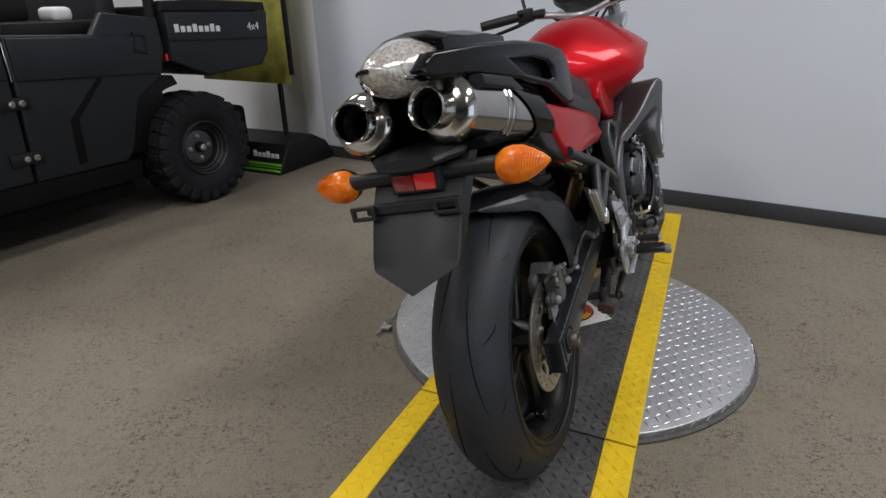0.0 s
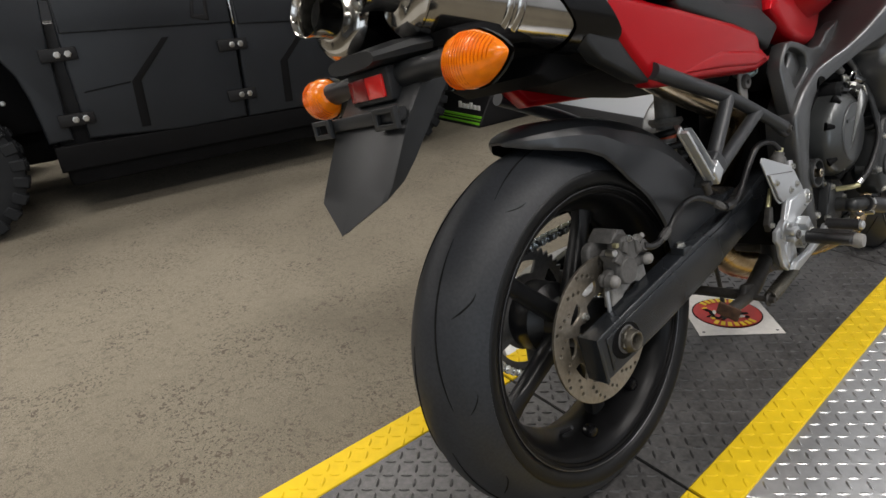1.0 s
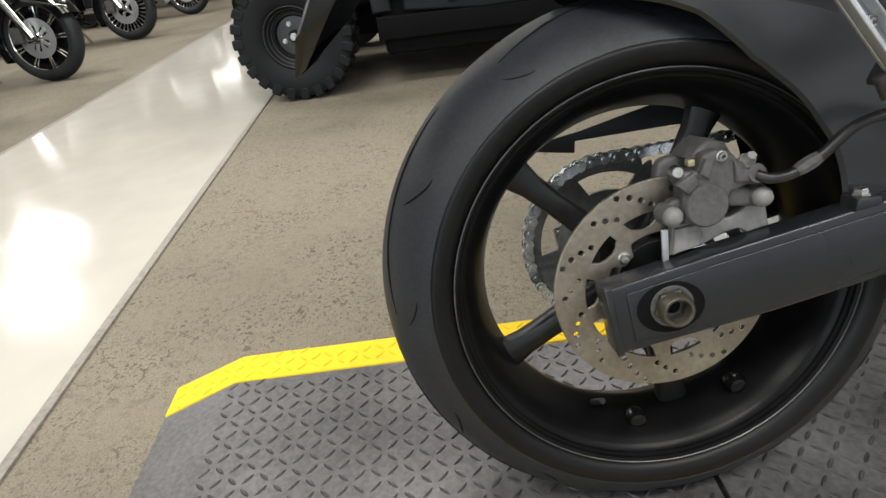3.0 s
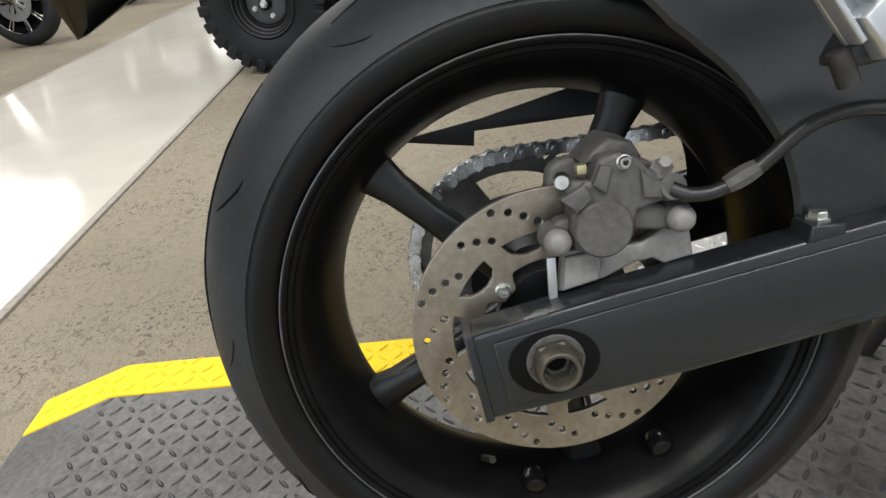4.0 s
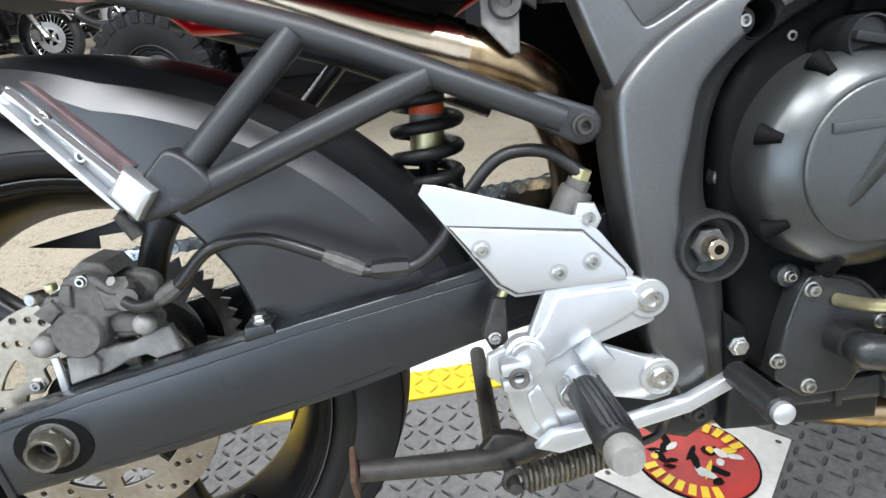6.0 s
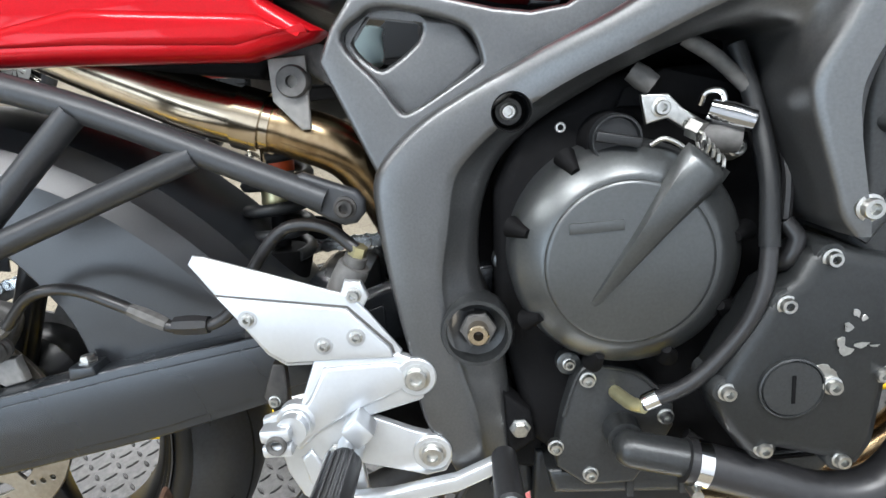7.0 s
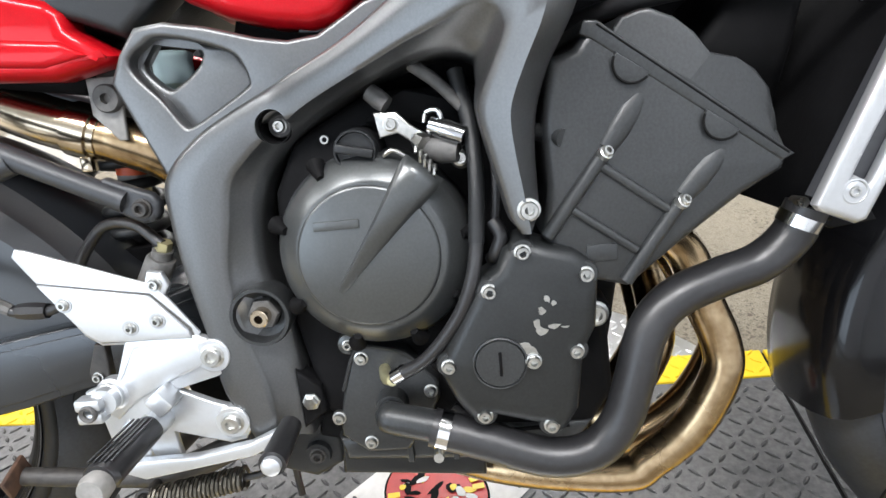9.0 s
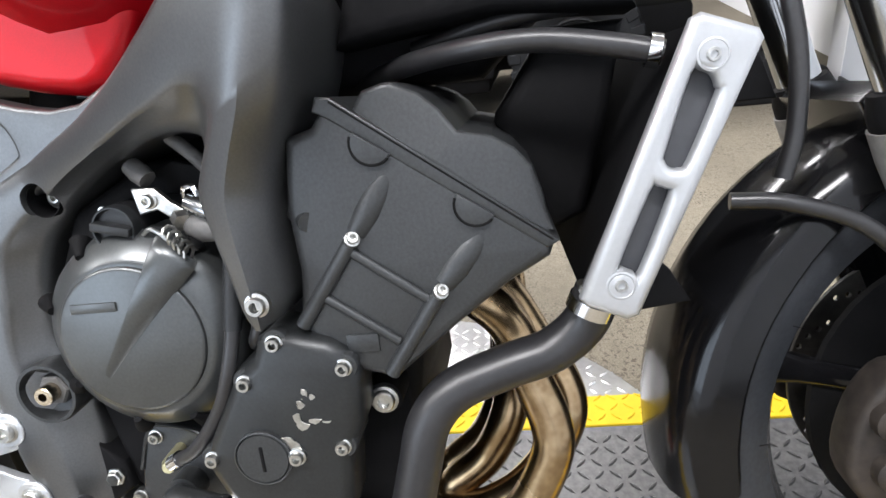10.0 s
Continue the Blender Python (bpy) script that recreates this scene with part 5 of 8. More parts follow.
def engine():
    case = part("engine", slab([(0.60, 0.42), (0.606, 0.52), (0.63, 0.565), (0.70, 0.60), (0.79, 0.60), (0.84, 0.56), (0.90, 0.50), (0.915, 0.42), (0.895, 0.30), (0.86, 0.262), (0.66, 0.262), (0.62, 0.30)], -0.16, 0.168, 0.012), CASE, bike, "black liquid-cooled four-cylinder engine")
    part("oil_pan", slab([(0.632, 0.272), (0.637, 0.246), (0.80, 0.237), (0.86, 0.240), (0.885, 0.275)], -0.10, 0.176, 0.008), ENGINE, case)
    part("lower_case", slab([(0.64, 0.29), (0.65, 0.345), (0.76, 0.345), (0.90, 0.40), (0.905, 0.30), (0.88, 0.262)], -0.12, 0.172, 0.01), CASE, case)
    # Added black block that closes the gap behind the pump.
    part("rear_gap_filler", slab([(0.595, 0.352), (0.655, 0.358), (0.66, 0.235), (0.60, 0.250)], -0.10, 0.135, 0.008), CASE, case)
    part("pan_seam", tube([(0.1765, 0.645, 0.272), (0.1765, 0.72, 0.268), (0.1765, 0.86, 0.272)], 0.0022, 6, 3), CASE, case)
    for y in (0.70, 0.745, 0.79):
        part("pan_rib", box(0.172, 0.1795, y, y + 0.006, 0.243, 0.264, 0.001), ENGINE, case)
    # cylinder block, leaning ahead
    block = slab([(0.839, 0.474), (0.845, 0.515), (0.843, 0.560), (0.850, 0.609), (0.869, 0.614), (0.880, 0.629), (1.026, 0.523), (1.022, 0.512), (0.992, 0.495), (0.950, 0.464), (0.905, 0.428), (0.876, 0.436)], -0.19, 0.236, 0.008, res=3)
    cyl = part("cylinder_block", block, ENGINE, case, "matt black cylinder block", 50)
    for (ya, za), (yb, zb), r in (((0.888, 0.537), (0.842, 0.476), 0.0058), ((0.945, 0.495), (0.902, 0.434), 0.0058), ((0.886, 0.527), (0.937, 0.488), 0.0038), ((0.856, 0.500), (0.911, 0.459), 0.0036)):
        part("rib", tube([(0.2365, ya, za), (0.2365, yb, zb)], r, 10, 1), ENGINE, cyl)
    for (ya, za), (yb, zb) in (((0.890, 0.540), (0.917, 0.578)), ((0.947, 0.498), (0.977, 0.531))):
        part("stud_boss", tube([(0.2305, ya, za), (0.2255, yb, zb)], [0.009, 0.0125, 0.0105], 16, 3), ENGINE, cyl)
    for y, z in ((0.8885, 0.5375), (0.9455, 0.4955)):
        bolt(SMALLSOCKET, 0.241, y, z, cyl, (0.75, 0.4, 0.5))
    part("side_stud", tube([(0.215, 0.842, 0.556), (0.236, 0.858, 0.551)], 0.0072, 12, 1), ENGINE, cyl)
    part("cast_mark", box(0.235, 0.2375, 0.872, 0.896, 0.452, 0.466, 0.001), ENGINE, cyl)
    part("upper_step", slab([(0.8725, 0.624), (0.880, 0.620), (1.020, 0.5185), (1.029, 0.5235), (0.886, 0.6325), (0.876, 0.6335)], -0.19, 0.2366, 0.002), ENGINE, cyl)
    part("gasket_line", slab([(0.8850, 0.6290), (1.024, 0.5240), (1.0248, 0.5250), (0.8858, 0.6300)], 0.2, 0.2374, 0.0003, res=0), DARKGAP, cyl)
    for y, z in ((0.910, 0.6005), (0.975, 0.5535)):
        ring = [(y + 0.0145 * math.cos(w), z + 0.0145 * math.sin(w)) for w in np.linspace(radians(145), radians(325), 15)]
        plug = part("half_moon_plug", slab(ring, 0.225, 0.2395, 0.001), ENGINE, cyl, "half-round rubber sealing plug")
        part("plug_edge", tube([(0.2388, p, q) for p, q in ring[1:-1]], 0.0011, 6, 1), DARKGAP, plug)
    # head cover: two broad facets that meet in a ridge
    rim = [(0.228, 0.8952, 0.6211), (0.226, 0.905, 0.6343), (0.227, 0.9188, 0.6379), (0.228, 0.9255, 0.638), (0.231, 0.9428, 0.6295), (0.233, 0.956, 0.6178), (0.2345, 0.9671, 0.6024),
           (0.229, 0.989, 0.5968), (0.226, 1.0032, 0.5875), (0.223, 1.0152, 0.5728), (0.222, 1.0208, 0.5532), (0.223, 1.0227, 0.5407), (0.226, 1.0275, 0.5270)]
    seam = [(0.2335, 1.0159, 0.5300), (0.2345, 1.0021, 0.5405), (0.2355, 0.9808, 0.5568), (0.236, 0.964, 0.5704), (0.2365, 0.9494, 0.5818), (0.2345, 0.9228, 0.5992)]
    head = bmesh.new()
    front = [head.verts.new(p) for p in rim + seam]
    back = [head.verts.new((-0.18, y, z)) for _, y, z in rim + seam]
    n = len(front)
    for k in range(n):
        head.faces.new((front[k], front[(k + 1) % n], back[(k + 1) % n], back[k]))
    head.faces.new(front[:7] + front[17:])
    head.faces.new(front[6:18])
    head.faces.new(back)
    bmesh.ops.recalc_face_normals(head, faces=head.faces)
    bmesh.ops.bevel(head, geom=[e for e in head.edges if e.verts[0] in front and e.verts[1] in front and {e.verts[0], e.verts[1]} != {front[6], front[17]}], offset=0.0035, segments=3, affect="EDGES", profile=0.5)
    part("head_cover", head, ENGINE, case, "matt black faceted cylinder head cover", 14)
    # clutch cover
    o = (0.0, 0.6985, 0.4670)
    cover = part("clutch_cover", lathe([(0, 0.150), (0.0870, 0.150), (0.0865, 0.190), (0.0850, 0.198), (0.0828, 0.2035), (0.0805, 0.2065), (0.0740, 0.2120), (0.0660, 0.2180), (0.0630, 0.2195), (0.0610, 0.2198), (0, 0.2198)], 72, Matrix.Translation(o)), COVERGREY, case, "round satin black clutch cover", 50)
    part("cover_face", lathe([(0, 0.213), (0.0605, 0.213), (0.0603, 0.2210), (0.0595, 0.2222), (0.057, 0.2230), (0, 0.2243)], 72, Matrix.Translation((0, 0.6960, 0.4675))), COVERGREY, cover)
    stations = ((0, 0.003, 0.001), (0.1, 0.005, 0.004), (0.5, 0.011, 0.0075), (0.92, 0.0185, 0.0095), (0.98, 0.018, 0.002))
    wedge = loft([[(0.2218 + h * lift, 0.667 + f * 0.085 + w * k * 0.77, 0.437 + f * 0.103 - w * k * 0.63) for k, lift in ((1, 0), (0.55, 1), (-0.75, 1), (-1, 0))] for f, w, h in stations])
    part("release_arm_housing", wedge, COVERGREY, cover, smooth=60)
    part("brand_bar", box(0.2225, 0.2252, 0.654, 0.692, 0.4935, 0.5010, 0.0006), COVERGREY, cover)
    for w in (52, 8, -32, -70, -108, -150, 118, 160):
        y, z = o[1] + 0.0765 * math.cos(radians(w)), o[2] + 0.0765 * math.sin(radians(w))
        notch = tube([(0.2105, y, z), (0.198, y + 0.012 * math.cos(radians(w)), z + 0.012 * math.sin(radians(w)))], [0.0035, 0.0085], 14, 2)
        # Recess drawn as a black plug, with its shade in the colour.
        part("bolt_notch", notch, CASE, cover)
    for x, y, z in ((0.165, 0.660, 0.5640), (0.186, 0.779, 0.539), (0.155, 0.617, 0.512), (0.160, 0.6115, 0.4600), (0.178, 0.656, 0.3725)):
        part("bolt_ear", lathe([(0, 0.15), (0.0115, 0.15), (0.0100, x - 0.001), (0.0085, x), (0, x)], 20, Matrix.Translation((0, y, z))), COVERGREY, cover)
        bolt(SMALLSOCKET, x, y, z, cover)
    part("ear_web", slab([(0.634, 0.535), (0.652, 0.566), (0.668, 0.566), (0.690, 0.566), (0.700, 0.545), (0.66, 0.535), (0.637, 0.512)], 0.14, 0.163, 0.004), COVERGREY, cover)
    cap = part("oil_filler_cap", lathe([(0, 0.17), (0.0182, 0.17), (0.0182, 0.205), (0.0174, 0.2075), (0.0160, 0.2075), (0.0150, 0.2035), (0, 0.2035)], 44, Matrix.Translation((0, 0.693, 0.554))), PLASTIC, case, "black plastic oil filler cap with a grip bar")
    part("filler_neck", lathe([(0, 0.16), (0.0215, 0.16), (0.0205, 0.196), (0.019, 0.198), (0, 0.198)], 36, Matrix.Translation((0, 0.693, 0.552))), CASE, cap)
    part("grip_bar", box(0.200, 0.2125, -0.0160, 0.0160, -0.0036, 0.0036, 0.0016, m=Matrix.Translation((0, 0.693, 0.5545)) @ Matrix.Rotation(radians(-14), 4, "X")), PLASTIC, cap)
    # clutch release: chrome cable clamp, arm and spring
    arm = part("clutch_release_lever", slab([(0.711, 0.583), (0.730, 0.582), (0.740, 0.571), (0.756, 0.560), (0.753, 0.550), (0.741, 0.556), (0.729, 0.565), (0.714, 0.562)], 0.196, 0.202, 0.0015), STEEL, case, "bright plated clutch release lever")
    part("cable_barrel", tube([(0.203, 0.757, 0.569), (0.211, 0.784, 0.558)], [0.0078, 0.0092, 0.0092, 0.0078], 20, 2), FORKCHROME, arm)
    part("barrel_seat", tube([(0.198, 0.752, 0.551), (0.205, 0.778, 0.546)], [0.009, 0.012, 0.009], 16, 2), CALIPERGREY, arm)
    part("return_spring", tube([(0.219 + 0.0085 * math.cos(k * 0.8), 0.7445 + 0.00042 * k, 0.5500 - 0.00052 * k + 0.0085 * math.sin(k * 0.8) * 0.7) for k in range(36)], 0.0013, 6, 1), STEEL, arm)
    part("cable_end", tube([(0.19, 0.745, 0.618), (0.196, 0.765, 0.602), (0.200, 0.786, 0.578)], [0.0055, 0.0055, 0.005], 10, 3), CALIPERGREY, arm)
    part("adjuster_nut", lathe([(0, -0.005), (0.0075, -0.005), (0.0075, 0.005), (0, 0.005)], 6, aim((0.204, 0.748, 0.556), (0.7, 0.6, -0.4))), STEEL, arm)
    part("guide_wire", tube([(0.200, 0.752, 0.572), (0.203, 0.755, 0.580), (0.206, 0.764, 0.580), (0.206, 0.766, 0.570), (0.205, 0.758, 0.566)], 0.0022, 8, 5), CHROME, arm)
    part("guide_wire", tube([(0.206, 0.716, 0.548), (0.209, 0.724, 0.552), (0.211, 0.733, 0.548), (0.212, 0.740, 0.541)], 0.0018, 8, 5), STEEL, arm)
    part("knurled_adjuster", tube([(0.190, 0.708, 0.600), (0.194, 0.722, 0.588)], [0.0075, 0.0085, 0.0075], 10, 2), CALIPERGREY, arm)
    part("bracket_plate", slab([(0.700, 0.575), (0.706, 0.588), (0.735, 0.600), (0.785, 0.585), (0.795, 0.560), (0.770, 0.560), (0.740, 0.572)], 0.170, 0.178, 0.002), CASE, arm)
    bolt(SOCKET, 0.2025, 0.7245, 0.573, arm)
    bolt(SOCKET, 0.198, 0.7785, 0.540, arm)
    # crank end cover
    pick = slab([(0.806, 0.470), (0.822, 0.478), (0.842, 0.470), (0.860, 0.466), (0.874, 0.456), (0.880, 0.440), (0.877, 0.398), (0.866, 0.376), (0.860, 0.325), (0.850, 0.308), (0.836, 0.304), (0.826, 0.314), (0.792, 0.324),
                 (0.780, 0.316), (0.768, 0.324), (0.757, 0.341), (0.746, 0.368), (0.750, 0.384), (0.760, 0.402), (0.776, 0.430), (0.786, 0.446), (0.800, 0.454)], 0.19, 0.2415, 0.0115, res=1)
    part("sump", slab([(0.626, 0.268), (0.620, 0.207), (0.775, 0.194), (0.777, 0.223), (0.717, 0.236), (0.700, 0.268)], 0.05, 0.140, 0.006, res=2), PLASTIC, case, "black oil sump corner")
    crank = part("crank_cover", pick, CRANKBLACK, case, "satin black crank end cover with scraped paint", 50)
    crank.location = (0.0055, 0, 0)
    part("timing_plug", lathe([(0, 0.238), (0.0225, 0.238), (0.0225, 0.2445), (0.0213, 0.2452), (0.0205, 0.2435), (0.0197, 0.2452), (0.004, 0.2456), (0, 0.2456)], 44, Matrix.Translation((0, 0.797, 0.3765))), ENGINE, crank)
    part("plug_slot", box(0.2452, 0.2464, 0.796, 0.7985, 0.366, 0.387, 0.0004, m=Matrix.Translation((0, 0, 0))), CASE, crank)
    for y, z in ((0.821, 0.467), (0.869, 0.445), (0.793, 0.437), (0.755, 0.375), (0.859, 0.381), (0.781, 0.328), (0.836, 0.315)):
        part("bolt_ear", lathe([(0, 0.20), (0.0105, 0.20), (0.0105, 0.2370), (0.0095, 0.2385), (0, 0.2385)], 20, Matrix.Translation((0, y, z))), ENGINE, crank)
        bolt(SOCKET, 0.2395, y, z, crank)
    bolt(SOCKET, 0.2435, 0.824, 0.3765, crank)
    part("side_boss", lathe([(0, 0.15), (0.016, 0.15), (0.0145, 0.200), (0, 0.201)], 20, Matrix.Translation((0, 0.884, 0.394))), CASE, case)
    bolt(BIGSOCKET, 0.201, 0.884, 0.394, case)
    rnd = random.Random(4)
    for y, z, s in ((0.838, 0.428, 0.004), (0.843, 0.424, 0.003), (0.833, 0.418, 0.0045), (0.829, 0.408, 0.0055), (0.831, 0.402, 0.004), (0.842, 0.4045, 0.0045), (0.851, 0.4035, 0.003), (0.818, 0.389, 0.005), (0.824, 0.3845, 0.004)):
        ring = [(y + s * rnd.uniform(0.5, 1.2) * math.cos(a) * (1.5 if z < 0.406 else 0.7), z + s * rnd.uniform(0.4, 1.2) * math.sin(a) * (0.45 if 0.403 < z < 0.406 else 1)) for a in np.linspace(0, 2 * math.pi, 9)[:-1]]
        part("paint_chip", slab(ring, 0.2418, 0.24285, 0.0001, res=0), STEEL, crank, "bare metal where the paint is scraped")
    # water pump
    pump = part("water_pump", slab([(0.640, 0.296), (0.648, 0.330), (0.660, 0.366), (0.672, 0.376), (0.710, 0.366), (0.738, 0.334), (0.738, 0.314), (0.724, 0.290), (0.704, 0.262), (0.664, 0.262), (0.640, 0.282)], 0.15, 0.187, 0.004), ENGINE, case, "black water pump cover")
    part("pump_rim", tube([(0.187, y, z) for y, z in ((0.648, 0.330), (0.662, 0.366), (0.676, 0.373), (0.710, 0.363), (0.735, 0.335))], 0.0018, 6, 5), ENGINE, pump)
    for x, y, z in ((0.187, 0.669, 0.362), (0.187, 0.668, 0.274), (0.187, 0.731, 0.324), (0.187, 0.640, 0.302), (0.187, 0.745, 0.27)):
        bolt(SOCKET, x, y, z, pump)
    part("outlet", tube([(0.211, 0.682, 0.317), (0.213, 0.690, 0.3155), (0.216, 0.702, 0.313), (0.222, 0.74, 0.306)], [0.004, 0.0105, 0.0135, 0.0145, 0.0145, 0.0145, 0.0145], 20, 6), ENGINE, pump)
    part("outlet_neck", lathe([(0, 0.16), (0.016, 0.16), (0.0145, 0.205), (0, 0.206)], 20, Matrix.Translation((0, 0.694, 0.316))), ENGINE, pump)
    part("drain_elbow", tube([(0.188, 0.690, 0.350), (0.215, 0.696, 0.354), (0.226, 0.703, 0.357)], 0.0055, 10, 4), ZINC, pump)
    # hoses
    lower = [(0.224, 0.733, 0.308), (0.228, 0.780, 0.293), (0.232, 0.832, 0.276), (0.232, 0.872, 0.280), (0.230, 0.897, 0.306), (0.228, 0.910, 0.345), (0.224, 0.922, 0.384), (0.218, 0.945, 0.408), (0.210, 0.985, 0.421), (0.205, 1.020, 0.430), (0.204, 1.045, 0.450), (0.207, 1.056, 0.476)]
    hose = part("radiator_hose", tube(lower, 0.0172, 22, 7), HOSE, bike, "thick black rubber lower radiator hose")
    for a, b in ((lower[0], lower[1]), (lower[-2], lower[-1])):
        a, b = Vector(a), Vector(b)
        c, d = a.lerp(b, 0.22 if a.y < 0.8 else 0.55), (b - a).normalized()
        clamp = part("hose_clamp", lathe([(0.0172, -0.005), (0.0182, -0.005), (0.0182, 0.005), (0.0172, 0.005)], 32, aim(c, d), closed=True), CHROME, hose, "bright steel hose clamp")
        part("clamp_screw", lathe([(0, -0.008), (0.0045, -0.008), (0.0045, 0.008), (0, 0.008)], 10, aim(c + Vector((0.008, -0.006, -0.0185 if a.y < 0.8 else 0.017)), (1, 0, 0.1))), STEEL, clamp)
    thin = [(0.222, 0.703, 0.357), (0.232, 0.735, 0.377), (0.238, 0.764, 0.412), (0.240, 0.779, 0.444), (0.234, 0.786, 0.475), (0.222, 0.790, 0.522), (0.205, 0.789, 0.562), (0.19, 0.78, 0.61)]
    small = part("breather_hose", tube(thin, 0.0058, 12, 6), HOSE, bike, "thin black hose across the engine")
    part("hose_clip", tube([Vector(thin[0]).lerp(Vector(thin[1]), 0.05), Vector(thin[0]).lerp(Vector(thin[1]), 0.35)], 0.0069, 12, 1), CHROME, small)
    part("braided_sleeve", tube([thin[4], thin[5], thin[6], thin[7]], 0.0068, 12, 6), PLASTIC, small)
    part("wire_loom", tube([(0.225, 0.80, 0.49), (0.230, 0.806, 0.478), (0.228, 0.800, 0.462), (0.21, 0.798, 0.455)], 0.006, 10, 6), HOSE, bike, "black wire loom behind the hose")
    part("wire_loom", tube([(0.20, 0.806, 0.56), (0.215, 0.806, 0.52), (0.22, 0.803, 0.49)], 0.004, 8, 6), HOSE, bike)
    part("overflow_tube", tube([(0.18, 0.75, 0.302), (0.19, 0.80, 0.262), (0.18, 0.86, 0.245)], 0.005, 10, 5), HOSE, bike)
    # header pipes
    for x, s, q in ((0.125, -0.018, 0.142), (0.045, 0.003, 0.078), (-0.035, -0.055, 0.055), (-0.115, -0.060, 0.018)):
        w = [(x, 0.930, 0.470), (x, 0.958, 0.452), (x, 0.988, 0.420), (x * 0.7 + q * 0.3, 1.012 + s * 0.5, 0.372), (x * 0.3 + q * 0.7, 1.034 + s * 0.9, 0.330), (q, 1.035 + s, 0.296), (q, 1.008 + s, 0.242), (q, 0.966 + s, 0.204), (q * 0.98, 0.915, 0.187), (q * 0.8, 0.80, 0.185), (q * 0.5, 0.70, 0.190)]
        pipe = part("header_pipe", tube(w, 0.0195, 20, 6), BRONZE, bike, "heat-tinted bronze exhaust header pipe", 50)
        part("port_flange", lathe([(0, -0.004), (0.027, -0.004), (0.027, 0.006), (0, 0.006)], 24, aim((x, 0.955, 0.456), (0, 0.6, -0.75))), STAINLESS, pipe)
    part("collector", tube([(0.02, 0.74, 0.182), (0.01, 0.64, 0.19), (0.0, 0.55, 0.25), (0.0, 0.53, 0.36), (0.05, 0.52, 0.47), (0.085, 0.485, 0.548), (0.095, 0.44, 0.577), (0.095, 0.415, 0.587)], [0.05, 0.045, 0.034, 0.03, 0.027, 0.0245, 0.0245, 0.0245], 20, 6), BRONZE, bike, "heat-tinted exhaust collector pipe")
    mid = part("link_pipe", tube([(0.095, 0.420, 0.585), (0.093, 0.36, 0.607), (0.088, 0.31, 0.630), (0.082, 0.25, 0.660), (0.075, 0.16, 0.708), (0.07, 0.08, 0.755)], 0.0258, 28, 5), STAINLESS, bike, "straw-tinted stainless exhaust link pipe")
    part("clamp", lathe([(0.0262, -0.012), (0.0285, -0.012), (0.0285, 0.012), (0.0262, 0.012)], 36, aim((0.0945, 0.400, 0.592), (0, 0.93, -0.36)), closed=True), STAINLESS, mid, "stainless pipe clamp")
    part("clamp_ear", box(0.098, 0.110, 0.394, 0.406, 0.552, 0.568, 0.002), STAINLESS, mid)
    # dark airbox and harness above the engine
    part("airbox", slab([(0.57, 0.66), (0.60, 0.585), (0.70, 0.60), (0.80, 0.60), (0.86, 0.64), (0.98, 0.64), (1.05, 0.70), (1.02, 0.78), (0.75, 0.80), (0.60, 0.76)], -0.12, 0.12, 0.02), CASE, bike, "black airbox under the tank")
    # Added black panel for the dark area beside the tank.
    part("black_filler", slab([(0.875, 0.668), (0.895, 0.735), (0.99, 0.765), (1.09, 0.715), (1.10, 0.672), (1.0, 0.680), (0.93, 0.674)], 0.10, 0.168, 0.012), CASE, bike, "added matt black panel beside the tank")
    part("fan_shroud", slab([(0.99, 0.60), (1.03, 0.50), (1.062, 0.515), (1.085, 0.60), (1.10, 0.67), (1.04, 0.67)], -0.15, 0.12, 0.012), CASE, bike, "black radiator fan shroud")
    return case


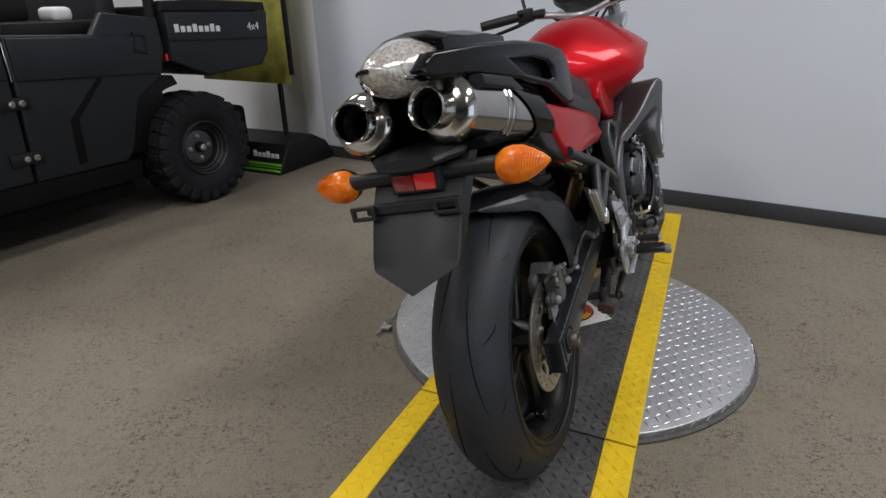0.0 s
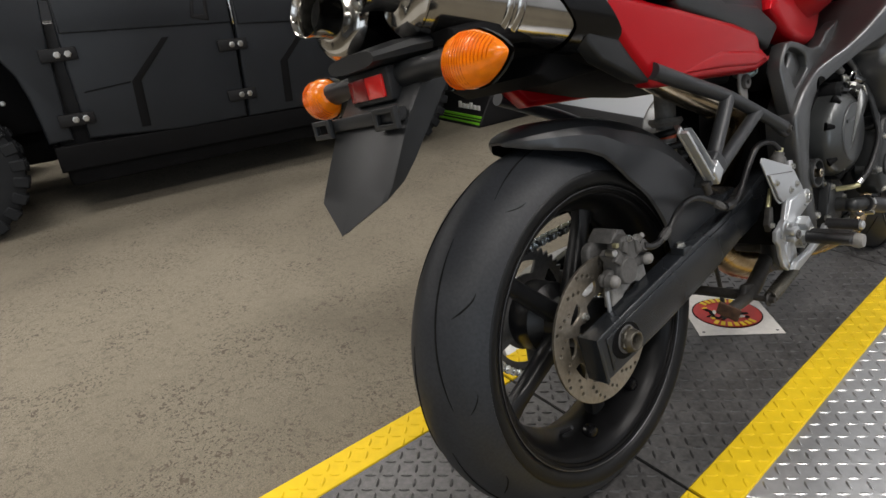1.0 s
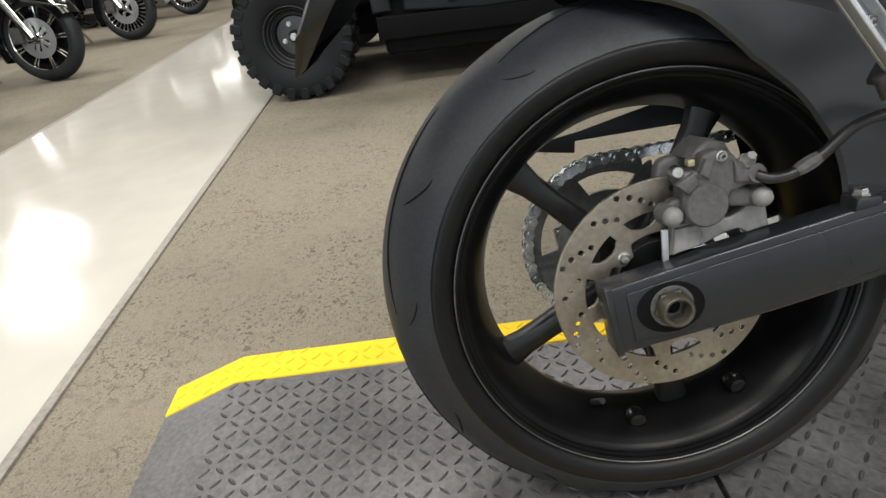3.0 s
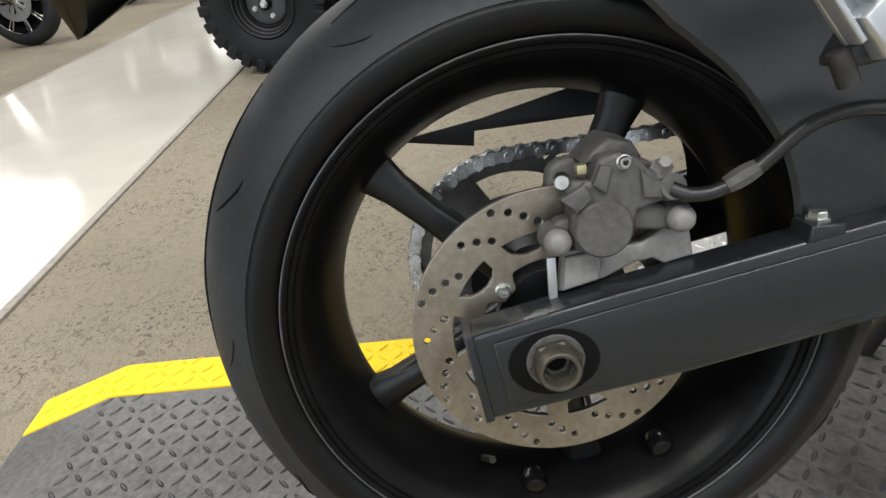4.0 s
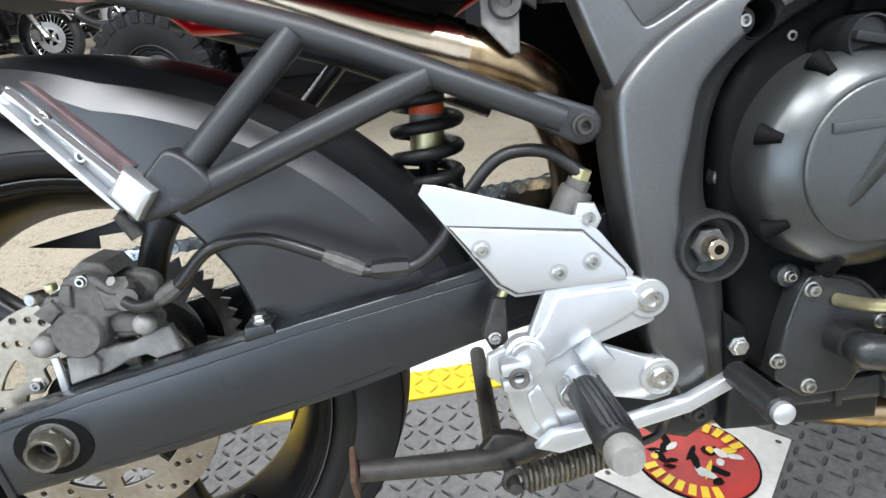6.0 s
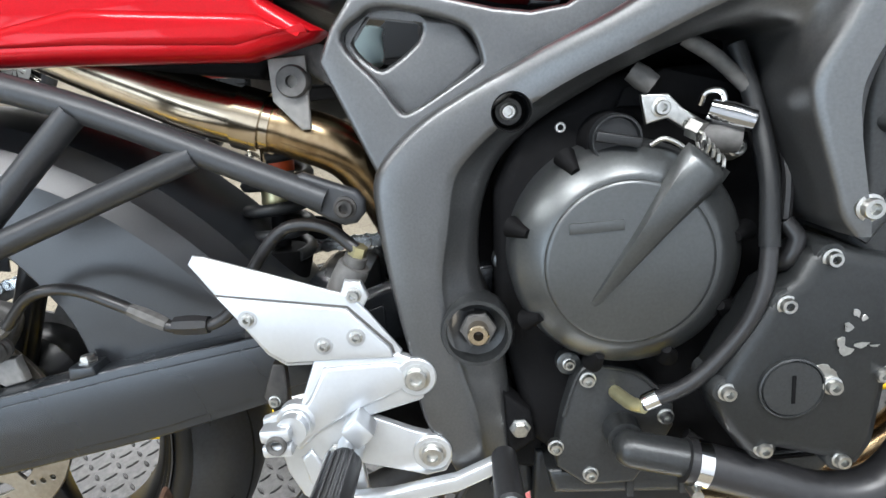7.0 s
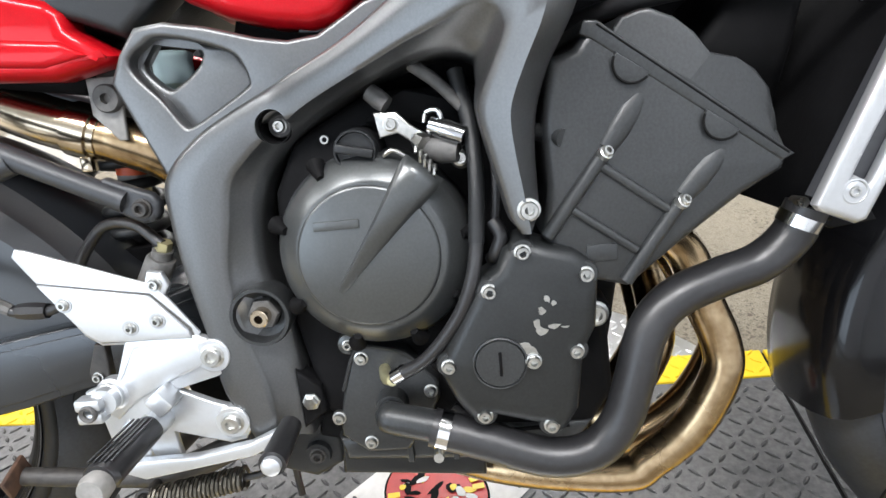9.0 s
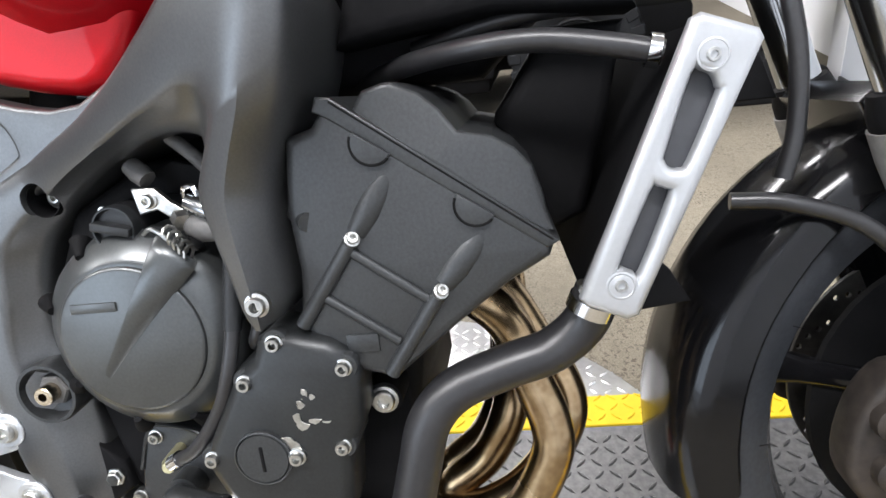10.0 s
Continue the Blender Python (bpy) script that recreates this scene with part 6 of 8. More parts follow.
def radiator():
    core = part("radiator", slab([(1.046, 0.470), (1.072, 0.462), (1.150, 0.640), (1.122, 0.652)], -0.19, 0.215, 0.004), CASE, bike, "black finned radiator with a silver side guard")
    slot1 = [(1.110, 0.621), (1.116, 0.6225), (1.122, 0.619), (1.1245, 0.612), (1.124, 0.607), (1.108, 0.570), (1.103, 0.566), (1.097, 0.567), (1.094, 0.572), (1.095, 0.578)]
    slot2 = [(1.085, 0.553), (1.0895, 0.5555), (1.0945, 0.5535), (1.096, 0.548), (1.0775, 0.502), (1.0735, 0.5010), (1.066, 0.505), (1.065, 0.508)]
    guard = slab([(1.038, 0.485), (1.042, 0.480), (1.068, 0.4685), (1.076, 0.471), (1.151, 0.637), (1.148, 0.643), (1.116, 0.6555), (1.110, 0.653)], 0.238, 0.252, 0.0055, [[(q.x, q.y) for q in curve_through([(y, z, 0) for y, z in slot], 3, True)] for slot in (slot1, slot2)], res=4)
    g = part("side_guard", guard, GUARDALU, core, "satin silver cast radiator guard with two slots")
    part("slot_backing", slab([(1.043, 0.489), (1.073, 0.480), (1.142, 0.630), (1.113, 0.644)], 0.225, 0.2385, 0.001), BASEBOARD, core)
    for y, z in ((1.1215, 0.6310), (1.0645, 0.4935)):
        part("bolt_washer", lathe([(0, 0.245), (0.0100, 0.245), (0.0098, 0.2520), (0.0085, 0.2524), (0.0070, 0.2508), (0, 0.2508)], 24, Matrix.Translation((0, y, z))), GUARDALU, g)
        bolt(SMALLSOCKET, 0.2490, y, z, g)
    part("guard_backplate", slab([(1.066, 0.468), (1.085, 0.510), (1.115, 0.478), (1.130, 0.452), (1.092, 0.447)], 0.17, 0.18, 0.002), CASE, core)
    upper = part("upper_hose", tube([(0.10, 0.88, 0.642), (0.15, 0.932, 0.652), (0.18, 0.986, 0.656), (0.185, 1.03, 0.655), (0.19, 1.076, 0.646), (0.195, 1.108, 0.637)], 0.0085, 16, 6), HOSE, bike, "black rubber upper radiator hose")
    part("hose_clamp", lathe([(0.0105, -0.004), (0.0116, -0.004), (0.0116, 0.004), (0.0105, 0.004)], 28, aim((0.194, 1.102, 0.639), (0.1, 1, -0.25)), closed=True), CHROME, upper)
    part("wire_loom", tube([(0.12, 0.93, 0.664), (0.14, 1.0, 0.676), (0.13, 1.07, 0.682)], 0.0065, 10, 5), HOSE, bike)
    # Black plate in place of a dark triangle, set to fit the camera's view.
    part("dark_triangle", slab([(1.175, 0.64), (1.215, 0.632), (1.230, 0.593), (1.185, 0.593)], 0.07, 0.085, 0.002), CASE, bike)


def stand():
    main = part("centre_stand", tube([(0.146, 0.268, 0.233), (0.134, 0.33, 0.219), (0.123, 0.395, 0.208), (0.118, 0.435, 0.212), (0.112, 0.50, 0.235), (0.105, 0.57, 0.262)], [0.0100, 0.0105, 0.0120, 0.0155, 0.015, 0.015], 16, 5), GRIMY, bike, "grimy black centre stand folded up under the frame")
    foot = box(-0.020, 0.020, -0.003, 0.003, -0.013, 0.013, 0.003, m=Matrix.Translation((0.153, 0.266, 0.238)) @ pose(0, 0, 0, 0, 20, 4))
    part("foot", foot, RUST, main, "rusty flat foot plate")
    part("cross_bar", tube([(0.122, 0.398, 0.213), (0.02, 0.404, 0.208), (-0.13, 0.412, 0.200)], 0.0105, 14, 2), GRIMY, main)
    part("gusset", slab([(0.360, 0.197), (0.378, 0.212), (0.398, 0.234), (0.415, 0.232), (0.438, 0.222), (0.440, 0.200), (0.41, 0.192)], 0.112, 0.126, 0.003), GRIMY, main)
    spring = part("stand_spring", tube([(0.160 + 0.0115 * math.cos(k * 0.75), 0.418 + 0.00057 * k, 0.206 + 0.00010 * k + 0.0115 * math.sin(k * 0.75)) for k in range(184)], 0.0022, 6, 1), NUTSTEEL, bike, "long dark stand return spring")
    part("hook", tube([(0.160, 0.522, 0.224), (0.160, 0.545, 0.230), (0.150, 0.560, 0.245)], 0.004, 8, 3), GRIMY, spring)
    part("eye", tube([(0.160, 0.410 + 0.010 * math.cos(w), 0.206 + 0.010 * math.sin(w)) for w in np.linspace(0, 6.0, 12)], 0.0032, 8, 2), GRIMY, spring)
    part("spring_post", tube([(0.120, 0.408, 0.206), (0.172, 0.408, 0.206)], 0.006, 10, 1), GRIMY, main)
    leg = part("side_stand", tube([(-0.135, 0.56, 0.24), (-0.20, 0.52, 0.10), (-0.245, 0.495, -0.042)], 0.013, 12, 3), GRIMY, bike, "black side stand propping the motorcycle")
    part("foot", box(-0.275, -0.22, 0.47, 0.52, -0.056, -0.046, 0.003), GRIMY, leg)
    part("cross_tube", tube([(-0.105, 0.56, 0.258), (0.105, 0.56, 0.258)], 0.014, 12, 1), GRIMY, main)
    part("drain_tube", tube([(0.0, 0.50, 0.30), (0.01, 0.515, 0.17), (0.01, 0.52, 0.09)], 0.005, 8, 4), HOSE, bike, "thin black drain tube")


def muffler(cx, side):
    tip, deep = Vector((cx, -0.285, 0.857)), Vector((cx + side * 0.052, 0.03, 0.785))
    d = (deep - tip).normalized()
    m = aim(tip, d)
    can = part("muffler", lathe([(0.0290, 0.040), (0.0340, 0.043), (0.0430, 0.0445), (0.0500, 0.049), (0.0548, 0.0565), (0.0568, 0.0605), (0.0566, 0.0630), (0.0553, 0.0650), (0.0555, 0.30), (0.05, 0.33), (0.03, 0.345), (0, 0.345)], 64, m), CANSTEEL, bike, "polished stainless round muffler under the seat", 28)
    part("outlet", lathe([(0.0265, 0.060), (0.0265, 0.028), (0.0285, 0.012), (0.0318, 0.0), (0.0335, -0.001), (0.0338, 0.003), (0.0318, 0.010), (0.0295, 0.022), (0.0290, 0.036), (0.0312, 0.046), (0.0312, 0.060)], 56, m, closed=True), CANSTEEL, can, "", 60)
    part("inner_sleeve", lathe([(0.0263, 0.030), (0.0250, 0.058), (0.0240, 0.058), (0.0258, 0.028)], 40, m, closed=True), STEEL, can)
    part("bore", lathe([(0, 0.100), (0.027, 0.098), (0.0270, 0.058)], 40, m), DARKGAP, can)
    for h in (0.172, 0.188):
        part("band", lathe([(0.0555, h - 0.006), (0.0572, h - 0.004), (0.0580, h), (0.0572, h + 0.004), (0.0555, h + 0.006)], 64, m, closed=True), CANSTEEL, can, "", 60)
    # dark shroud whose edge slants back from the top of the can
    cuff = lathe([(0.0562, 0.242), (0.0585, 0.240), (0.0592, 0.246), (0.0592, 0.320), (0.0562, 0.322)], 48, m, closed=True)
    for v in cuff.verts:
        rel = v.co - tip
        v.co -= d * max(-0.04, 1.25 * (rel - d * rel.dot(d)).z)
    part("shroud", cuff, RAILBLACK, can, "black slanted heat shroud", 50)


def tail():
    rows = []
    for y, hw, zl, zt in ((-0.10, 0.085, 0.885, 0.926), (-0.05, 0.10, 0.860, 0.932), (0.0, 0.112, 0.83, 0.928), (0.12, 0.130, 0.79, 0.908), (0.24, 0.143, 0.745, 0.875), (0.34, 0.148, 0.71, 0.83), (0.44, 0.145, 0.678, 0.80), (0.50, 0.135, 0.675, 0.80), (0.57, 0.11, 0.72, 0.82)):
        rows.append(superring(0.01, (zl + zt) / 2, y, hw, (zt - zl) / 2, 3.4))
    part("seat", loft(rows), SEATVINYL, bike, "black stippled vinyl two-person seat", 45)
    lean = lambda y, z: -0.30 * max(0.0, 0.12 - y) * 0.35
    panel = slab([(-0.035, 0.813), (0.03, 0.803), (0.17, 0.769), (0.36, 0.727), (0.432, 0.706), (0.444, 0.694), (0.446, 0.680), (0.475, 0.661), (0.488, 0.6535), (0.478, 0.647), (0.425, 0.637), (0.28, 0.649), (0.13, 0.658), (0.105, 0.664), (0.065, 0.710), (0.03, 0.756), (0.0, 0.788)], 0.122, 0.163, 0.013, res=4, warp=lean)
    cowl = part("side_panel", panel, RED, bike, "candy red tail side panel", 60)
    part("panel_fold", slab([(0.14, 0.668), (0.30, 0.658), (0.42, 0.646), (0.470, 0.654), (0.44, 0.672), (0.30, 0.690)], 0.14, 0.166, 0.010, res=3), RED, cowl, smooth=60)
    part("left_panel", slab([(-0.03, 0.812), (0.17, 0.768), (0.475, 0.660), (0.425, 0.637), (0.13, 0.659), (0.02, 0.765)], -0.15, -0.11, 0.012), RED, cowl)
    part("side_cover", slab([(0.12, 0.815), (0.20, 0.800), (0.35, 0.768), (0.46, 0.748), (0.530, 0.712), (0.535, 0.700), (0.492, 0.668), (0.46, 0.682), (0.35, 0.722), (0.20, 0.762)], 0.105, 0.157, 0.010, res=3), PLASTIC, bike, "dark grey plastic side cover below the seat", 60)
    # under-tail and heat shields
    part("under_tail", slab([(-0.22, 0.772), (-0.22, 0.788), (-0.05, 0.80), (0.10, 0.76), (0.30, 0.69), (0.44, 0.65), (0.42, 0.625), (0.25, 0.655), (0.08, 0.70), (-0.06, 0.755)], -0.115, 0.115, 0.01), CASE, bike, "matt black under-tail tray")
    part("inner_fender", slab([(-0.06, 0.715), (0.03, 0.785), (0.24, 0.722), (0.31, 0.692), (0.29, 0.676), (0.22, 0.690), (0.13, 0.700), (0.05, 0.700), (-0.03, 0.698)], -0.10, 0.088, 0.008, res=3), CASE, bike, "matt black inner fender above the wheel")
    part("tail_filler", slab([(-0.15, 0.79), (-0.19, 0.88), (0.0, 0.89), (0.3, 0.80), (0.46, 0.69), (0.42, 0.66), (0.2, 0.70), (0.0, 0.76)], -0.10, 0.075, 0.01), CASE, bike)
    shield = slab([(-0.20, 0.868), (-0.10, 0.848), (-0.045, 0.818), (-0.010, 0.775), (-0.012, 0.742), (0.010, 0.715), (0.080, 0.676), (0.125, 0.662), (0.085, 0.705), (0.045, 0.755), (0.015, 0.790), (-0.015, 0.820), (-0.09, 0.868), (-0.20, 0.888)], 0.128, 0.156, 0.005, warp=lean)
    part("heat_shield", shield, PLASTIC, bike, "black plastic muffler heat shield", 60)
    # tail lamp with a black brow
    lamp = part("tail_lamp", loft([superring(0.0, (p + q) / 2, y, hw, (q - p) / 2, 1.7, 28) for y, hw, p, q in ((-0.337, 0.008, 0.922, 0.934), (-0.322, 0.026, 0.905, 0.945), (-0.292, 0.047, 0.882, 0.956), (-0.25, 0.062, 0.876, 0.966), (-0.215, 0.068, 0.880, 0.969), (-0.18, 0.066, 0.885, 0.962))]), CLEARLENS, bike, "clear-lensed pointed tail lamp", 60)
    for k in range(9):
        x = -0.044 + 0.0125 * k
        part("lens_rib", tube([(0.008 + (x - 0.008) * 0.6, -0.318, 0.912), (x, -0.288, 0.8905 + abs(x - 0.008) * 0.35), (x * 1.1, -0.235, 0.889 + abs(x - 0.008) * 0.42)], 0.0012, 6, 4), CHROME, lamp)
    part("lamp_rim", tube([(-0.060, -0.20, 0.934), (-0.060, -0.25, 0.930), (-0.046, -0.295, 0.926), (-0.020, -0.328, 0.928), (0.0, -0.340, 0.928)], 0.004, 10, 4), RAILBLACK, lamp)
    part("tail_cowl", loft([[(0.006 + s * (hw + o), y, z + dz * f) for s, o, dz in ((-1, 0.008, -0.050), (-1, 0.006, 0.000), (-0.6, 0, 0.014), (0, 0, 0.019), (0.6, 0, 0.014), (1, 0.006, 0.0), (1, 0.008, -0.050), (0.92, 0, -0.046), (0.9, 0, -0.004), (0, 0, 0.012), (-0.9, 0, -0.004), (-0.92, 0, -0.046))] for y, hw, z, f in ((-0.225, 0.064, 0.952, 0.6), (-0.205, 0.070, 0.956, 1.0), (-0.15, 0.078, 0.950, 1.0), (-0.08, 0.085, 0.948, 1.0), (0.0, 0.088, 0.938, 1.0))]), RAILBLACK, bike, "black tail cowl over the lamp", 50)
    rail_warp = lambda y, z: -0.14 * max(0.0, 0.15 - y) - 0.19 * max(0.0, -0.08 - y)
    outer = [(-0.296, 0.914), (-0.268, 0.936), (-0.16, 0.934), (-0.05, 0.926), (0.06, 0.912), (0.140, 0.894), (0.172, 0.874), (0.182, 0.835), (0.178, 0.775), (0.125, 0.785), (0.05, 0.830), (-0.06, 0.858), (-0.18, 0.885), (-0.28, 0.897)]
    hole = [(-0.085, 0.897), (0.0, 0.889), (0.065, 0.874), (0.085, 0.860), (0.085, 0.842), (0.06, 0.842), (-0.045, 0.869)]
    rail = part("grab_rail", slab(outer, 0.142, 0.172, 0.009, [hole], res=4, warp=rail_warp), RAILBLACK, bike, "black cast grab rail round the seat", 60)
    part("left_rail", slab(outer, -0.152, -0.122, 0.009, [hole], res=3, warp=lambda y, z: -rail_warp(y, z)), RAILBLACK, rail, "", 60)
    # number plate carrier, without a plate
    flap_rows = []
    for y, z, hw, wing in ((-0.2, 0.785, 0.088, 0.13), (-0.245, 0.745, 0.088, 0.12), (-0.285, 0.695, 0.086, 0.085), (-0.325, 0.625, 0.083, 0.045), (-0.335, 0.609, 0.079, 0.036), (-0.357, 0.573, 0.006, 0.010)):
        outer = [(-hw, y + wing), (-hw * 1.0, y + wing * 0.4), (-hw, y + 0.006), (-hw + 0.006, y), (0, y - 0.001), (hw - 0.006, y), (hw, y + 0.006), (hw, y + wing * 0.4), (hw, y + wing)]
        inner = [(x * 0.94, yy + 0.004) for x, yy in outer[::-1]]
        flap_rows.append([(x - 0.009, yy, z + (yy - y) * 0.55) for x, yy in outer + inner])
    flap = part("rear_mudflap", loft(flap_rows), PLASTIC, bike, "black plastic rear mudflap and plate carrier", 35)
    part("carrier_bar", box(-0.10, 0.075, -0.292, -0.276, 0.697, 0.714, 0.003), PLASTIC, flap)
    for x in (-0.105, 0.055):
        ring = slab([(x - 0.022, 0.690), (x + 0.026, 0.690), (x + 0.026, 0.716), (x - 0.022, 0.716)], -0.004, 0.004, 0.002, [[(x - 0.014, 0.697), (x + 0.018, 0.697), (x + 0.018, 0.709), (x - 0.014, 0.709)]])
        for v in ring.verts:
            v.co = (v.co.y, -0.296 + v.co.x, v.co.z)
        part("slotted_lug", ring, PLASTIC, flap)
    part("lamp_hood", loft([superring(-0.005, 0.775, -0.29, 0.055, 0.010, 3, 16), superring(-0.005, 0.778, -0.25, 0.085, 0.014, 3, 16), superring(-0.005, 0.78, -0.18, 0.085, 0.012, 3, 16)]), PLASTIC, flap)
    refl = part("reflector_housing", box(-0.05, 0.044, -0.272, -0.235, 0.722, 0.764, 0.004), PLASTIC, flap)
    part("reflector", box(-0.003, 0.034, -0.2765, -0.270, 0.728, 0.756, 0.002), REDLENS, refl, "bright red half of the rear reflector")
    part("reflector", box(-0.043, -0.004, -0.2765, -0.270, 0.728, 0.756, 0.002), DARKRED, refl, "dark red half of the rear reflector")
    for s in (1, -1):
        stalk = part("turn_signal", tube([(s * 0.04, -0.245, 0.748), (s * 0.10, -0.248, 0.750), (s * 0.148, -0.246, 0.748)], [0.016, 0.0125, 0.015], 14, 4, flat=1.2), PLASTIC, bike, "black stalked turn signal with an amber lens")
        rows = []
        for x, r in ((0.134, 0.010), (0.140, 0.020), (0.152, 0.028), (0.166, 0.0305), (0.182, 0.0285), (0.198, 0.021), (0.212, 0.012), (0.222, 0.003)):
            rows.append((x, r))
        full = [[(s * x, -0.248 + (-r * 0.95 if math.sin(w) < 0 else r * 0.9) * abs(math.sin(w)), 0.745 + r * math.cos(w)) for w in (2 * math.pi * k / 24 for k in range(24))] for x, r in rows]
        part("lens", loft(full), AMBER, stalk, "ribbed amber lens", 60)
        cap = [[(s * x, -0.240 + (r * 1.02) * math.sin(w), 0.745 + r * 1.03 * math.cos(w)) for w in np.linspace(0.02, math.pi - 0.02, 12)] for x, r in rows]
        part("housing", loft(cap, closed=False), PLASTIC, stalk)
        # moulded flutes run round the lens
        for k in range(17):
            x = 0.146 + 0.0038 * k
            r = float(np.interp(x, [q[0] for q in rows], [q[1] for q in rows])) + 0.0001
            pts = [(s * (x + 0.006 * math.cos(w)), -0.248 - 0.95 * r * math.sin(w), 0.745 + r * math.cos(w)) for w in np.linspace(0.35, math.pi - 0.35, 9)]
            part("lens_flute", tube(pts, 0.0007, 5, 1), AMBERFLUTE, stalk)


def tank():
    rows = []
    data = ((0.475, 0.06, 0.745, 0.805), (0.50, 0.10, 0.715, 0.845), (0.55, 0.150, 0.685, 0.895), (0.60, 0.185, 0.668, 0.925), (0.65, 0.208, 0.659, 0.943), (0.70, 0.222, 0.675, 0.953), (0.75, 0.236, 0.708, 0.956), (0.82, 0.247, 0.722, 0.955), (0.90, 0.244, 0.738, 0.945), (0.97, 0.218, 0.755, 0.928), (1.03, 0.14, 0.80, 0.905))
    for y, hw, zl, zt in data:
        ring = []
        for x, yy, z in superring(0, (zl + zt) / 2, y, hw, (zt - zl) / 2, 2.9, 44):
            f = min(1.0, max(0.0, (z - zl) / 0.11))
            g = min(1.0, max(0.0, (zt - z) / 0.17))
            g = g * g * (3 - 2 * g)
            ring.append((0.045 * min(1, (y - 0.45) / 0.25) + x * (0.58 + 0.42 * f ** 1.5) * (0.50 + 0.50 * g), yy, z))
        rows.append(ring)
    body = part("fuel_tank", loft(rows), RED, bike, "glossy candy red fuel tank", 60)
    part("tank_flank", slab([(0.500, 0.738), (0.532, 0.708), (0.555, 0.690), (0.590, 0.673), (0.625, 0.663), (0.661, 0.657), (0.685, 0.662), (0.708, 0.685), (0.727, 0.722), (0.736, 0.755), (0.70, 0.79), (0.60, 0.79), (0.52, 0.765)], 0.10, 0.164, 0.016, res=5), RED, body, "", 60)
    part("rubber_tab", slab([(0.645, 0.657), (0.649, 0.676), (0.674, 0.673), (0.668, 0.655)], 0.128, 0.146, 0.002), BASEBOARD, body, "grey rubber tank bumper")
    # Dark reflection on the tank's rear left, made as a black patch.
    part("dark_reflection", slab([(0.50, 0.82), (0.56, 0.86), (0.60, 0.865), (0.60, 0.84), (0.54, 0.80)], -0.12, -0.1, 0.004), PLASTIC, body)


def front_end():
    before = set(bike.children)
    rim = part("front_wheel", lathe([(0.222, 0.046), (0.231, 0.0495), (0.2335, 0.0475), (0.2335, 0.045), (0.226, 0.042), (0.222, 0.03), (0.222, -0.03), (0.226, -0.042), (0.2335, -0.045), (0.231, -0.0495), (0.222, -0.046), (0.210, -0.03), (0.204, 0.0), (0.210, 0.03)], 80, Matrix.Translation(FAX), closed=True), BLACKGLOSS, bike, "gloss black cast front wheel", 30)
    part("tyre", lathe(tyre_profile(0.060, 0.298, 0.2225), 100, Matrix.Translation(FAX)), RUBBER, rim, "black front road tyre", 35)
    for bm in wheel_spokes(FAX, [radians(20 + 72 * k) for k in range(5)], 0.03, 0.212, 0.016, 0.012, 0.014):
        part("spoke", bm, BLACKGLOSS, rim)
    part("hub", lathe([(0, -0.06), (0.04, -0.06), (0.034, -0.03), (0.034, 0.03), (0.04, 0.06), (0, 0.06)], 32, Matrix.Translation(FAX)), BLACKGLOSS, rim)
    for s in (1, -1):
        d = part("brake_disc", disc_rotor(0.136, 0.105, 0.062, 0.005, 5, 0.3), GRIMY, rim, "drilled steel front brake disc")
        d.location = FAX + Vector((s * 0.068, 0, 0))
    # Added near-black disc that closes the wheel so its inside looks dark.
    part("dark_filler_disc", lathe([(0.03, -0.006), (0.155, -0.004), (0.155, 0.004), (0.03, 0.006)], 40, Matrix.Translation(FAX), closed=True), CASE, rim)
    for k in range(12):
        a = 2 * math.pi * k / 12
        pts = []
        prof = tyre_profile(0.060, 0.298, 0.2225)
        xs, rs = [p[1] for p in prof][::-1], [p[0] for p in prof][::-1]
        for f in np.linspace(0, 1, 7):
            x = 0.054 - 0.038 * f
            r = float(np.interp(x, xs, rs)) + 0.0004
            pts.append(FAX + Vector((x, r * math.cos(a + 0.22 * f), r * math.sin(a + 0.22 * f))))
        part("tread_groove", tube(pts, [0.0004, 0.0014, 0.0014, 0.0004], 6, 1), DARKGAP, rim)
    for s in (1, -1):
        x = 0.03 + s * 0.090
        leg = part("fork_leg", tube([(x, 1.425, 0.285), (x, 1.397, 0.36), (x, 1.350, 0.49), (x, 1.326, 0.556)], [0.026, 0.029, 0.029, 0.031], 22, 3), BLACKGLOSS, bike, "black front fork leg with a chrome tube")
        part("fork_tube", tube([(x, 1.329, 0.548), (x, 1.169, 0.992)], 0.0215, 20, 1), FORKCHROME, leg)
        part("dust_seal", tube([(x, 1.322, 0.568), (x, 1.311, 0.598)], [0.0325, 0.0315, 0.027], 20, 2), CASE, leg, "black rubber dust seal")
        part("alloy_collar", tube([(x, 1.340, 0.520), (x, 1.320, 0.571)], [0.0335, 0.0345, 0.0335], 22, 2), DUSTY, leg, "dull alloy fork collar")
        part("caliper", slab([(1.278, 0.262), (1.285, 0.325), (1.312, 0.362), (1.345, 0.345), (1.345, 0.255), (1.31, 0.222)], x - 0.012 if s > 0 else x - 0.03, x + 0.03 if s > 0 else x + 0.012, 0.008, smooth=True), CALIPERBLACK, leg, "grimy front brake caliper")
        for y, z in ((1.308, 0.322), (1.312, 0.272)):
            part("piston_boss", lathe([(0, 0), (0.019, 0), (0.018, s * 0.012), (0.013, s * 0.016), (0, s * 0.016)], 24, Matrix.Translation((x + s * 0.028, y, z))), CALIPERBLACK, leg)
        bolt(SMALLSOCKET, x + s * 0.033, 1.330, 0.300, leg, (s, 0, 0))
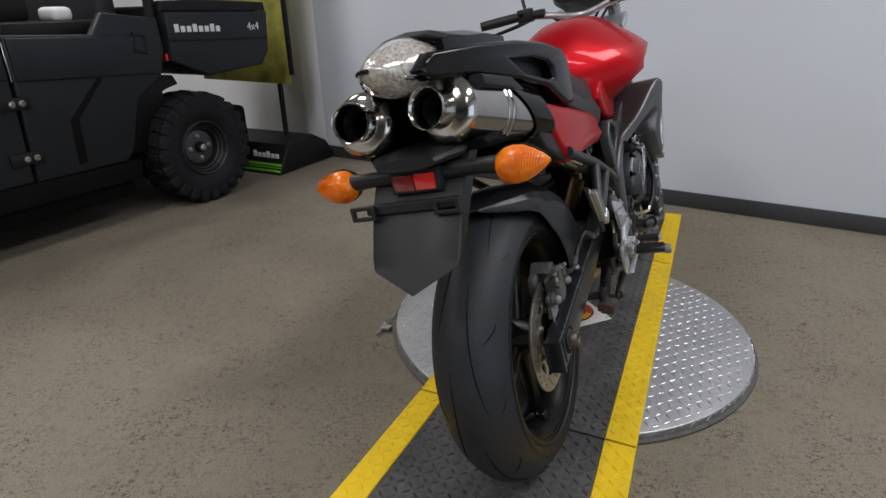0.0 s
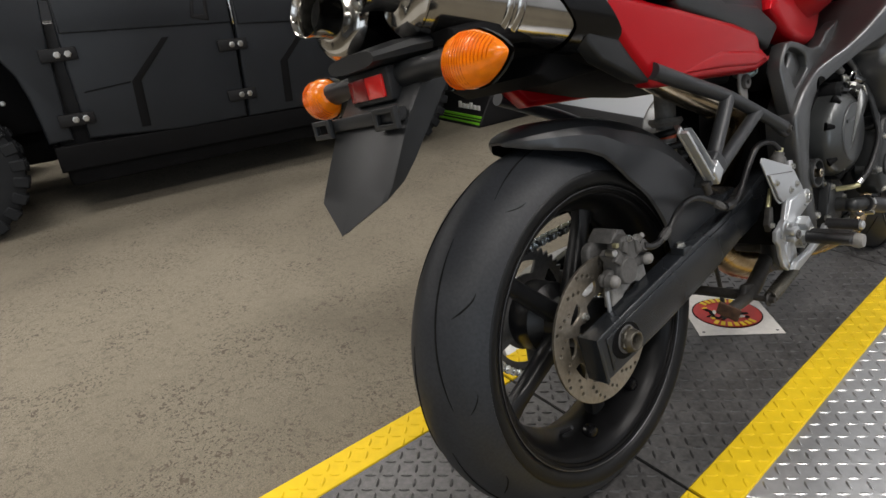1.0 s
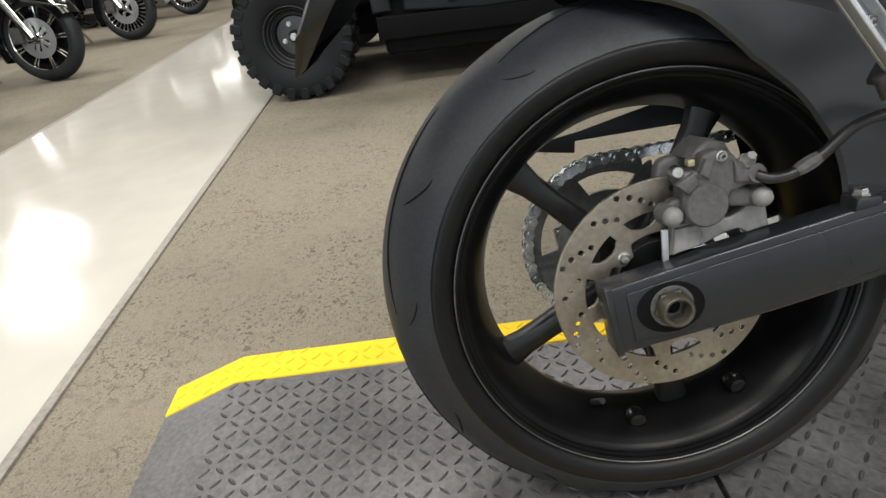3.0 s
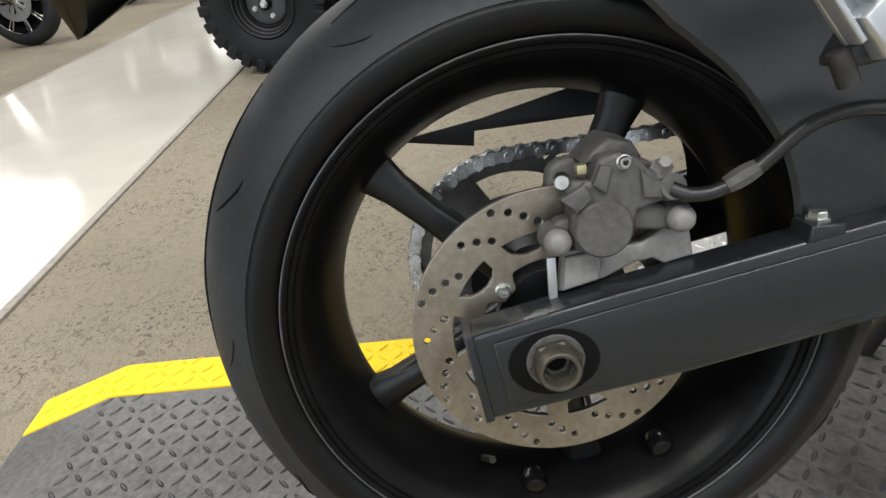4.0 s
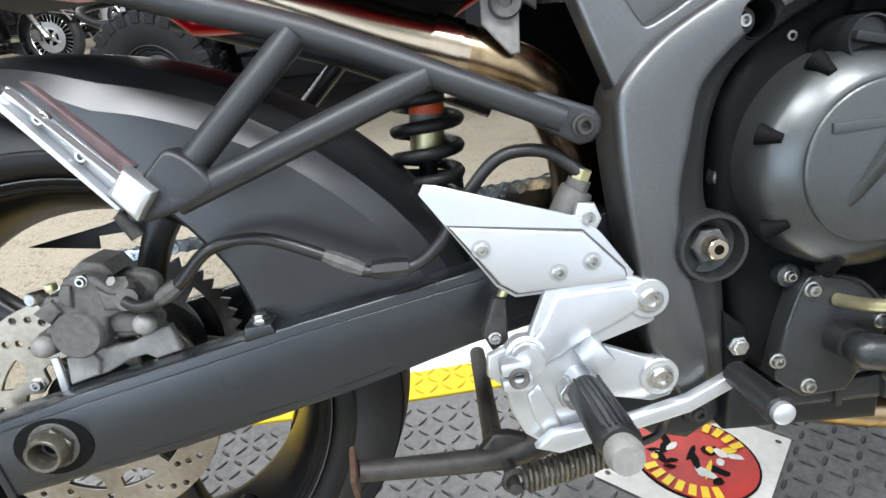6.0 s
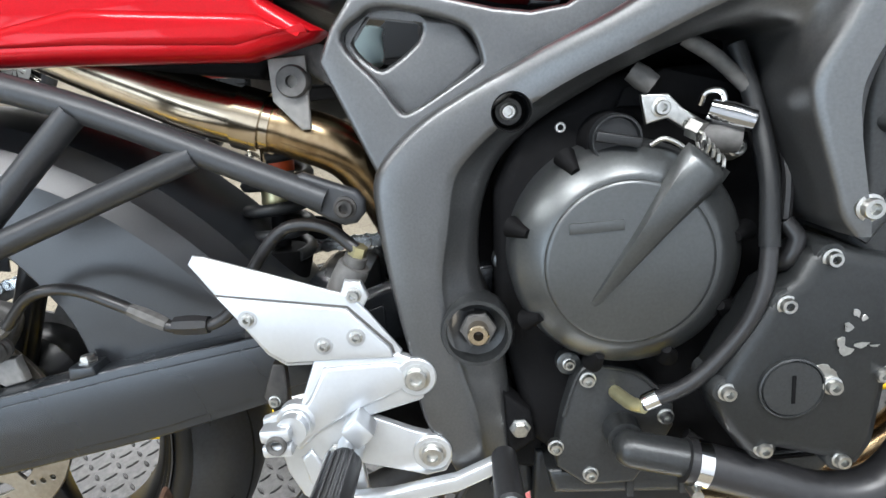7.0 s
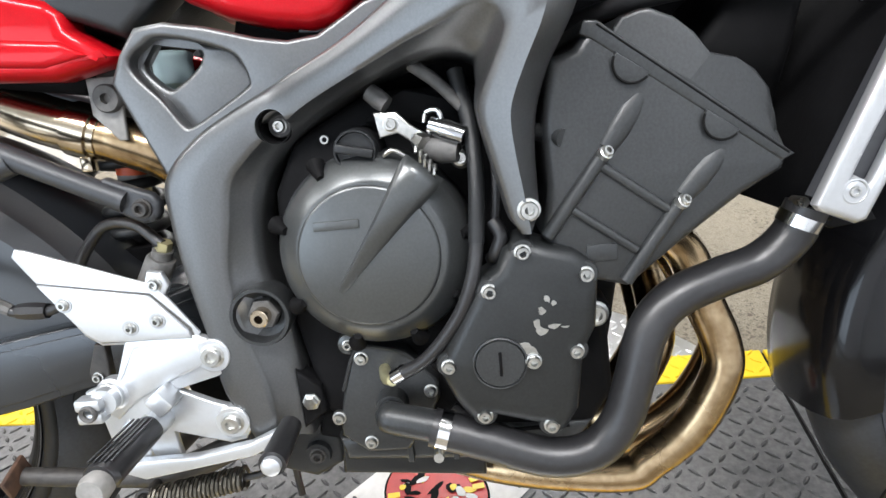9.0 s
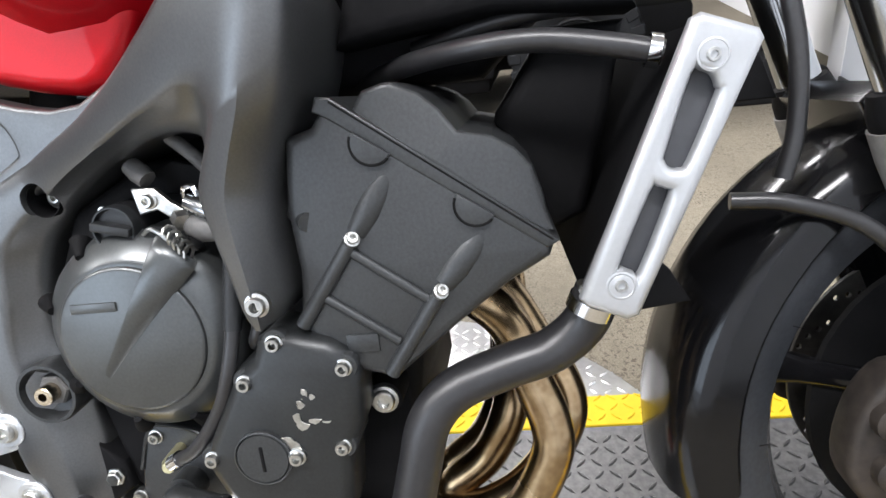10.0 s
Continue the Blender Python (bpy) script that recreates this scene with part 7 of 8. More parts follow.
    part("fork_brace", slab([(1.285, 0.585), (1.30, 0.60), (1.33, 0.55), (1.345, 0.505), (1.325, 0.50)], -0.05, 0.11, 0.006), BLACKGLOSS, bike)
    # front fender
    th = [190, 186, 176, 160, 142, 124, 105, 90, 75, 62]
    rows = []
    for i in range(37):
        a = float(np.interp(i / 36 * 9, range(10), th))
        e = float(np.interp(i / 36 * 9, range(10), [0.262, 0.261, 0.261, 0.262, 0.264, 0.268, 0.276, 0.285, 0.290, 0.298]))
        w = float(np.interp(i / 36 * 9, range(10), [0.064, 0.067, 0.069, 0.070, 0.070, 0.069, 0.066, 0.063, 0.055, 0.03]))
        c, a = 0.3165, radians(a)
        prof = [(w, e), (w, e + 0.6 * (c - 0.022 - e)), (w * 0.97, c - 0.022), (w * 0.8, c - 0.008), (w * 0.45, c - 0.001), (0, c)]
        prof = prof + [(-x, r) for x, r in prof[-2::-1]]
        inner = [(x * 0.95, r - 0.004) for x, r in prof[::-1]]
        rows.append([FAX + Vector((x, r * math.cos(a), r * math.sin(a))) for x, r in prof + inner])
    fender = part("front_fender", loft(rows), BLACKGLOSS, bike, "gloss black front fender", 35)
    for pts in (((0.10, 1.215, 0.74), (0.11, 1.235, 0.64), (0.115, 1.235, 0.57), (0.118, 1.225, 0.53)), ((0.115, 1.185, 0.514), (0.122, 1.23, 0.510), (0.128, 1.29, 0.485), (0.132, 1.35, 0.42))):
        part("brake_hose", tube(pts, 0.0075, 12, 6), HOSE, bike, "black front brake hose")
    # handlebar, clamps and instruments
    part("triple_clamp", slab([(1.04, 0.905), (1.15, 0.945), (1.165, 0.925), (1.055, 0.88)], -0.06, 0.17, 0.008), SILVER, bike, "silver fork clamp")
    bar = part("handlebar", tube([(-0.285, 0.945, 0.995), (-0.18, 0.985, 1.0), (-0.08, 1.05, 0.985), (0.03, 1.075, 0.965), (0.14, 1.05, 0.985), (0.24, 0.985, 1.0), (0.345, 0.945, 0.995)], 0.011, 14, 5), SILVER, bike, "handlebar with black rubber grips")
    for s, x0 in ((-1, -0.29), (1, 0.35)):
        part("grip", tube([(x0, 0.943, 0.995), (x0 - s * 0.12, 0.987, 1.0)], [0.0155, 0.0165, 0.0165, 0.0155], 14, 2), HOSE, bar)
        part("switch_box", box(-0.026, 0.026, -0.022, 0.022, -0.024, 0.022, 0.007, m=Matrix.Translation((x0 - s * 0.148, 0.999, 1.0))), PLASTIC, bar)
        part("lever_perch", box(-0.016, 0.016, -0.006, 0.040, -0.013, 0.013, 0.005, m=Matrix.Translation((x0 - s * 0.190, 1.012, 0.998))), PLASTIC, bar)
        part("switch_knob", box(-0.007, 0.007, -0.026, -0.018, -0.006, 0.006, 0.002, m=Matrix.Translation((x0 - s * 0.140, 0.999, 1.004))), CASE, bar)
        part("bar_sleeve", tube([(x0 - s * 0.12, 0.987, 1.0), (x0 - s * 0.205, 1.021, 0.994)], 0.0135, 14, 1), PLASTIC, bar)
        part("lever", tube([(x0 - s * 0.185, 1.040, 0.995), (x0 - s * 0.11, 1.040, 0.975), (x0 - s * 0.02, 1.0, 0.958)], [0.008, 0.007, 0.006], 10, 4), PLASTIC, bar)
        for d, drop in ((0.0, 0.02), (0.012, 0.05)):
            part("bar_cable", tube([(x0 - s * 0.205, 1.045 + d, 0.995), (x0 - s * 0.26, 1.075 + d, 0.985 - drop), (x0 - s * 0.30, 1.10, 0.93 - drop)], 0.0045, 8, 4), HOSE, bar)
        part("mirror_stem", tube([(x0 - s * 0.14, 1.03, 1.01), (x0 - s * 0.12, 1.06, 1.10), (x0 - s * 0.10, 1.07, 1.17)], 0.006, 10, 4), PLASTIC, bar)
    part("instrument_pod", loft([superring(0.06, 1.035, 1.05, 0.11, 0.025, 3, 20), superring(0.06, 1.04, 1.10, 0.13, 0.05, 3, 20), superring(0.06, 1.03, 1.17, 0.12, 0.06, 3, 20)]), PLASTIC, bike, "black instrument pod and headlamp shell")
    # the steering is almost straight at the forks and bar
    axis = Vector((0, -0.43, 0.903)).normalized()
    pin = Vector((0.03, 1.5375, 0))
    steer = Matrix.Translation(pin) @ Matrix.Rotation(radians(-2), 4, axis) @ Matrix.Translation(-pin)
    for ob in set(bike.children) - before:
        ob.matrix_basis = steer @ ob.matrix_basis
    # Only wheel and fender turn further, to fit the camera's view.
    lock = Matrix.Translation(FAX) @ Matrix.Rotation(radians(9), 4, axis) @ Matrix.Translation(-FAX)
    for ob in (rim, fender):
        ob.matrix_basis = lock @ ob.matrix_basis
    bottle = part("coolant_bottle", lathe([(0, -0.018), (0.014, -0.017), (0.021, -0.012), (0.0225, -0.004), (0.0225, 0.010), (0.0240, 0.012), (0.0240, 0.016), (0.020, 0.018), (0, 0.018)], 28, aim((0.105, 0.503, 0.640), (0, 0, 1))), MILKY, bike, "milky plastic coolant bottle inside the frame")
    part("level_mark", box(0.1265, 0.1285, 0.496, 0.498, 0.630, 0.650, 0.0005), CALIPERGREY, bottle)


engine()
radiator()
stand()
muffler(0.052, 1)
muffler(-0.090, -1)
tail()
tank()
front_end()


# ---- the sticker on the track ----
def sticker():
    m = Matrix.Translation((-0.034, 0.6915, TOP + 0.0026)) @ pose(0, 0, 0, 0, 0, 46)
    thing_ = thing("sticker", "worn white sticker with a red and yellow emblem", "sticker", m=m)
    h = 0.102

    def flat(name, ring, z, mat, label=""):
        bm = slab(ring, -0.0003, 0.0003, 0.00005, res=0)
        for v in bm.verts:
            v.co = (v.co.y, v.co.z, v.co.x + z)
        return part(name, bm, mat, thing_, label)

    flat("sheet", [(-h, -h), (h, -h), (h, h), (-h, h)], 0, PAPER)
    flat("emblem", [(0.086 * math.cos(a), 0.074 * math.sin(a)) for a in (2 * math.pi * k / 40 for k in range(40))], 0.0008, DARKGAP)
    flat("emblem_field", [(0.083 * math.cos(a), 0.070 * math.sin(a)) for a in (2 * math.pi * k / 40 for k in range(40))], 0.0016, DECALRED)
    rnd = random.Random(11)
    for k in range(26):
        cx, cy = rnd.uniform(-0.052, 0.052), rnd.uniform(-0.036, 0.036)
        p, q, w0 = rnd.uniform(0.006, 0.019), rnd.uniform(0.003, 0.008), rnd.uniform(0, 3.1)
        ring = [(p * math.cos(w) * rnd.uniform(0.7, 1.1), q * math.sin(w) * rnd.uniform(0.7, 1.1)) for w in (2 * math.pi * i / 9 for i in range(9))]
        ring = [(cx + u * math.cos(w0) - v * math.sin(w0), cy + u * math.sin(w0) + v * math.cos(w0)) for u, v in ring]
        flat("emblem_mark", ring, 0.0024 + 0.00005 * k, (DARKGAP, PAPER, DARKGAP, DECALYELLOW)[k % 4])
    for k in range(7):
        for s, base in ((1, 52), (-1, 232)):
            a = radians(base + 13 * k)
            r = 0.060
            c, t = (r * 1.16 * math.cos(a), r * math.sin(a)), a
            ring = [(c[0] + u * math.cos(t) - v * math.sin(t), c[1] + u * math.sin(t) + v * math.cos(t)) for u, v in ((-0.009, -0.0045), (0.009, -0.0052), (0.009, 0.0052), (-0.009, 0.0045))]
            flat("letter_bar", ring, 0.0040, DECALYELLOW, "yellow bar of the emblem's lettering")
    for a in range(4):
        c = [(-0.088, -0.088), (0.088, -0.088), (0.088, 0.088), (-0.088, 0.088)][a]
        flat("corner_spot", [(c[0] + 0.004 * math.cos(w), c[1] + 0.003 * math.sin(w)) for w in (2 * math.pi * k / 10 for k in range(10))], 0.0012, BASEBOARD)


sticker()


# ---- the utility vehicle ----
def lettering(text, size, mat, parent, m, name="lettering", depth=0.002):
    cu = bpy.data.curves.new(name, "FONT")
    cu.body, cu.size, cu.extrude = text, size, depth
    cu.resolution_u = 2
    tmp = bpy.data.objects.new(name, cu)
    me = bpy.data.meshes.new_from_object(tmp)
    bpy.data.objects.remove(tmp)
    me.materials.append(mat)
    return share(name, me, parent, m)


def knobbly_tyre(R, hw, bead, parent):
    prof = [(bead, hw * 0.75), (bead + 0.02, hw * 0.92), (bead + 0.08, hw), (R - 0.04, hw * 0.98), (R - 0.018, hw * 0.88), (R - 0.012, hw * 0.5), (R - 0.012, 0)]
    prof = prof + [(r, -x) for r, x in prof[-2::-1]]
    tyre = part("tyre", lathe(prof, 60), UTVTYRE, parent, "knobbly black off-road tyre")
    n = 24
    bm = bmesh.new()
    for k in range(n):
        for s in (1, -1):
            a = 2 * math.pi * (k + (0.5 if s < 0 else 0)) / n
            m = Matrix.Rotation(a, 4, "X")
            box(s * hw * 0.45 - 0.3 * hw, s * hw * 0.45 + 0.3 * hw, -0.016, 0.016, R - 0.016, R, 0.004, 1, bm=bm, m=m)
            box(s * hw * 0.86 - 0.012 * 1.6, s * hw * 0.86 + 0.012 * 1.6, -0.024, 0.024, R - 0.065, R - 0.006, 0.006, 1, bm=bm, m=m)
    tagged(part("block_pattern", bm, UTVTYRE, tyre), kind="stuff")
    return tyre


def utility_vehicle():
    """Its near flank lies at x = 0, its front axle at y = 0, its front points to -y."""
    car = thing("utility_vehicle", "charcoal four-door utility vehicle with a cargo bed on the carpet", "utility vehicle", m=pose(-2.55, -0.79, 0, 0, 0, -6.5))
    BASE = 2.165

    def side(name, ring, mat=BODYBLUE, x0=-0.05, x1=0.0, bevel=0.012, parent=car, label=""):
        return part(name, slab(ring, x0, x1, bevel), mat, parent, label, 50)

    for y in (0.0, BASE):
        hub = part("wheel", lathe([(0.05, -0.06), (0.150, -0.05), (0.157, 0.03), (0.150, 0.035), (0.136, 0.015), (0.113, -0.012), (0.104, -0.010), (0.096, -0.028), (0.03, -0.03), (0.03, 0.0), (0.022, 0.012), (0, 0.012)], 48), UTVBLACK, car, "black steel wheel with a knobbly tyre")
        hub.location = (0.0, y, 0.31)
        knobbly_tyre(0.31, 0.115, 0.150, hub).location = (-0.06, 0, 0)
        for r, h in ((0.118, -0.006), (0.132, 0.012), (0.146, 0.034)):
            part("rim_ring", lathe([(r - 0.003, h), (r, h + 0.005), (r + 0.003, h)], 48, closed=True), BASEBOARD, hub)
        part("hub_plate", lathe([(0.03, -0.030), (0.094, -0.030), (0.094, -0.0245), (0.090, -0.0225), (0.03, -0.0225)], 40, closed=True), BASEBOARD, hub)
        for k in range(4):
            a = radians((19 if y < 1 else 3) + 90 * k)
            share("lug_nut", HEXBOLT, hub, aim((-0.020, 0.062 * math.cos(a), 0.062 * math.sin(a)), (1, 0, 0)) @ Matrix.Scale(1.5, 4))
        share("axle_nut", HEXBOLT, hub, aim((0.012, 0, 0), (1, 0, 0)) @ Matrix.Scale(2.2, 4))
        part("far_wheel", lathe([(0, -0.11), (0.305, -0.11), (0.31, 0), (0.305, 0.11), (0, 0.11)], 36, Matrix.Translation((-1.40, y, 0.31))), RUBBER, car)
    side("front_door", [(0.565, 0.36), (0.56, 0.66), (0.572, 0.955), (0.82, 0.965), (1.29, 0.955), (1.287, 0.67), (1.272, 0.335), (0.95, 0.33)], label="charcoal plastic front door")
    side("rear_door", [(1.285, 0.332), (1.30, 0.67), (1.303, 0.957), (1.685, 0.94), (1.755, 1.035), (2.04, 1.0), (2.05, 0.84), (2.005, 0.72), (1.85, 0.62), (1.77, 0.38), (1.72, 0.33)], label="charcoal plastic rear door")
    # Creases drawn as near-black strips on the doors; shade is in the colour.
    for name, ring in (("crease", [(0.965, 0.745), (0.995, 0.745), (0.835, 0.575), (0.825, 0.372), (0.785, 0.372), (0.795, 0.575)]), ("crease", [(1.66, 0.745), (1.69, 0.745), (1.53, 0.575), (1.52, 0.372), (1.48, 0.372), (1.49, 0.575)]), ("ledge", [(0.60, 0.56), (0.79, 0.578), (0.79, 0.572), (0.60, 0.554)])):
        side(name, ring, CASE, -0.01, 0.003, 0.0015)
    side("door_upper", [(0.575, 0.80), (0.577, 0.945), (1.282, 0.935), (1.282, 0.78)], BODYBLUE, -0.01, 0.012, 0.006)
    side("door_upper", [(1.312, 0.77), (1.313, 0.945), (1.68, 0.93), (1.75, 0.935), (2.03, 0.91), (1.99, 0.735)], BODYBLUE, -0.01, 0.012, 0.006)
    # Lowered near-black sill that stands in for shadow under the body.
    side("sill", [(0.42, 0.23), (0.42, 0.345), (1.80, 0.325), (1.78, 0.225)], CASE, -0.10, -0.004, 0.01, label="near-black sill in place of the shadow under the body")
    side("front_fender", [(0.505, 0.365), (0.407, 0.362), (0.402, 0.46), (0.392, 0.564), (0.372, 0.655), (0.336, 0.726), (0.281, 0.785), (0.19, 0.835), (0.05, 0.862), (-0.10, 0.862), (-0.25, 0.835), (-0.40, 0.80), (-0.42, 0.86), (-0.25, 0.95), (0.545, 0.965), (0.52, 0.76), (0.503, 0.49)], label="charcoal front fender")
    arch = [(BASE + 0.37 * math.cos(a), 0.315 + 0.36 * math.sin(a)) for a in np.linspace(radians(98), radians(165), 8)]
    side("rear_arch", [(1.77, 0.335), (1.775, 0.43)] + arch[::-1] + [(2.10, 0.70), (2.03, 0.71), (1.80, 0.60)], UTVBLACK, -0.3, -0.06)
    bed = side("cargo_bed", [(2.072, 0.79), (2.085, 1.03), (2.79, 1.015), (2.765, 0.79), (2.70, 0.715), (2.30, 0.69)], x0=-1.40, x1=0.01, label="charcoal cargo bed")
    side("bed_ledge", [(2.085, 0.885), (2.085, 0.895), (2.765, 0.872), (2.765, 0.862)], UTVBLACK, 0.0, 0.0135, 0.001, bed)
    for k in range(8):
        part("brand_bar", box(0.0085, 0.0125, 2.125 + 0.038 * k, 2.152 + 0.038 * k, 0.928 - 0.0012 * k, 0.968 - 0.0012 * k - (0.010 if k % 3 else 0), 0.001), WHITEMARK, bed)
    mark = Matrix.Translation((0.0105, 2.618, 0.917)) @ Matrix(((0, 0, 1, 0), (1, 0, 0, 0), (0, 1, 0, 0), (0, 0, 0, 1)))
    lettering("4x4", 0.060, WHITEMARK, bed, mark)
    part("bed_rail", slab([(2.075, 1.032), (2.085, 1.082), (2.30, 1.088), (2.78, 1.068), (2.79, 1.018)], -0.06, 0.0, 0.008), UTVBLACK, bed)
    part("bed_cover", box(-1.36, -0.06, 2.10, 2.77, 1.0, 1.06, 0.02), UTVBLACK, bed)
    for y, z in ((0.563, 0.72), (0.555, 0.451), (1.285, 0.681), (1.282, 0.446)):
        plate = part("door_hinge", box(-0.004, 0.014, y - 0.085, y + 0.055, z - 0.026, z + 0.026, 0.005), UTVBLACK, car, "black hinge plate with two bright bolts")
        for d in (-0.02, 0.02):
            share("bolt", HEXBOLT, plate, aim((0.015, y + d, z), (1, 0, 0)) @ Matrix.Scale(1.6, 4))
    for y0, y1, z0, z1 in ((1.865, 1.955, 0.828, 0.94), (1.105, 1.195, 0.795, 0.915)):
        part("door_handle", slab([(y0, z0 + 0.02), (y0 + 0.02, z1), (y1, z1 - 0.01), (y1 - 0.01, z0)], -0.008, 0.016, 0.006, [[(y0 + 0.02, z0 + 0.035), (y0 + 0.032, z1 - 0.02), (y1 - 0.02, z1 - 0.028), (y1 - 0.026, z0 + 0.03)]]), UTVBLACK, car)
    part("door_edge", box(0.0, 0.008, 1.291, 1.297, 0.77, 0.93, 0.002), CHROME, car, "bright strip at the door gap")
    part("reflector", box(-0.03, -0.005, 2.055, 2.069, 0.79, 0.825, 0.003), REDLENS, car, "small red side reflector")
    for y in (0.58, 1.31, 2.05):
        part("cage_post", tube([(-0.07, y, 0.93), (-0.09, y + 0.05, 1.5), (-0.16, y + 0.10, 1.92)], 0.028, 12, 3), UTVBLACK, car)
    part("cage_rail", tube([(-0.15, 0.68, 1.90), (-0.16, 2.14, 1.92)], 0.028, 12, 2), UTVBLACK, car)
    part("bench_seat", box(-1.25, -0.13, 1.42, 1.90, 0.68, 0.965, 0.05, 3), SEATVINYL, car, "black bench seat")
    part("wrapped_parcel", box(-0.30, -0.16, 1.62, 1.72, 1.0, 1.065, 0.025, 3), WHITEMARK, car, "white wrapped bundle on the seat")
    for y in (0.86, 1.86):
        back = part("seat_back", box(-1.22, -0.22, y, y + 0.13, 0.80, 1.30, 0.05, 3), SEATVINYL, car, "black bench seat backrest")
        for x in (-1.0, -0.72, -0.42):
            part("headrest", box(x - 0.10, x + 0.10, y + 0.02, y + 0.11, 1.32, 1.46, 0.03, 2), SEATVINYL, back)
    part("seat_side", box(-1.20, -0.12, 0.98, 1.86, 0.90, 1.005, 0.03, 2), UTVBLACK, car, "black plastic seat surround")
    part("console", box(-0.62, -0.30, 1.10, 1.60, 1.0, 1.12, 0.03, 2), UTVBLACK, car)
    # Added dark boxes block the view through and stand in for shade beneath.
    part("tub", box(-1.35, -0.055, 0.44, 2.04, 0.34, 0.85, 0.03), UTVBLACK, car)
    part("chassis", box(-1.32, -0.03, 0.44, 1.76, 0.15, 0.46, 0.03), CASE, car)
    part("rear_well", box(-0.95, -0.24, BASE - 0.42, BASE + 0.10, 0.34, 0.52, 0.03), CASE, car)
    part("rear_chassis", box(-1.22, -0.20, 1.76, 2.7, 0.22, 0.46, 0.03), CASE, car)
    part("front_chassis", box(-1.05, -0.36, -0.42, 0.44, 0.22, 0.50, 0.03), CASE, car)
    part("hood", box(-1.33, -0.06, -0.40, 0.42, 0.86, 0.955, 0.08, 3), BODYBLUE, car)
    for z in (0.62, 0.74):
        part("bumper_bar", tube([(-1.2, -0.46, z + 0.02), (-0.45, -0.46, z + 0.02), (-0.14, -0.36, z + 0.0), (-0.10, -0.27, z - 0.05), (-0.11, -0.20, z - 0.06 + 0.0)], 0.02, 12, 5), UTVBLACK, car)
    part("shock_strut", tube([(-0.21, -0.046, 0.60), (-0.215, -0.012, 0.88)], 0.017, 12, 1), SILVER, car, "bright suspension strut")
    for p in ((-0.235, 0.077, 0.723), (-0.235, 0.10, 0.735), (-0.235, 0.148, 0.597), (-0.235, 0.289, 0.533), (-0.235, -0.096, 0.778)):
        share("suspension_bolt", HEXBOLT, car, aim(p, (1, 0, 0)) @ Matrix.Scale(1.3, 4))
    # Near-black box for the shaded inside of the wheel arch.
    part("wheel_arch_liner", box(-0.62, -0.24, -0.20, 0.42, 0.38, 0.83, 0.04), CASE, car)


utility_vehicle()


# ---- sign and banner behind the vehicle ----
def display_sign():
    s = thing("display_sign", "black floor sign foot with lime green stripes", "sign", m=Matrix.Translation((-2.23, 1.915, 0)) @ pose(0, 0, 0, 0, 0, -4))
    part("foot", slab([(0.0, 0.0), (0.60, 0.0), (0.50, 0.14), (0.36, 0.21), (0.10, 0.185), (0.01, 0.03)], -0.95, 0.0, 0.01), UTVBLACK, s)
    for z, h in ((0.012, 0.018), (0.036, 0.010), (0.052, 0.016)):
        y = 0.004 + z * 0.45
        part("stripe", box(-0.93, -0.01, y - 0.004, y + 0.004, z, z + h, 0.001), GREENMARK, s)
    for k in range(6):
        part("brand_bar", box(-0.27 + 0.039 * k, -0.243 + 0.039 * k, 0.044, 0.052, 0.100, 0.142 - (0.012 if k % 3 else 0), 0.001), WHITEMARK, s)


def banner_stand():
    b = thing("banner_stand", "yellow-green printed banner on a thin dark stand", "banner", m=Matrix.Translation((-2.42, 2.2, 0)) @ pose(0, 0, 0, 0, 0, -9))
    part("print", box(-0.75, 0.165, -0.004, 0.004, 0.56, 2.1, 0.001), BANNER, b)
    part("frame", box(0.167, 0.195, -0.012, 0.012, 0.62, 2.12, 0.003), UTVBLACK, b)
    part("pole", tube([(0.02, 0.03, 0.06), (0.02, 0.03, 0.60)], 0.018, 12, 1), UTVBLACK, b)


display_sign()
banner_stand()


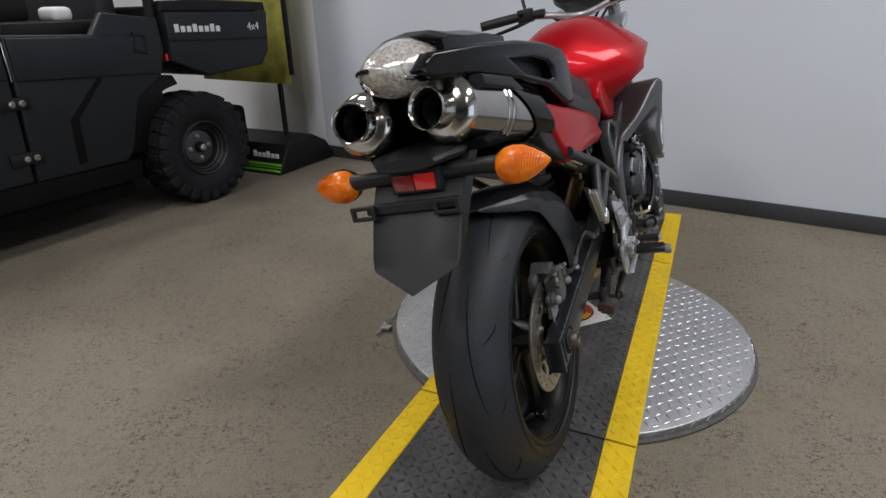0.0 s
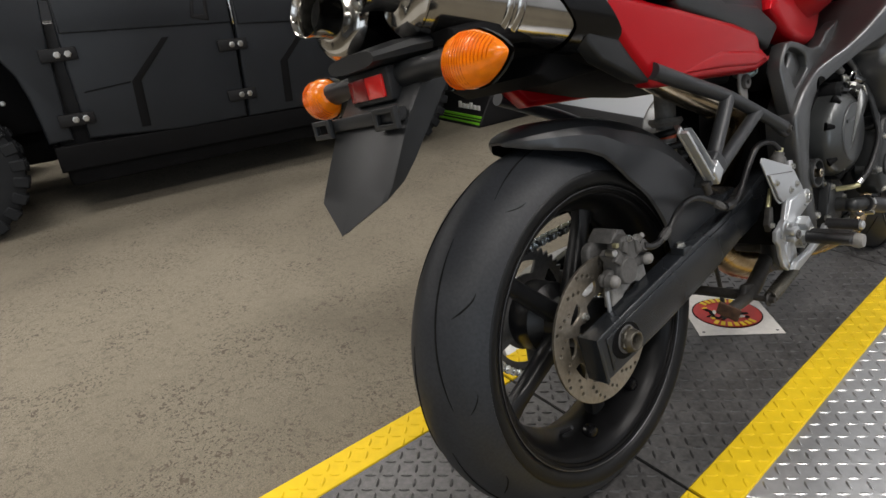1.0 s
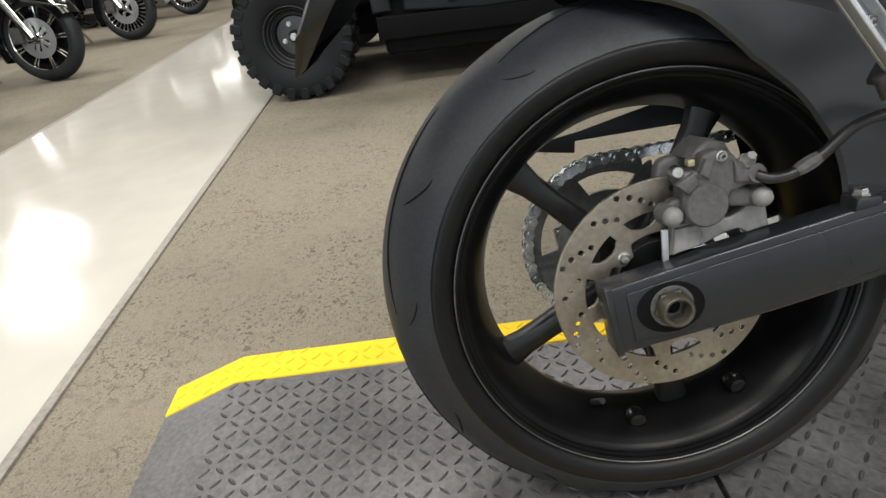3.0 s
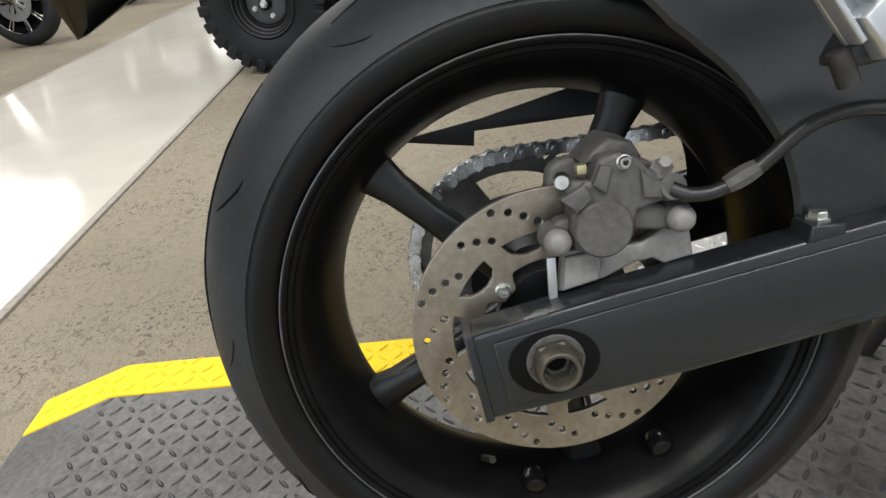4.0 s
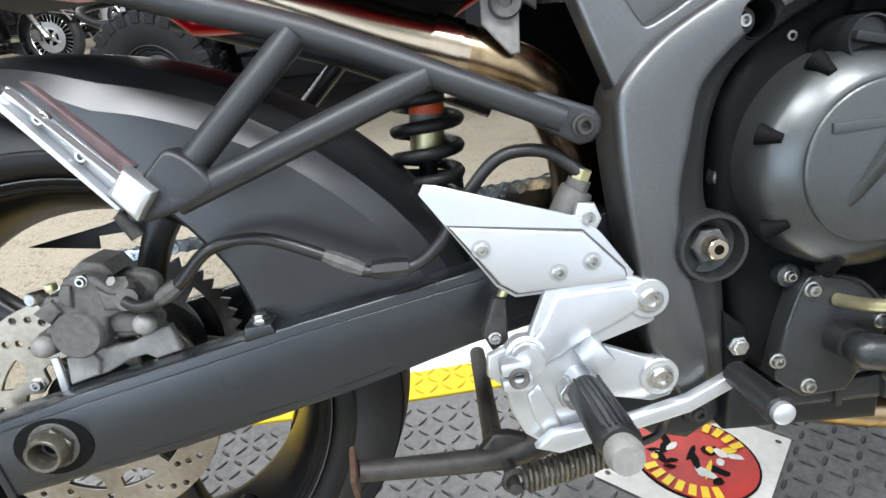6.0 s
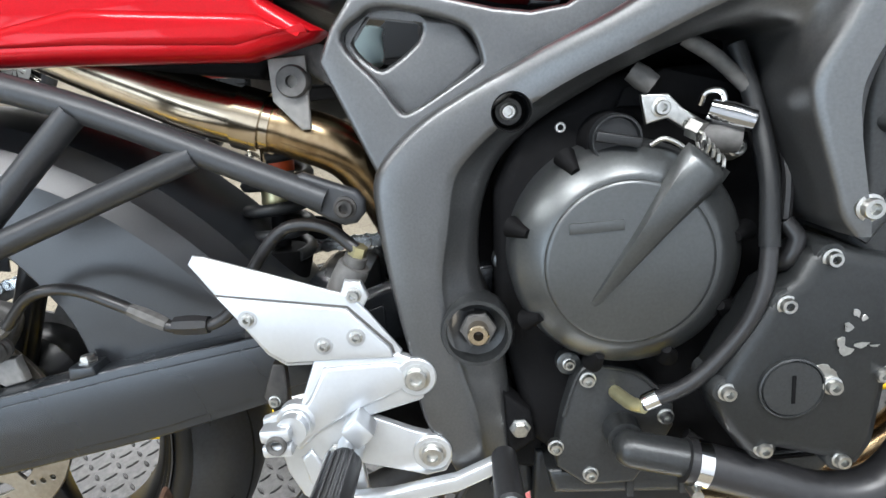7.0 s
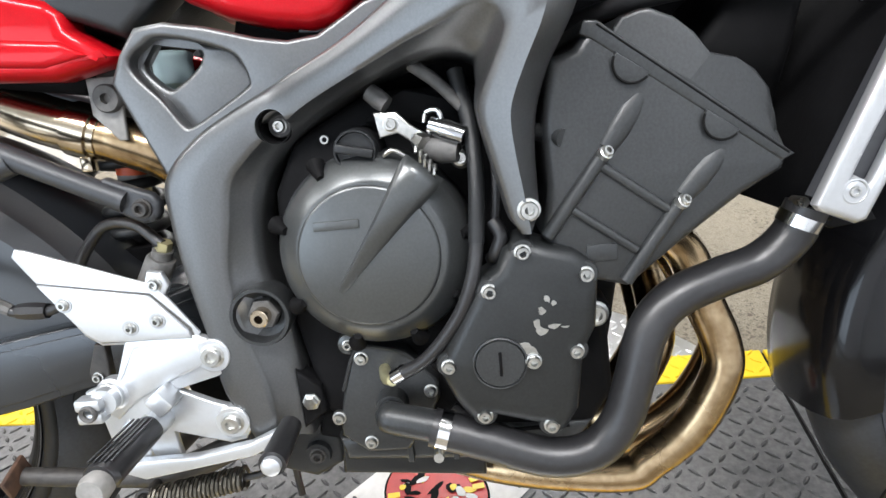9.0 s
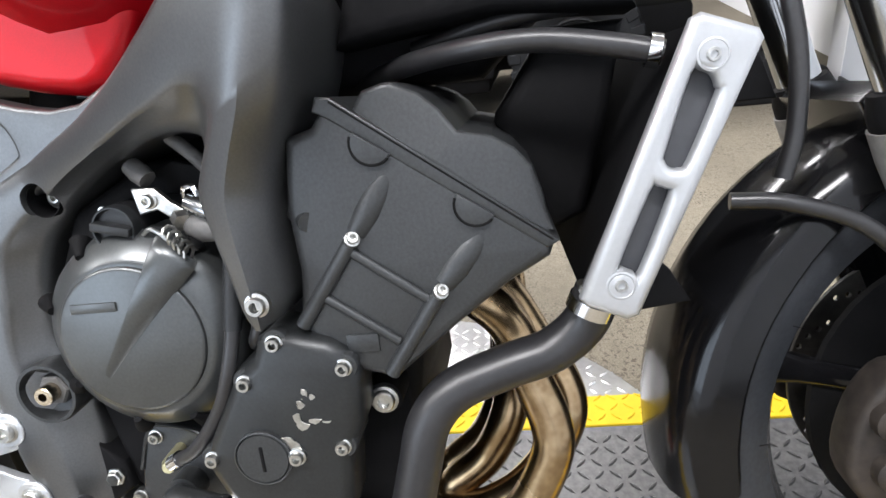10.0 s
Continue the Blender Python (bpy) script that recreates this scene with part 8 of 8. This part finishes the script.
# ---- cruisers across the walkway ----
def cruiser(slotted, paint, label):
    """Its front wheel stands at the origin, heading +y; the wheel is cast with paired spokes or slotted all round."""
    c = thing("cruiser_motorcycle", label, "motorcycle", "parked cruisers", m=pose(0, 0, 0))
    axle = Matrix.Translation((0, 0, 0.325))
    w = part("front_wheel", lathe([(0.232, 0.046), (0.240, 0.052), (0.252, 0.050), (0.254, 0.03), (0.235, 0.015), (0.235, -0.015), (0.25, -0.03), (0.248, -0.045), (0.235, -0.04), (0.222, 0)], 56, axle, closed=True), CHROME, c, "chrome-rimmed front wheel")
    part("tyre", lathe(tyre_profile(0.066, 0.325, 0.236), 64, axle), RUBBER, w)
    part("wheel_back", lathe([(0.05, -0.01), (0.23, -0.02), (0.23, -0.015), (0.05, -0.005)], 40, axle, closed=True), CASE, w)
    if slotted:
        for k in range(30):
            bar = box(0.020, 0.036, -0.0065, 0.0065, 0.150, 0.234, 0.003, m=axle @ Matrix.Rotation(2 * math.pi * k / 30, 4, "X"))
            part("spoke", bar, CHROME, w)
        d = part("brake_disc", slab(circle(0, 0, 0.158, 64), -0.003, 0.003, 0.0008, [circle(0, 0, 0.085, 40)], res=1), SILVER, w, "bright ring brake disc", 12)
    else:
        part("wheel_face", lathe([(0.19, 0.02), (0.232, 0.028), (0.232, 0.02), (0.19, 0.012)], 48, axle, closed=True), BLACKGLOSS, w)
        for k in range(9):
            for o in (-0.07, 0.07):
                w_ = 2 * math.pi * k / 9
                part("spoke", tube([(0.028, 0.07 * math.cos(w_ + o), 0.325 + 0.07 * math.sin(w_ + o)), (0.030, 0.236 * math.cos(w_ + o * 0.9), 0.325 + 0.236 * math.sin(w_ + o * 0.9))], [0.009, 0.007], 8, 1), CHROME, w)
        d = part("brake_disc", disc_rotor(0.148, 0.098, 0.05, 0.005, 5, 0.0), SILVER, w, "", 12)
    d.location = (0.060, 0, 0.325)
    for k in range(5):
        w_ = 2 * math.pi * (k + 0.25) / 5
        part("disc_arm", box(0.058, 0.070, -0.014, 0.014, 0.04, 0.105, 0.004, m=axle @ Matrix.Rotation(w_, 4, "X")), SILVER, w)
    part("hub", lathe([(0, -0.05), (0.06, -0.05), (0.05, 0.05), (0.03, 0.07), (0, 0.07)], 24, Matrix.Translation((0, 0, 0.325))), CHROME, w)
    rows = []
    for a in np.linspace(radians(205), radians(25), 26):
        prof = [(0.095, 0.27), (0.095, 0.335), (0.075, 0.358), (0.04, 0.366), (0, 0.368)]
        prof = prof + [(-x, r) for x, r in prof[-2::-1]]
        inner = [(x * 0.94, r - 0.006) for x, r in prof[::-1]]
        rows.append([(x, r * math.cos(a), 0.325 + r * math.sin(a)) for x, r in prof + inner])
    f = part("front_fender", loft(rows), paint, c, "deep front fender")
    part("trim", tube([(0.098, 0.34 * math.cos(a), 0.325 + 0.34 * math.sin(a)) for a in np.linspace(radians(75), radians(25), 10)], 0.012, 8, 1), CHROME, f, "chrome fender trim")
    for h in (0.03, 0.065):
        part("side_trim", box(0.094, 0.106, -0.02, 0.34, -0.010, 0.010, 0.004, m=Matrix.Translation((0, 0.02, 0.565 + h)) @ Matrix.Rotation(radians(-14), 4, "X")), CHROME, f)
    for s in (1, -1):
        leg = part("fork_leg", tube([(s * 0.115, 0.0, 0.325), (s * 0.115, -0.17, 0.66), (s * 0.115, -0.34, 1.0)], [0.034, 0.034, 0.045], 16, 3), CHROME, c, "chrome fork leg")
        part("caliper", box(s * 0.075 - 0.03, s * 0.075 + 0.03, -0.19, -0.09, 0.30, 0.42, 0.015), CALIPERGREY, leg)
    part("fairing", loft([superring(0, 0.98, -0.15, 0.20, 0.12, 2.6, 20), superring(0, 1.0, -0.32, 0.36, 0.25, 2.6, 20), superring(0, 1.02, -0.55, 0.34, 0.24, 2.6, 20)]), paint, c, "handlebar fairing")
    part("fuel_tank", loft([superring(0, 0.88, -0.62, 0.10, 0.08, 2.3, 20), superring(0, 0.90, -0.8, 0.19, 0.13, 2.4, 20), superring(0, 0.84, -1.12, 0.14, 0.10, 2.4, 20)]), BLACKGLOSS, c)
    e = part("engine", box(-0.14, 0.14, -1.05, -0.60, 0.22, 0.46, 0.04, 3), CASE, c, "black engine with chrome covers")
    for y0, y1 in ((-0.70, -0.58), (-0.94, -1.04)):
        for k in range(6):
            part("cylinder_fin", tube([(0, y0 + (y1 - y0) * k / 6, 0.46 + 0.04 * k), (0, y0 + (y1 - y0) * (k + 0.3) / 6, 0.472 + 0.04 * k)], 0.095, 20, 1), CASE, e)
    part("primary_cover", lathe([(0, 0.13), (0.11, 0.13), (0.11, 0.16), (0.09, 0.175), (0, 0.18)], 30, Matrix.Translation((0, -0.72, 0.34))), CHROME, e)
    part("engine_guard", tube([(0.0, -0.50, 0.22), (0.26, -0.50, 0.30), (0.36, -0.50, 0.46), (0.30, -0.50, 0.62), (0.0, -0.50, 0.74)], 0.018, 12, 6), BLACKGLOSS, c, "black engine guard bar")
    part("floorboard", box(0.19, 0.30, -0.74, -0.42, 0.29, 0.315, 0.006), CHROME, c)
    part("lower_fairing", box(0.10, 0.28, -0.52, -0.40, 0.34, 0.66, 0.03, 3), BLACKGLOSS, c)
    part("exhaust", tube([(0.16, -0.62, 0.40), (0.19, -0.80, 0.24), (0.20, -1.2, 0.22), (0.21, -1.9, 0.24)], [0.025, 0.028, 0.05, 0.05], 16, 5), CHROME, c)
    part("seat", loft([superring(0, 0.76, -1.05, 0.13, 0.05, 3, 16), superring(0, 0.74, -1.3, 0.19, 0.05, 3, 16), superring(0, 0.80, -1.75, 0.16, 0.06, 3, 16)]), SEATVINYL, c)
    part("saddlebag", box(0.17, 0.38, -2.02, -1.42, 0.40, 0.72, 0.06, 3), BLACKGLOSS, c)
    part("saddlebag", box(-0.38, -0.17, -2.02, -1.42, 0.40, 0.72, 0.06, 3), BLACKGLOSS, c)
    part("rear_wheel", lathe([(0, -0.07), (0.32, -0.07), (0.325, 0), (0.32, 0.07), (0, 0.07)], 48, Matrix.Translation((0, -1.63, 0.325))), RUBBER, c)
    part("frame_rail", tube([(0.1, -0.45, 0.80), (0.12, -0.50, 0.28), (0.12, -1.4, 0.25)], 0.02, 10, 4), BLACKGLOSS, c)
    part("kick_stand", tube([(-0.12, -0.75, 0.25), (-0.26, -0.70, 0.01)], 0.014, 10, 1), CHROME, c)
    return c


# (x, y) of each front wheel; the first and last have cast wheels
CAST = [(-4.42, -3.06), (-2.70, -2.98)]
SLOTTED = [(-6.55, -3.24), (-10.9, -3.4)]
first = cruiser(False, BLACKGLOSS, "black touring motorcycle with chrome trim on the far carpet")
second = cruiser(True, BLACKGLOSS, "black touring motorcycle with slotted chrome wheels on the far carpet")
silver = cruiser(True, SILVER, "silver touring motorcycle with slotted chrome wheels on the far carpet")
for model, spots in ((first, CAST), (second, SLOTTED), (silver, [(-8.75, -3.26)])):
    model.matrix_world = pose(*spots[0], 0, 0, -7, -8)
    for x, y in spots[1:]:
        copy_thing(model, pose(x, y, 0, 0, -7, -8))
